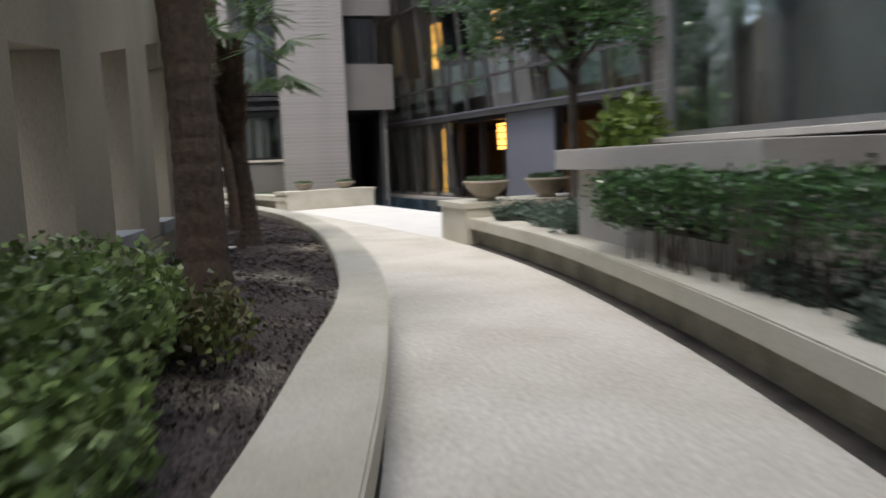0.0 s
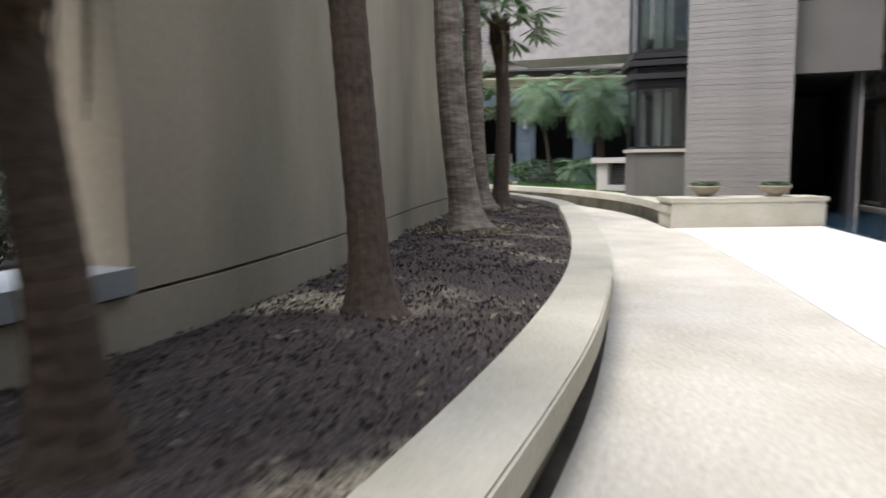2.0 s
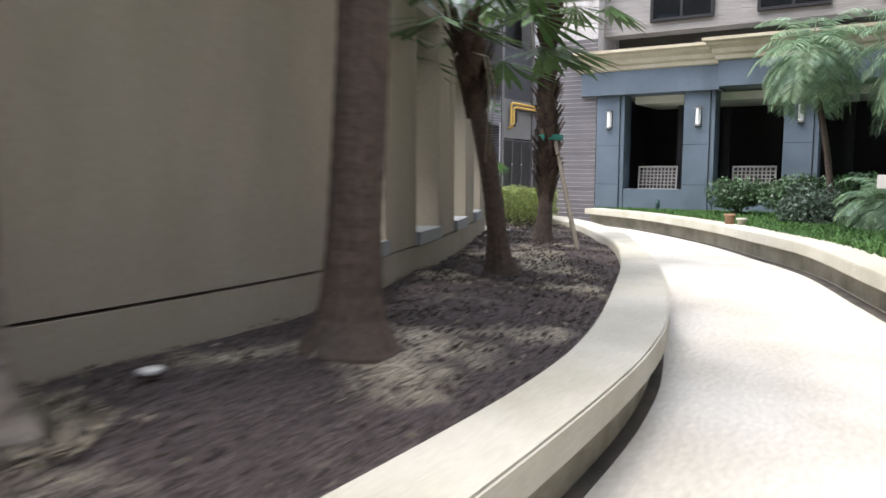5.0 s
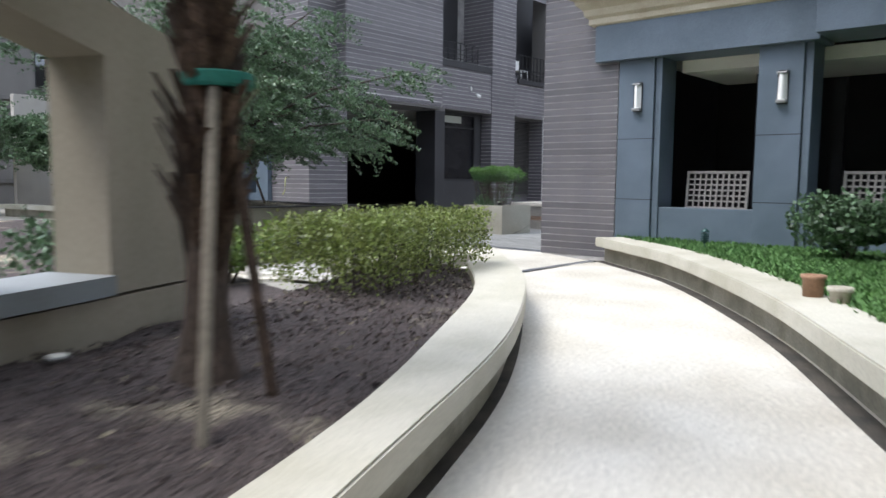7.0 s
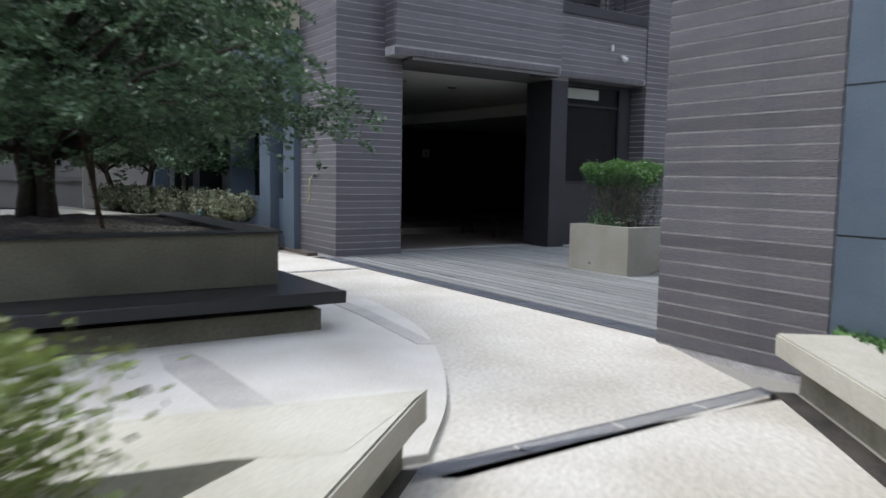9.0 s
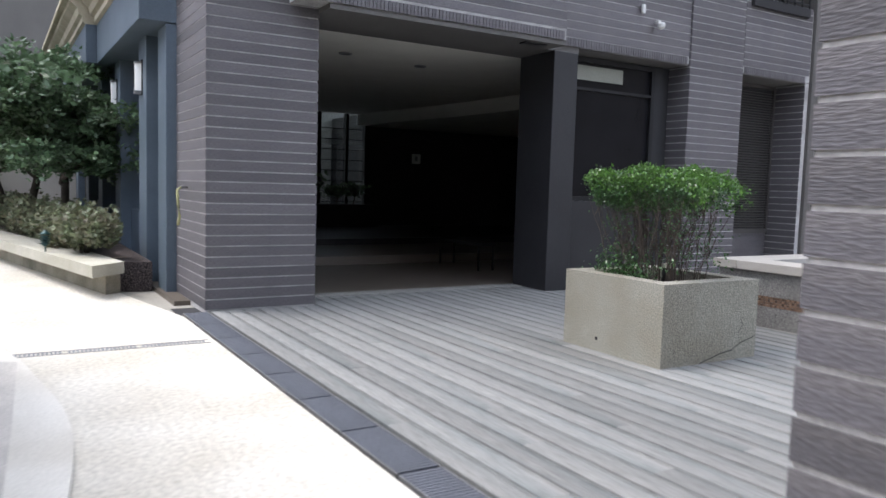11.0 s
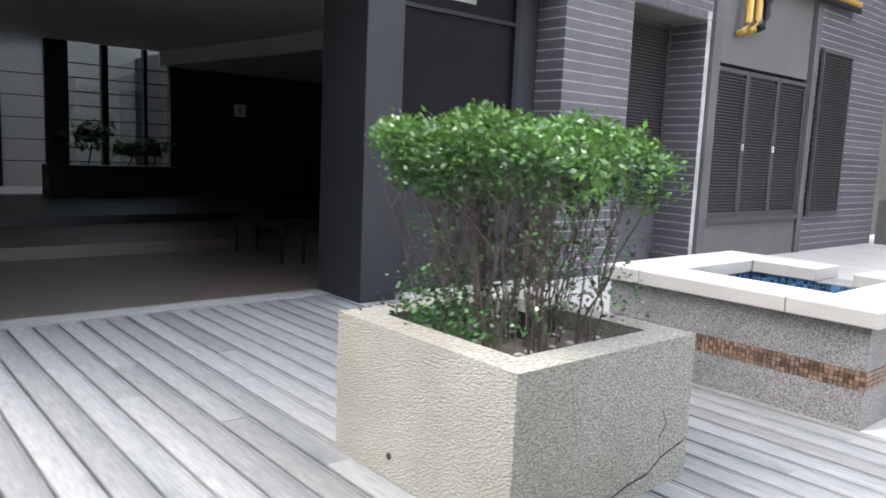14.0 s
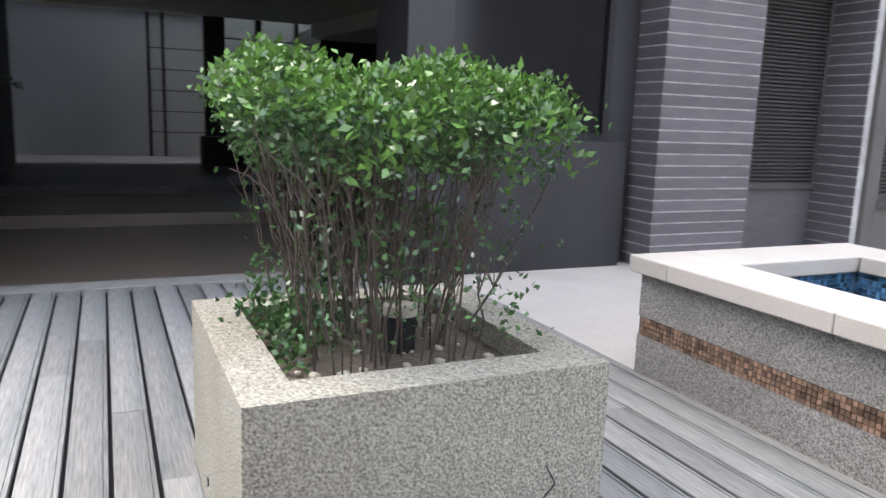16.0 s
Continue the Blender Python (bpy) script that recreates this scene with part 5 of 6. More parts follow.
LEAFO = mat("olive_leaf", (0.10, 0.13, 0.035), 0.5, var=0.4, scale=8, fine=25, bump=0, per=0.5, tint=(0.10, 0.075, 0.04), subsurf=0.2)
def blob(rng, k, c, r, shell=0.75):
    d = rng.normal(size=(k, 3))
    d /= np.linalg.norm(d, axis=1)[:, None]
    rad = np.where(rng.random(k) < shell, rng.uniform(0.85, 1.05, k), rng.random(k) ** 0.5)
    lump = 1 + 0.12 * np.sin(d[:, 0] * 7 + c[0]) * np.cos(d[:, 1] * 6 + c[1])
    return np.array(c) + d * (rad * lump)[:, None] * np.array(r)


def round_bush(name, x, y, z, r, k, size, material, label, seed, category="shrub", clumps=8, up=0.3):
    t = thing(name, pose(x, y, z), label, category)
    rng = rng_of(seed)
    ps = []
    for i in range(clumps):
        g = rng.uniform(0.36, 0.62)
        c = (rng.uniform(-0.55, 0.55) * r[0], rng.uniform(-0.55, 0.55) * r[1], r[2] * (0.35 + 0.5 * rng.random()))
        ps.append(blob(rng, int(k / clumps * 0.85), c, (r[0] * g, r[1] * g, r[2] * g * 0.8), 0.45))
    sh = np.c_[rng.uniform(-0.8, 0.8, 30) * r[0], rng.uniform(-0.8, 0.8, 30) * r[1], rng.uniform(0.5, 0.95, 30) * r[2]]
    ps.append(np.repeat(sh, 10, axis=0) + rng.normal(0, size * 0.8, (300, 3)) + np.tile(np.linspace(0, size * 5, 10), 30)[:, None] * np.array((0, 0, 1.0)))
    p = np.concatenate(ps)
    p = p[p[:, 2] > 0.01]
    part("foliage", leaves(p, size, material, rng, up=up), material, t)
    bm = bmesh.new()
    for i in range(9):
        a = rng.uniform(0, 6.28)
        e = (0.5 * r[0] * math.cos(a), 0.5 * r[1] * math.sin(a), r[2] * 0.8)
        tube([(0.1 * e[0], 0.1 * e[1], -0.03), (0.5 * e[0], 0.5 * e[1], r[2] * 0.4), e], [0.012, 0.008, 0.004], 5, bm=bm)
    part("branchwork", bm, BARK, t, kind="stuff")
    return t


round_bush("shrub", 2.62, -10.45, 0.22, (0.46, 0.78, 0.38), 15000, 0.018, LEAFM, "dense low shrub of small yellow-green leaves", 41, clumps=14)
round_bush("shrub", 2.2, -11.5, 0.22, (0.4, 0.6, 0.38), 9500, 0.02, LEAFM, "dense low shrub of small yellow-green leaves", 42, clumps=12)
round_bush("shrub", 2.95, -9.8, 0.2, (0.26, 0.42, 0.24), 3600, 0.017, LEAFO, "low ragged shrub of olive leaves", 43, clumps=12)
round_bush("shrub", 2.78, -11.0, 0.2, (0.34, 0.55, 0.27), 9000, 0.021, LEAFM, "dense low shrub of small yellow-green leaves", 44, clumps=12)
round_bush("shrub", 2.55, -12.0, 0.2, (0.3, 0.5, 0.3), 6000, 0.021, LEAFD, "dense low shrub of glossy dark leaves", 40, clumps=10)
# right bed
leaf_bush("hedge", pose(5.3, -9.35, 0.2), (0.17, 1.15, 0.22, 0.52), 15000, 0.016, LEAFB, "narrow flat-topped hedge on bare stems before the vents", 45, stems=60, category="hedge", thin=0.1)
for i, (x, y) in enumerate(((5.45, -5.5), (5.75, -5.9), (5.5, -6.4), (5.9, -6.6), (5.5, -6.95), (6.1, -5.4), (5.45, -9.9), (5.2, -10.6))):
    round_bush("groundcover", x, y, 0.2, (0.26, 0.32, 0.16), 1800, 0.02, LEAFG, "low mat of grey-green leaves", 50 + i, "ground cover", 3)
round_bush("shrub", 7.1, -5.3, 0.25, (0.55, 0.5, 0.95), 3600, 0.05, LEAF, "bright green leafy shrub by the glass wall", 61)
round_bush("shrub", 6.35, -6.3, 0.25, (0.3, 0.35, 0.9), 1800, 0.05, LEAF, "bright green leafy shrub beside the brick", 62)

# hedge near the drain
hd = leaf_bush("hedge", at(-1.13, 8.78, 0.2, 109), (0.93, 0.38, 0.03, 0.46), 44000, 0.0135, LEAFH, "clipped low hedge of yellow-green leaves on thin stems", 71, stems=130, category="hedge", thin=0.12)
round_bush("shrub", *(RA @ Vector((-2.3, 8.2, 0.15)))[:], (0.4, 0.5, 0.4), 2500, 0.026, LEAF, "straggly shrub of yellow-green leaves", 72)

# lawn shrubs
for i, (u, v, r, mt) in enumerate(((0.95, 12.3, (0.42, 0.36, 0.52), LEAFD), (1.75, 12.0, (0.5, 0.4, 0.5), LEAFD), (2.5, 11.6, (0.5, 0.45, 0.5), LEAFB), (2.2, 10.6, (0.45, 0.4, 0.42), LEAFG), (3.2, 10.8, (0.6, 0.5, 0.55), LEAFB), (3.6, 12.2, (0.5, 0.5, 0.5), LEAFD), (4.4, 11.4, (0.5, 0.5, 0.55), LEAFD))):
    p = RA @ Vector((u, v, 0.26))
    round_bush("shrub", p.x, p.y, p.z, r, 6500, 0.027, mt, "leafy green shrub on the lawn" if mt is not LEAFG else "grey-green leafy shrub on the lawn", 80 + i)

# ---- the concrete tree planter with its granite seat ----
tp = thing("tree_planter", RA, "square concrete tree planter with a black granite seat", "planter")
OCHRE = mat("ochre_concrete", (0.17, 0.16, 0.118), 0.8, var=0.3, scale=2, fine=80)
block(tp, "base", -6.9, -3.98, 8.7, 11.5, 0.0, 0.16, OCHRE, 0.006)
block(tp, "recess", -6.8, -4.1, 8.8, 11.4, 0.16, 0.2, DARKP)
block(tp, "seat", -7.0, -3.88, 8.6, 11.62, 0.2, 0.275, BLACKG, 0.008, "thick polished black granite seat")
for a in ((-6.75, -4.3, 11.2, 11.35), (-6.75, -4.3, 9.0, 9.15), (-4.45, -4.3, 9.15, 11.2), (-6.75, -6.6, 9.15, 11.2)):
    block(tp, "wall", *a, 0.275, 0.60, OCHRE, 0.004)
part("rim", box(-4.5, -4.28, 8.98, 11.37, 0.60, 0.612), DARKP, tp, "thin dark rim")
part("rim", box(-6.76, -4.5, 8.98, 9.2, 0.60, 0.612), DARKP, tp, "thin dark rim")
part("rim", box(-6.76, -4.5, 11.15, 11.37, 0.60, 0.612), DARKP, tp, "thin dark rim")


def soil(name, x0, x1, y0, y1, z, material, m, label, amp=0.05, seed=1.0):
    bm = bmesh.new()
    n = 22
    rows = [[bm.verts.new((x0 + (x1 - x0) * i / n, y0 + (y1 - y0) * j / n, z + amp * (math.sin(math.pi * i / n) * math.sin(math.pi * j / n) + 0.5 * noise.noise((i * 0.55 + seed, j * 0.55, 0))))) for j in range(n + 1)] for i in range(n + 1)]
    for r, s in zip(rows, rows[1:]):
        for j in range(n):
            bm.faces.new((r[j], s[j], s[j + 1], r[j + 1]))
    return struct(name, bm, material, m=m, label=label, category="soil")


soil("soil", -6.6, -4.45, 9.15, 11.2, 0.57, MULCH, RA, "bare dry earth heaped in the tree planter", 0.08)


def spray_tree(m, arms, h, k, size, label, seed):
    """A low tree whose foliage hangs in flat layered sprays. arms: where each layer ends, from the foot."""
    t = thing("tree", m, label, "tree")
    rng = rng_of(seed)
    bm = bmesh.new()
    for a in (0.5, 2.6, 4.7):
        tube([(0.1 * math.cos(a), 0.1 * math.sin(a), -0.06), (0.07 * math.cos(a), 0.07 * math.sin(a), 0.25), (0.15 * math.cos(a), 0.15 * math.sin(a), h * 0.45), (0.3 * math.cos(a), 0.3 * math.sin(a), h * 0.8)], [0.075, 0.055, 0.045, 0.02], 9, bm=bm)
    centres, ways = [], []
    for e in arms:
        e = np.array(e, float)
        s0 = np.array((0.08 * e[0], 0.08 * e[1], max(0.35, e[2] * 0.55)))
        mid = (s0 + e) / 2 + (0, 0, 0.14)
        tube([s0, mid, e], [0.03, 0.016, 0.005], 6, bm=bm)
        for i in range(34):
            f = rng.uniform(0.30, 1.0)
            c = (s0 + (mid - s0) * f * 2) if f < 0.5 else (mid + (e - mid) * (f - 0.5) * 2)
            w = 0.34 * (1.15 - f * 0.75)
            c = c + rng.normal(0, 1, 3) * (w, w, 0.05)
            d = np.array((e[0], e[1], 0)) / (np.hypot(e[0], e[1]) + 0.2) + rng.normal(0, 0.55, 3) * (1, 1, 0.15)
            d[2] -= 0.28
            centres.append(c)
            ways.append(d / np.linalg.norm(d))
    part("trunk", bm, BARK, t, smooth=True)
    centres, ways = np.array(centres), np.array(ways)
    s = rng.integers(0, len(centres), k)
    q = rng.random(k)[:, None]
    side = np.c_[-ways[s][:, 1], ways[s][:, 0], np.zeros(k)] * rng.normal(0, 0.055, k)[:, None] * (1.1 - q)
    p = centres[s] + ways[s] * q * 0.42 - np.array((0, 0, 1)) * q ** 2 * 0.05 + side + rng.normal(0, 0.012, (k, 3))
    part("crown", leaves(p, size, LEAFD, rng, up=0.12, long=1.9, spread=0.27), LEAFD, t)
    return t


def tree(m, h, spread, k, size, label, seed, trunks=1, material=LEAFD, limbs=9, clear=0.45):
    t = thing("tree", m, label, "tree")
    rng = rng_of(seed)
    bm = bmesh.new()
    tips = []
    for q in range(trunks):
        a0 = q * 6.28 / trunks + 0.4
        base = np.array((0.12 * math.cos(a0) * (trunks > 1), 0.12 * math.sin(a0) * (trunks > 1), 0))
        top = base * 2.2 + np.array((rng.normal(0, 0.1), rng.normal(0, 0.1), h * clear))
        tube([base - (0, 0, 0.05), base * 1.1 + (0, 0, 0.05), (base + top) / 2 + rng.normal(0, 0.03, 3), top], [0.10, 0.065, 0.05, 0.04], 9, bm=bm)
        for i in range(limbs):
            a = a0 + i * 2.4 + rng.normal(0, 0.3)
            s0 = top * (0.75 + 0.25 * rng.random())
            s0 = base + (top - base) * (0.7 + 0.3 * rng.random())
            e = s0 + np.array((math.cos(a) * spread * rng.uniform(0.45, 0.9), math.sin(a) * spread * rng.uniform(0.45, 0.9), h * rng.uniform(0.05, 0.5)))
            mid = (s0 + e) / 2 + np.array((0, 0, 0.08 * h))
            tube([s0, mid, e], [0.03, 0.018, 0.006], 6, bm=bm)
            tips += [mid, e]
            for j in range(2):
                e2 = mid + np.array((rng.normal(0, 0.3 * spread), rng.normal(0, 0.3 * spread), rng.uniform(-0.05, 0.25) * h))
                tube([mid, e2], [0.012, 0.004], 5, bm=bm)
                tips.append(e2)
    part("trunk", bm, BARK, t, smooth=True)
    tips = np.array(tips)
    c = tips[rng.integers(0, len(tips), k // 26)] + rng.normal(0, 0.16 * spread, (k // 26, 3)) * np.array((1, 1, 0.45))
    # sprays: leaves along short drooping twigs
    d = rng.normal(size=c.shape)
    d[:, 2] = -0.15 + 0.1 * d[:, 2]
    d /= np.linalg.norm(d, axis=1)[:, None]
    s = np.repeat(np.arange(len(c)), 26)
    tt = rng.random(len(s))[:, None]
    p = c[s] + d[s] * tt * 0.34 + rng.normal(0, 0.022, (len(s), 3))
    part("crown", leaves(p, size * 0.72, material, rng, up=0.05, long=1.9, spread=0.28), material, t)
    return t


rng = rng_of(100)
ARMS = [(2.49, 0.93, 1.5), (2.36, 0.78, 1.0), (1.7, 1.1, 0.85), (2.2, -0.6, 1.3), (1.6, 0.2, 0.8)]
for i in range(40):
    a = i * 2.4 + rng.normal(0, 0.2)
    z = 0.75 + 1.75 * (i / 40)
    rr = (1.9 - 0.45 * (i / 40)) * rng.uniform(0.55, 1.0)
    ARMS.append((rr * math.cos(a), rr * math.sin(a), z + rng.normal(0, 0.08)))
spray_tree(at(-5.6, 10.15, 0.6), ARMS, 2.2, 100000, 0.021, "broad low tree with layered dark green foliage", 101)
tree(at(-6.3, 9.5, 0.6), 2.4, 1.3, 30000, 0.032, "slender dark green tree behind the first", 102, trunks=1)
for a, b in (((-5.25, 10.35), 0.3), ((-5.9, 10.5), -0.3), ((-5.5, 9.8), 0.2)):
    st = thing("tree_stake", at(a[0], a[1], 0.6), "dark leaning wooden tree stake", "tree stake", "tree stakes")
    part("stake", tube([(b, 0.1, -0.05), (-b * 0.1, 0, 0.75)], 0.014, 6), HUSK, st)


def bollard(m, label="small dark green garden light with stacked louvres"):
    t = thing("garden_light", m, label, "garden light", "garden lights")
    part("spike", lathe([(0.008, -0.05), (0.008, 0.06)], 8), DGREEN, t)
    part("body", lathe([(0.022, 0.06), (0.024, 0.14)], 14), DGREEN, t, smooth=True)
    for i in range(4):
        part("louvre", lathe([(0.025, 0.075 + i * 0.022), (0.05 - abs(i - 2) * 0.004, 0.08 + i * 0.022), (0.04, 0.088 + i * 0.022), (0.02, 0.09 + i * 0.022)], 16), DGREEN, t, smooth=True)
    part("cap", lathe([(0.045, 0.165), (0.04, 0.18), (0.018, 0.195), (0.006, 0.21)], 16), DGREEN, t, smooth=True)
    return t


bollard(pose(-3.55, 11.86, 0.27))
bollard(at(-10.05, 12.45, 0.28))

# the raised bed before the west arcade
LEAFP = mat("pale_leaf", (0.17, 0.21, 0.12), 0.55, var=0.3, scale=9, fine=25, bump=0, per=0.4, tint=(0.13, 0.11, 0.075), subsurf=0.2)
wb = thing("raised_bed_wall", RA, "pale concrete seat wall round a planted bed", "seat wall")
part("seat_slab", poly([(-9.0, 13.0), (-8.72, 12.72), (-16.0, 11.1), (-16.0, 11.45), (-9.9, 12.85)], 0.18, 0.28), BENCH, wb)
part("base", poly([(-9.0, 12.85), (-16.0, 11.25), (-16.0, 11.4), (-9.1, 12.98)], -0.03, 0.18), BENCHD, wb, "stained concrete base")
struct("planting_bed", poly([(-9.4, 12.86), (-16.0, 11.4), (-16.0, 13.3), (-9.3, 13.28)], -0.03, 0.24), MULCH, m=RA, label="planted bed before the arcade", category="planting bed")
for i in range(9):
    p = RA @ Vector((-9.9 - i * 0.62, 12.78 - i * 0.08, 0.24))
    round_bush("groundcover", p.x, p.y, p.z, (0.5, 0.32, 0.36), 2600, 0.03, LEAFP, "low pale green plants edging the bed", 120 + i, "ground cover", 3)
for i, (u, v) in enumerate(((-12.0, 12.6), (-13.3, 12.4), (-14.8, 12.2))):
    tree(at(u, v, 0.24), 2.1, 1.15, 26000, 0.05, "small broad-leaved tree in the bed", 140 + i)

for u, v, sd_ in LATER_TREES:
    tree(at(u, v, 0.0), 2.9, 1.3, 15000, 0.05, "dark leafy tree at the far side of the yard", sd_)

# ---- lawn odds and ends ----
pot = thing("plant_pot", pose(-1.22, 9.74, 0.28), "small brown earthen pot on the seat wall", "pot")
part("body", lathe([(0.055, 0), (0.06, 0.1), (0.07, 0.105), (0.07, 0.125), (0.06, 0.125), (0.055, 0.02)], 20), TERRA, pot, smooth=True)
pot2 = thing("plant_pot", pose(-1.02, 9.66, 0.28), "low pale clay pot on the seat wall", "pot")
part("body", lathe([(0.05, 0), (0.055, 0.055), (0.068, 0.06), (0.068, 0.085), (0.055, 0.085), (0.05, 0.02)], 20), STONE, pot2, smooth=True)
tr = thing("stone_trough", pose(-0.72, 10.9, 0.28, 0, 0, 8), "small pale stone trough on the lawn", "trough")
part("body", box(-0.14, 0.14, -0.07, 0.07, 0, 0.12, 0.01), STONE, tr)
part("rim", box(-0.15, 0.15, -0.08, 0.08, 0.12, 0.135, 0.004), STONE, tr)


def uplight(x, y, z):
    t = thing("ground_light", pose(x, y, z), "round frosted ground light on a short dark stem", "ground light", "ground lights in the mulch")
    part("stem", lathe([(0.014, -0.06), (0.014, 0.035)], 10), IRON, t)
    part("rim", lathe([(0.02, 0.03), (0.040, 0.038), (0.042, 0.052), (0.037, 0.052)], 24), ALU, t, smooth=True)
    part("lens", lathe([(0.036, 0.05), (0.032, 0.055), (0.006, 0.058)], 24), UPG, t, smooth=True)


for x, y in ((2.93, -6.9), (1.05, 1.55), (-1.75, 5.9), (-2.15, 6.6), (2.75, -8.6)):
    uplight(x, y, 0.25)


# ---- palms in the mulch bed ----
def frond(bm, base, direction, length, droop, width, n=14, rng=None):
    """A feather frond: a midrib with narrow leaflets on both sides."""
    d = Vector(direction).normalized()
    p = Vector(base)
    side = d.cross(Vector((0, 0, 1)))
    side = side.normalized() if side.length > 0.05 else Vector((1, 0, 0))
    step = length / n
    for i in range(n):
        t = i / n
        q = p + d * step
        up = side.cross(d).normalized()
        w = 0.006 * (1 - t) + 0.002
        bm.faces.new([bm.verts.new(c) for c in (p - side * w, p + side * w, q + side * w, q - side * w)])
        if i > 1:
            L = width * math.sin(math.pi * min(1, 0.15 + t * 0.85)) ** 0.6
            for sgn in (-1, 1):
                for h in (0.0, 0.5):
                    a = p + (q - p) * h
                    tip = a + side * sgn * L * 0.9 + d * L * 0.5 - Vector((0, 0, L * (0.25 + 0.25 * rng.random()))) + up * 0.01
                    mid = a + (tip - a) * 0.45 + up * L * 0.08
                    k = d * 0.011
                    bm.faces.new([bm.verts.new(c) for c in (a, mid + k, tip, mid - k)])
        d = (d + Vector((0, 0, -droop * step / length * (1 + t)))).normalized()
        p = q


def fan(bm, base, direction, length, size, rng):
    """A fan leaf on a stalk."""
    d = Vector(direction).normalized()
    e = Vector(base) + d * length
    e.z -= 0.12 * length
    side = d.cross(Vector((0, 0, 1))).normalized()
    w = 0.006
    b0 = Vector(base)
    bm.faces.new([bm.verts.new(c) for c in (b0 - side * w, b0 + side * w, e + side * w, e - side * w)])
    n = 16
    for i in range(n):
        a = math.radians(-115 + 230 * i / (n - 1))
        dd = (d * math.cos(a) + side * math.sin(a) - Vector((0, 0, 0.25 + 0.2 * rng.random()))).normalized()
        tip = e + dd * size * (0.85 + 0.2 * rng.random())
        q = dd.cross(Vector((0, 0, 1))).normalized() * size * 0.06
        bm.faces.new([bm.verts.new(c) for c in (e, e + dd * size * 0.55 + q, tip, e + dd * size * 0.55 - q)])


def palm(m, h, lean, r, label, seed, kind="feather", bulge=0.0, fronds=22, length=1.1, collar=True, rough_from=0.75, group="palms in the mulch bed", husks=60, bark=None, leaf=None, wide=0.24, spread=1.55):
    t = thing("palm", m, label, "palm tree", group)
    rng = rng_of(seed)
    pts, rad = [], []
    n = 60
    for i in range(n + 1):
        s = i / n
        z = h * s - 0.06
        x = lean[0] * s ** 0.8 + 0.04 * math.sin(s * 5 + seed)
        y = lean[1] * s ** 0.8
        flare = 0.9 * math.exp(-max(z, 0) / 0.10)
        ring = 0.018 * (1 if i % 2 else -1)
        pts.append((x, y, z))
        rad.append(r * (1 + flare + ring - 0.2 * s))
    part("trunk", tube(pts, rad, 14), bark or TRUNK, t, "ringed grey-brown trunk")
    if bark is not None:
        a = rng.random(420) * 6.283
        q = r * rng.uniform(1.7, 2.9, 420)
        part("root_skirt", leaves(np.c_[q * np.cos(a), q * np.sin(a), rng.uniform(0.005, 0.03, 420)], 0.03, DEADLEAF, rng, up=0.1, long=1.9, spread=0.12), DEADLEAF, t, "pale straw-like surface roots")
    top = Vector(pts[-1])
    bmh = bmesh.new()
    if collar:
        for i in range(husks):
            s = rough_from + (1 - rough_from) * rng.random()
            j = min(n, int(s * n))
            a = rng.random() * 6.283
            c = Vector(pts[j]) + Vector((math.cos(a), math.sin(a), 0)) * rad[j] * 0.9
            o = Vector((math.cos(a), math.sin(a), 0)) * (0.05 + 0.07 * rng.random()) + Vector((0, 0, 0.1 + 0.12 * rng.random()))
            sd_ = Vector((-math.sin(a), math.cos(a), 0)) * 0.028
            bmh.faces.new([bmh.verts.new(q) for q in (c - sd_, c + sd_, c + o + sd_ * 0.5, c + o - sd_ * 0.5)])
            bmh.faces.new([bmh.verts.new(q) for q in (c + sd_ + Vector((0, 0, -0.1)), c - sd_ + Vector((0, 0, -0.1)), c - sd_ * 0.7 + o * 0.4, c + sd_ * 0.7 + o * 0.4)])
        part("husk_ring", bmh, HUSK, t, "ragged dark leaf bases")
    bm = bmesh.new()
    for i in range(fronds):
        a = i * 2.4 + rng.normal(0, 0.15)
        el = 1.25 - spread * (i / fronds) + rng.normal(0, 0.08)
        d = (math.cos(a) * math.cos(el), math.sin(a) * math.cos(el), math.sin(el))
        if kind == "fan":
            fan(bm, top, d, length * rng.uniform(0.4, 0.6), length * 0.42, rng)
        else:
            frond(bm, top, d, length * rng.uniform(0.85, 1.1), 1.6, length * wide, rng=rng)
    part("crown", bm, leaf or FROND, t, "arching green fronds")
    bm = bmesh.new()
    for i in range(5 if kind == "fan" else 1):
        a = rng.random() * 6.283
        c = top + Vector((math.cos(a) * 0.06, math.sin(a) * 0.06, -0.1))
        e = [c, c + Vector((math.cos(a) * 0.14, math.sin(a) * 0.14, -0.05)), c + Vector((math.cos(a) * 0.2, math.sin(a) * 0.2, -0.25)), c + Vector((math.cos(a) * 0.16, math.sin(a) * 0.16, -0.5 - 0.2 * rng.random()))]
        tube(e, [0.008, 0.007, 0.005, 0.003], 5, bm=bm)
    part("dead_frond", bm, DEADLEAF, t, "hanging dry frond stalks")
    return t


palm(pose(2.98, -9.15, 0.24), 3.0, (-0.1, 0.15), 0.105, "thick palm with a rough dark trunk", 201, "fan", rough_from=0.8)
palm(pose(3.0, -6.4, 0.24), 1.5, (0.02, -0.05), 0.068, "palm with a low ragged crown and ringed trunk", 202, "fan", rough_from=0.62, husks=120, fronds=15, length=0.9)
palm(pose(2.84, -4.85, 0.24), 3.4, (-0.12, 0.1), 0.08, "tall palm with a smooth ringed trunk", 203)
palm(pose(2.12, -1.75, 0.26), 3.6, (-0.37, 0.25), 0.125, "tall leaning palm with a pale ringed trunk", 204, bark=TRUNKP)
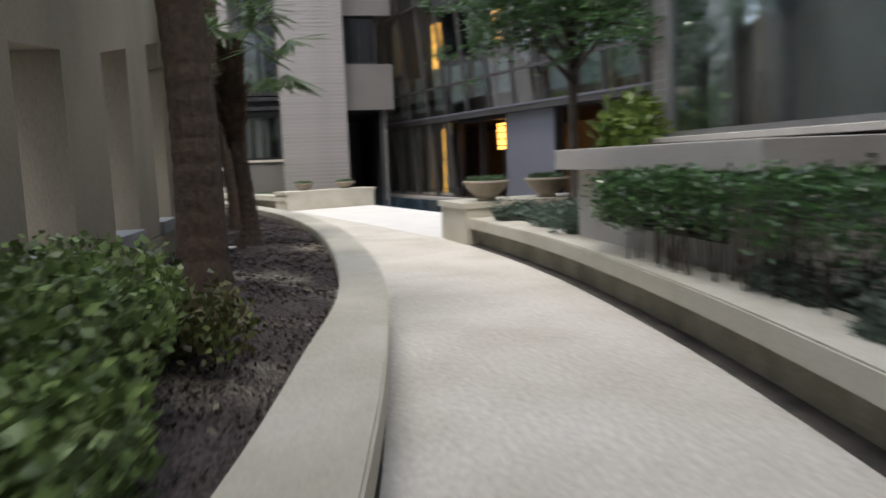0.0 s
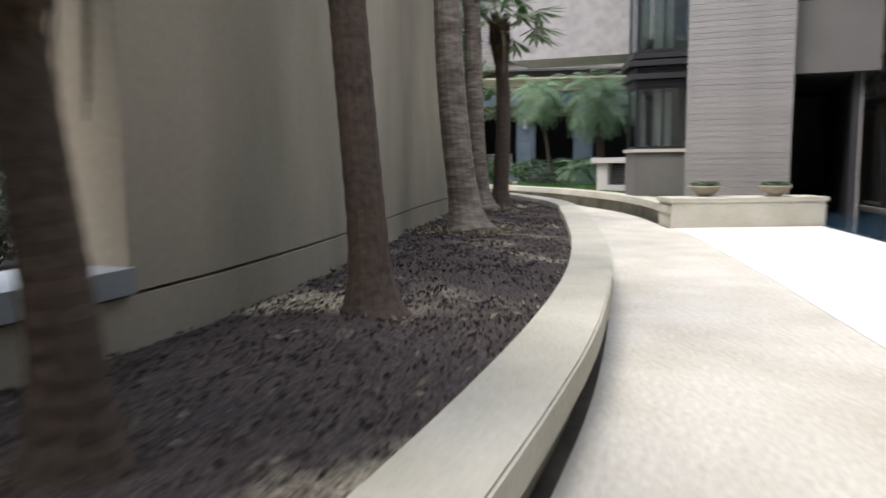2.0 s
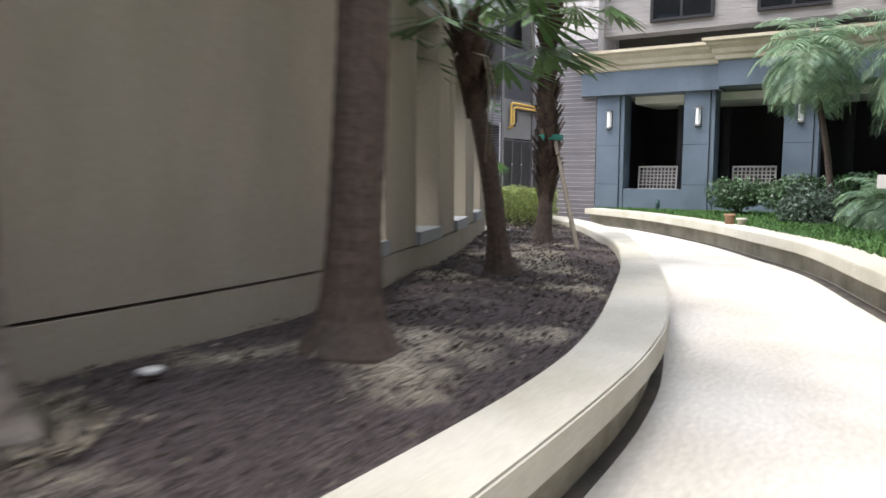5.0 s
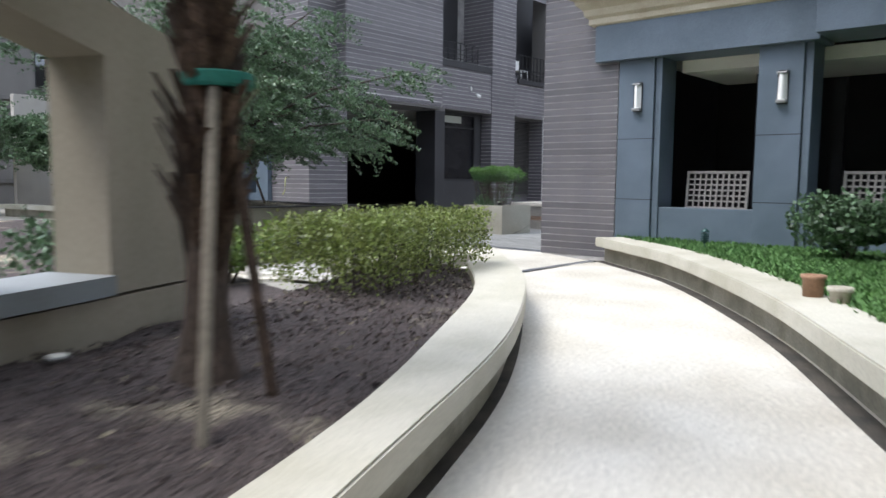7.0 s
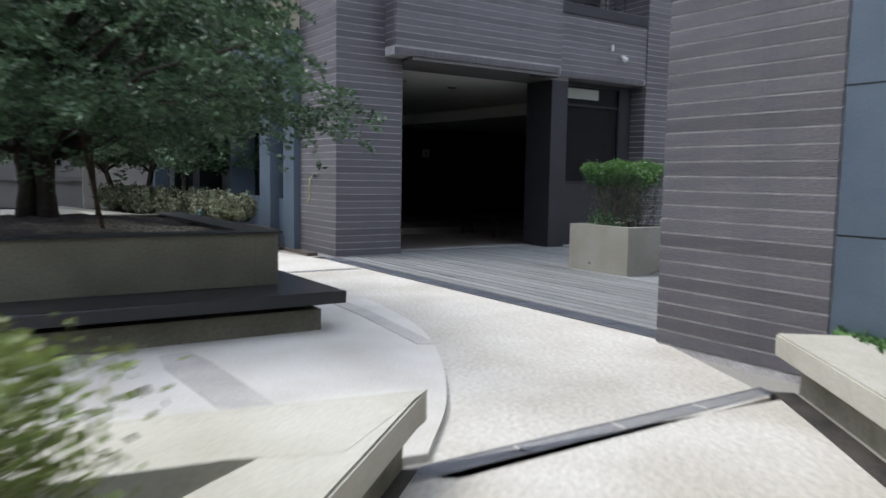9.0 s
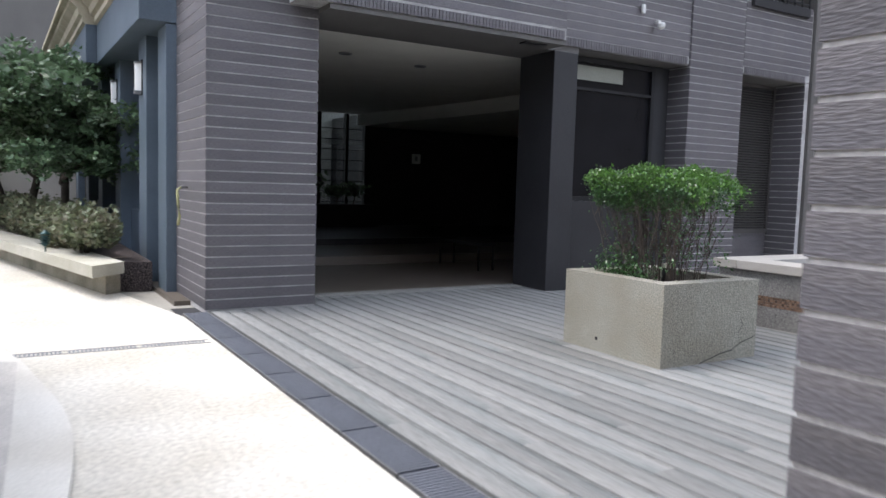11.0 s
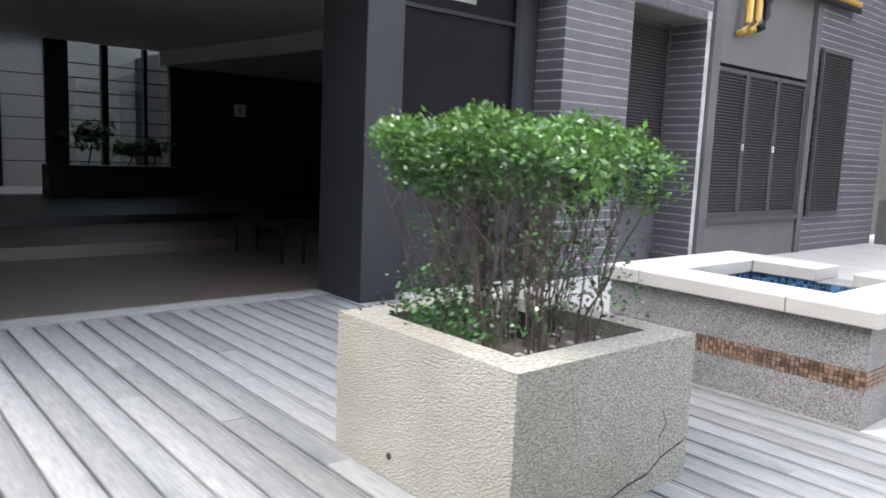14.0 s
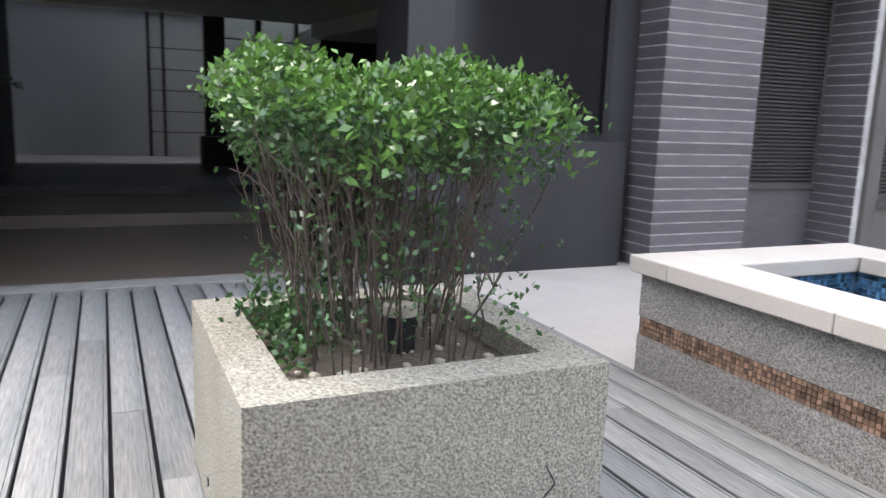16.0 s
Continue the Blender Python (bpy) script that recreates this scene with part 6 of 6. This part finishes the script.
palm(pose(1.3, 1.0, 0.26), 3.4, (-0.32, 0.1), 0.115, "tall palm with a smooth ringed trunk", 205, bark=TRUNKP)
palm(pose(1.10, 2.27, 0.26), 2.5, (-0.1, 0.1), 0.105, "tall straight palm with a shaggy top beside the curved wall", 206, "fan", rough_from=0.82, husks=120)
palm(pose(0.0, 4.24, 0.26), 1.55, (-0.12, -0.22), 0.066, "leaning palm with a low ragged crown", 207, "fan", rough_from=0.74, husks=130)
palm(pose(-2.39, 3.48, 0.14), 1.35, (0.05, 0.05), 0.06, "green fan palm behind the curved wall", 209, "fan", rough_from=0.5, husks=60, fronds=22, length=1.1, leaf=FRONDB, group="garden fan palms")
palm(pose(-1.46, 6.32, 0.24), 2.5, (0.12, 0.02), 0.07, "shaggy palm tied to a slanting wooden stake", 208, "fan", rough_from=0.22, husks=420)
BAMB = mat("grey_bamboo", (0.19, 0.165, 0.13), 0.8, var=0.3, scale=6, fine=50)
for (x, y), mt, lb in (((-0.84, 6.14), BAMB, "pale slanting bamboo prop tied to the palm"), ((-1.10, 6.45), HUSK, "dark slanting wooden prop tied to the palm")):
    stk = thing("palm_stake", pose(x, y, 0.22), lb, "palm stake", "palm stakes")
    part("stake", tube([(0, 0, -0.05), ((-1.37 - x) * 0.85, (6.36 - y) * 0.85, 1.0)], 0.019, 7), mt, stk)
tie = thing("green_tie", pose(-1.37, 6.36, 1.22), "green cloth tie round the palm trunk", "tie")
part("band", lathe([(0.115, 0), (0.12, 0.01), (0.12, 0.045), (0.115, 0.05)], 16), mat("green_cloth", (0.02, 0.16, 0.12), 0.8, var=0.2), tie)

# feathery palms on the lawn
for u, v, h, lean, L, rr in ((2.42, 10.9, 2.3, (-0.33, 0.05), 0.85, 0.045), (3.75, 10.7, 2.2, (-0.32, 0), 1.1, 0.10), (3.0, 9.9, 0.35, (0, 0), 0.6, 0.03)):
    palm(at(u, v, 0.26), h, lean, rr, "palm with a dense round crown of bright arching fronds", 230 + int(v * 10), length=L * 1.05, fronds=70, collar=False, group="palms on the lawn", leaf=FRONDB, wide=0.3, spread=2.1)


# ---- planting seen through the wall's openings and past it ----
leaf_bush("shrub", pose(-1.45, 3.45, 0.14), (0.42, 0.42, 0.62, 0.9), 5000, 0.03, LEAFY, "bright lime green clipped shrub", 301, stems=24)
round_bush("shrub", -0.7, -5.8, 0.14, (0.6, 0.6, 1.0), 3500, 0.04, LEAFY, "bright lime green clipped shrub", 302)
for i, (x, y, r) in enumerate(((-2.6, 2.6, (0.8, 0.7, 1.5)), (-3.4, 3.8, (0.8, 0.8, 1.6)), (-0.6, -4.0, (0.7, 0.6, 0.6)), (-1.6, 0.4, (0.6, 0.6, 0.6)), (-3.2, 5.4, (0.5, 0.4, 0.45)), (-1.2, -8.5, (0.8, 0.8, 1.3)), (-4.6, 6.4, (0.6, 0.5, 0.4)))):
    round_bush("shrub", x, y, 0.14, r, 5000 if i not in (4, 6) else 1100, 0.03, LEAFD if i % 2 or i > 3 else LEAFG, "dark leafy shrub behind the curved wall" if i % 2 or i > 3 else "grey-green leafy shrub behind the curved wall", 310 + i)


def spiky(x, y, seed, big=1.0):
    t = thing("spiky_plant", pose(x, y, 0.14), "rosette of long striped sword-like leaves", "plant", "sword-leaved plants")
    rng = rng_of(seed)
    bm = bmesh.new()
    for i in range(40):
        a = rng.random() * 6.283
        el = rng.uniform(0.4, 1.4)
        d = Vector((math.cos(a) * math.cos(el), math.sin(a) * math.cos(el), math.sin(el)))
        s = d.cross(Vector((0, 0, 1))).normalized() * 0.014
        L = rng.uniform(0.3, 0.5) * big
        bm.faces.new([bm.verts.new(c) for c in (-s, s, d * L * 0.6 + s, d * L - Vector((0, 0, 0.04)), d * L * 0.6 - s)])
    part("leaves", bm, LEAFG, t)


for i, (x, y) in enumerate(((-0.75, 3.12), (-0.95, 3.35), (-2.2, 4.6), (1.0, -5.6))):
    spiky(x, y, 330 + i, 1.5 if i < 2 else 1.0)
tree(pose(-4.2, 1.8, 0.14), 3.2, 1.5, 26000, 0.045, "dark leafy garden tree behind the wall", 340)
tree(pose(-3.0, -6.0, 0.14), 3.4, 1.5, 22000, 0.045, "dark leafy garden tree behind the wall", 341)
# branch of a tree over the path at the start
tree(pose(6.3, -5.0, 0.2), 3.6, 1.7, 26000, 0.04, "slender tree with light green foliage before the glass", 342, material=LEAFB, clear=0.55)

# ---- far sides of the courtyard ----
def tower(m, w, h, label, rows, cols, z0=2.9):
    t = thing("apartment_building", m, label, "apartment building")
    part("wall", box(0, w, 0, 1.0, 0, h), WALLC, t)
    for i in range(rows):
        part("floor_band", box(0, w, -0.08, 0.0, z0 + i * 2.4 - 0.5, z0 + i * 2.4 - 0.38), PIL, t)
        for j in range(cols):
            x = w * (j + 0.5) / cols
            wnd = part("window", box(x - 0.55, x + 0.55, -0.03, -0.005, z0 + i * 2.4 - 0.1, z0 + i * 2.4 + 1.3), IRON, t)
            for sx in (-0.52, 0.02):
                part("pane", box(x + sx, x + sx + 0.5, -0.04, -0.031, z0 + i * 2.4 - 0.06, z0 + i * 2.4 + 1.26), GLASSD, wnd)
    return t


tower(pose(-24, -14, 0, 0, 0, 90), 24, 9.5, "grey apartment block across the inner garden", 4, 8, 1.2)
# unseen block behind the start, made tall to shade the garden wall
tower(pose(10, -16.5, 0, 0, 0, 180), 26, 15, "unseen grey block added behind the start of the path for shade", 4, 8, 1.2)
tower(at(-2.7, 14.3, 3.3), 12.7, 7, "grey apartment floors above the arcade", 3, 5, 1.2)
# unseen wall added to limit the sky light from the east
struct("wall_east", box(14, 14.5, -16, 20, 0, 9), WALLC, label="unseen plain wall added to hold back sky light from the east", category="wall")

# ---- planter on the deck ----
box_p = thing("concrete_planter", at(-5.475, 15.73, 0.0, 0), "square exposed-aggregate concrete planter, cracked at one corner", "planter")
bm = bmesh.new()
ring = lambda hx, hy, z: [bm.verts.new((sx * hx, sy * hy, z)) for sx, sy in ((-1, -1), (1, -1), (1, 1), (-1, 1))]
levels = [ring(0.425, 0.42, 0.0), ring(0.425, 0.42, 0.49), ring(0.31, 0.305, 0.49), ring(0.31, 0.305, 0.36)]
for p_, q_ in zip(levels, levels[1:]):
    for i in range(4):
        bm.faces.new((p_[i], p_[(i + 1) % 4], q_[(i + 1) % 4], q_[i]))
bm.faces.new(levels[0][::-1])
bm.faces.new(levels[3])
bmesh.ops.bevel(bm, geom=[e for e in bm.edges if e.calc_face_angle(0) > 0.8 and max(v_.co.z for v_ in e.verts) > 0.4], offset=0.008, segments=2, affect="EDGES")
part("body", bm, GRIT, box_p)


def crack(pts, m, w=0.0035):
    bm = bmesh.new()
    for (a, b), (c, d) in zip(pts, pts[1:]):
        bm.faces.new([bm.verts.new(q) for q in ((0, a, b - w), (0, c, d - w), (0, c, d + w), (0, a, b + w))])
    part("crack", bm, IRON, box_p, "thin dark branching crack", m=m)


crack([(-0.2, 0.0), (0.0, 0.05), (0.1, 0.06), (0.17, 0.1), (0.15, 0.17), (0.19, 0.21), (0.16, 0.26)], Matrix.Translation((0.4265, 0.1, 0)))
crack([(0.17, 0.1), (0.3, 0.13)], Matrix.Translation((0.4265, 0.1, 0)))
part("drain_hole", tube([(-0.11, -0.4225, 0.08), (-0.11, -0.40, 0.08)], 0.012, 12), IRON, box_p)
soil("soil", -5.475 - 0.31, -5.475 + 0.31, 15.73 - 0.305, 15.73 + 0.305, 0.425, SAND, RA, "bare grey earth in the planter", 0.012, 5.0)
bush = thing("box_shrub", at(-5.475, 15.73, 0.43), "flat-clipped shrub with bright leaves over bare twiggy stems", "shrub")
rng = rng_of(401)
k = 30000
p = in_box(rng, k, -0.37, 0.37, -0.34, 0.34, 0.43, 0.66, shell=0.5)
p[:, 2] -= 0.07 * (np.abs(p[:, 0]) / 0.37) ** 3 * (p[:, 2] > 0.5)
p[:, :2] *= (0.82 + 0.24 * (p[:, 2:3] - 0.44) / 0.22)
low = np.clip(0.25 + (p[:, 2] - 0.44) / 0.13, 0, 1) * np.where((p[:, 0] > 0.12) & (p[:, 2] < 0.56), 0.25, 1.0)
p = p[rng.random(len(p)) < low]
p[:, 2] += 0.02 + 0.022 * np.sin(p[:, 0] * 13) + 0.012 * np.sin(p[:, 1] * 15) + np.abs(rng.normal(0, 0.013, len(p))) + 0.0
# the brighter leaf colour gets likelier with height
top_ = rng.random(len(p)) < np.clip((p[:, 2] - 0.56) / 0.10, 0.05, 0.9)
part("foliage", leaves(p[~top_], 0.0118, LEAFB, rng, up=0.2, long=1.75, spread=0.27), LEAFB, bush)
part("foliage", leaves(p[top_], 0.0122, LEAFT, rng, up=0.5, long=1.8, spread=0.26), LEAFT, bush, "brighter leaves towards the top")
# shoots that stand out of the clipped top and the sides
sh = np.c_[rng.uniform(-0.36, 0.38, 46), rng.uniform(-0.34, 0.34, 46), rng.uniform(0.6, 0.67, 46)]
sh[:14, 0] = rng.uniform(0.34, 0.44, 14)
sh[:14, 2] = rng.uniform(0.44, 0.6, 14)
sh[14:18, 0] = rng.uniform(-0.42, -0.36, 4)
sh[14:18, 2] = rng.uniform(0.4, 0.56, 4)
q_ = np.repeat(sh, 9, axis=0) + rng.normal(0, 0.016, (46 * 9, 3)) + np.tile(np.linspace(0, 0.05, 9), 46)[:, None] * np.array((0.2, 0, 1.0))
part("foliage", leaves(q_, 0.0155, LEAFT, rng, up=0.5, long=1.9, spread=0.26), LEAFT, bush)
for c_, r_, k_ in (((-0.12, -0.2, 0.08), (0.12, 0.07, 0.05), 500), ((-0.24, -0.05, 0.17), (0.06, 0.08, 0.05), 220), ((-0.3, -0.2, 0.03), (0.05, 0.07, 0.04), 90), ((0.02, -0.24, 0.03), (0.07, 0.03, 0.03), 110), ((0.22, 0.05, 0.3), (0.1, 0.1, 0.05), 60), ((-0.3, 0.05, 0.32), (0.05, 0.15, 0.06), 60)):
    q_ = rng.normal(size=(k_, 3)) * r_ + c_
    q_[:, 2] = np.abs(q_[:, 2])
    part("foliage", leaves(q_, 0.015, LEAFB, rng, up=0.3, long=1.6, spread=0.3), LEAFB, bush)
q_ = np.c_[rng.uniform(-0.34, 0.36, 420), rng.uniform(-0.32, 0.32, 420), rng.uniform(0.08, 0.44, 420)]
q_ = q_[(np.abs(q_[:, 0]) > 0.16) | (rng.random(420) < 0.35)]
part("foliage", leaves(np.repeat(q_, 3, axis=0) + rng.normal(0, 0.012, (len(q_) * 3, 3)), 0.0115, LEAFB, rng, up=0.3, long=1.7, spread=0.28), LEAFB, bush)
bm = bmesh.new()
for i in range(78):
    a, b = rng.uniform(-0.24, 0.24), rng.uniform(-0.22, 0.22)
    ex, ey = a * 1.5 + rng.normal(0, 0.05), b * 1.45 + rng.normal(0, 0.04)
    w1, w2 = rng.normal(0, 0.016, 2), rng.normal(0, 0.02, 2)
    pts = [(a, b, -0.02)]
    for f_, z_ in ((0.12, 0.1), (0.32, 0.2), (0.5, 0.3), (0.78, 0.42)):
        pts.append((a + (ex - a) * f_ + rng.normal(0, 0.010), b + (ey - b) * f_ + rng.normal(0, 0.010), z_ + rng.normal(0, 0.012)))
    pts.append((ex, ey, 0.57))
    r0 = rng.uniform(0.002, 0.0042)
    tube(pts, [r0, r0 * 0.95, r0 * 0.85, r0 * 0.75, r0 * 0.6, r0 * 0.35], 5, bm=bm)
    for j in range(6):
        o = pts[rng.integers(2, 5)]
        e = (o[0] + rng.normal(0, 0.05), o[1] + rng.normal(0, 0.05), o[2] + rng.uniform(0.05, 0.2))
        tube([o, ((o[0] + e[0]) / 2 + rng.normal(0, 0.008), (o[1] + e[1]) / 2, (o[2] + e[2]) / 2 + 0.01), e], [0.0018, 0.0014, 0.0008], 4, bm=bm)
part("branchwork", bm, mat("pale_twig", (0.10, 0.08, 0.065), 0.9, var=0.4, scale=9, fine=60), bush, kind="stuff")
cup = thing("planter_light", at(-5.45, 15.78, 0.43), "short dark cylinder light with a pale cap", "garden light")
part("body", lathe([(0.042, 0), (0.042, 0.1)], 20), IRON, cup, smooth=False)
part("cap", lathe([(0.045, 0.1), (0.045, 0.125), (0.03, 0.128)], 20), STONE, cup)
rngp = rng_of(9)
for i in range(26):
    pb = thing("pebble", at(-5.475 + rngp.uniform(-0.25, 0.27), 15.73 + rngp.uniform(-0.25, 0.25), 0.437), "small pale pebble on the planter soil", "pebble", "pebbles in the planter")
    bm = bmesh.new()
    bmesh.ops.create_icosphere(bm, subdivisions=1, radius=rngp.uniform(0.006, 0.016))
    bm.transform(Matrix.Diagonal((1.3, 1, 0.6, 1)))
    part("stone", bm, STONE, pb, smooth=True)

# ---- fountain ----
ft = thing("fountain", RA, "square pebble-dash fountain basin with pale granite coping and mosaic band", "fountain")
U0, U1, V0, V1 = -6.12, -4.86, 17.12, 18.35
T = 0.24
for a in ((U0, U1, V0, V0 + T), (U0, U1, V1 - T, V1), (U0, U0 + T, V0 + T, V1 - T), (U1 - T, U1, V0 + T, V1 - T)):
    block(ft, "wall", *a, 0.0, 0.165, PEBBLE)
    block(ft, "wall", *a, 0.245, 0.43, PEBBLE)
    block(ft, "band_core", a[0] + 0.004, a[1] - 0.004, a[2] + 0.004, a[3] - 0.004, 0.165, 0.245, WALLC)
for a in ((U0 - 0.04, U0 + 0.19, V0 - 0.04, V0 + 0.26), (U0 + 0.193, U1 - 0.333, V0 - 0.04, V0 + 0.26), (U1 - 0.33, U1 + 0.04, V0 - 0.04, V0 + 0.26),
          (U0 - 0.04, U0 + 0.26, V0 + 0.263, V1 + 0.04), (U0 + 0.263, U0 + 0.62, V1 - 0.26, V1 + 0.04), (U1 - 0.45, U1 + 0.04, V1 - 0.26, V1 + 0.04), (U1 - 0.26, U1 + 0.04, V0 + 0.263, V1 - 0.263)):
    block(ft, "coping", *a, 0.43, 0.50, CAP, 0.006, "pale granite coping slab")
block(ft, "basin_floor", U0 + T, U1 - T, V0 + T, V1 - T, 0.1, 0.2, TILEC)
struct("water_fountain", box(U0 + T, U1 - T, V0 + T, V1 - T, 0.28, 0.30), WATER, m=RA, label="dark still water in the fountain", category="water")

# ---- pieces laid last: drains, mosaic, deck boards, courses ----
def grate(m, length, width, label):
    t = thing("drain_grate", m, label, "drain grate", "drain grates")
    part("frame", box(0, length, 0, 0.008, -0.03, 0.003), ALU, t)
    part("frame", box(0, length, width - 0.008, width, -0.03, 0.003), ALU, t)
    part("trough", box(0, length, 0.008, width - 0.008, -0.032, -0.024), IRON, t)
    n = int(length / 0.022)
    bm = bmesh.new()
    for i in range(n):
        box(i * 0.022, i * 0.022 + 0.013, 0.008, width - 0.008, -0.02, 0.001, bm=bm)
    part("grating", bm, DRAINM, t, kind="stuff")


for i in range(4):
    grate(at(-1.86, 10.83 + i * 0.5, 0.0, 90) @ Matrix.Translation((0, -0.06, 0)), 0.495, 0.1, "narrow dark metal drain grate across the path")
for i in range(3):
    grate(at(-6.8, 12.0 + i * 0.4, 0.0, 90) @ Matrix.Translation((0, -0.05, 0)), 0.395, 0.09, "narrow dark metal drain grate across the path")
for i in range(10):
    grate(at(-7.83 + i * 0.5, 13.245, 0.002), 0.493, 0.185, "broad blue-grey metal drain grate beside the deck")

rngm = rng_of(77)
mt = mesh_of(box(0, 0.017, -0.003, 0.004, 0, 0.017), TILEB)
for i in range(int((U1 - U0) / 0.02)):
    for j in range(4):
        if i % 1 == 0 and i * 4 + j < 260:
            part("tile", mt, None, ft, m=Matrix.Translation((U1 - 0.02 - i * 0.02, V0 + 0.001, 0.166 + j * 0.02)))
bm = bmesh.new()
for i in range(int((V1 - V0) / 0.02)):
    for j in range(4):
        box(U1 - 0.004, U1 + 0.003, V0 + i * 0.02, V0 + i * 0.02 + 0.017, 0.166 + j * 0.02, 0.183 + j * 0.02, bm=bm)
part("tiles", bm, TILEB, ft, "brown and ochre mosaic tiles", kind="stuff")
bm = bmesh.new()
for i in range(int((U1 - U0 - 2 * T) / 0.021)):
    for j in range(6):
        box(U0 + T + i * 0.021, U0 + T + i * 0.021 + 0.018, V1 - T - 0.004, V1 - T + 0.002, 0.30 + j * 0.021, 0.318 + j * 0.021, bm=bm)
for i in range(int((V1 - V0 - 2 * T) / 0.021)):
    for j in range(6):
        box(U1 - T - 0.004, U1 - T + 0.002, V0 + T + i * 0.021, V0 + T + i * 0.021 + 0.018, 0.30 + j * 0.021, 0.318 + j * 0.021, bm=bm)
        box(U0 + T - 0.002, U0 + T + 0.004, V0 + T + i * 0.021, V0 + T + i * 0.021 + 0.018, 0.30 + j * 0.021, 0.318 + j * 0.021, bm=bm)
part("tiles", bm, TILEC, ft, "blue mosaic lining tiles", kind="stuff")

deck = thing("deck", RA, "weathered grey timber deck with grooved boards", "deck")
rngd = rng_of(21)
v = 13.46
P = 0.125
meshes = {}


def board_mesh(L):
    L = round(L, 2)
    if L not in meshes:
        bm = bmesh.new()
        w = P - 0.013
        prof = [(0, -0.022), (0, -0.002), (0.002, 0.0), (w - 0.016, 0.0), (w - 0.015, -0.004), (w - 0.011, -0.004), (w - 0.010, 0.0), (w - 0.002, 0.0), (w, -0.002), (w, -0.022)]
        a = [bm.verts.new((0, y, z)) for y, z in prof]
        b = [bm.verts.new((L, y, z)) for y, z in prof]
        for i in range(len(prof)):
            j = (i + 1) % len(prof)
            bm.faces.new((a[i], a[j], b[j], b[i]))
        bm.faces.new(a[::-1])
        bm.faces.new(b)
        bmesh.ops.recalc_face_normals(bm, faces=bm.faces)
        meshes[L] = mesh_of(bm, WOOD)
    return meshes[L]


row = 0
while v < 17.1:
    u = -8.24
    first = (1.0, 1.9, 2.45, 1.45)[row % 4]
    L = first
    while u < 4.0:
        part("board", board_mesh(L - 0.004), None, deck, m=Matrix.Translation((u, v, 0.001 + rngd.uniform(-0.0015, 0.0015))))
        u += L
        L = 2.4
    v += P
    row += 1

count = 0
for job in LATER:
    if job[0] == "soldier":
        soldier(*job[1:])
        continue
    parent, x0, x1, z0, z1, y, material = job[:7]
    side, sgn = (job[7], job[8]) if len(job) > 7 else ("y", -1)
    courses(parent, x0, x1, z0, z1, y, material, side=side, sgn=sgn)
for par, x0, x1, z0, z1, y, side, sgn, mt_ in ((west, 13.42, 14.31, 2.56, 9.4, UW - 0.004, "x", 1, BRICK), (west, -8.96, UW, 2.56, 9.4, 13.43, "y", -1, BRICK), (corner, -2.815, -1.78, 3.4, 13.9, VF + 0.015, "y", -1, BRICK), (corner, -1.78, 9.0, 3.45, 8, VF + 0.30, "y", -1, BRICKL), (south, 3.29, 4.71, 6.4, 9, 4.215, "y", -1, BRICKL)):
    bm = bmesh.new()
    courses(None, x0, x1, z0, z1, y, mt_, bm_all=bm, side=side, sgn=sgn)
    part("brick_facing", bm, mt_, par, kind="stuff")
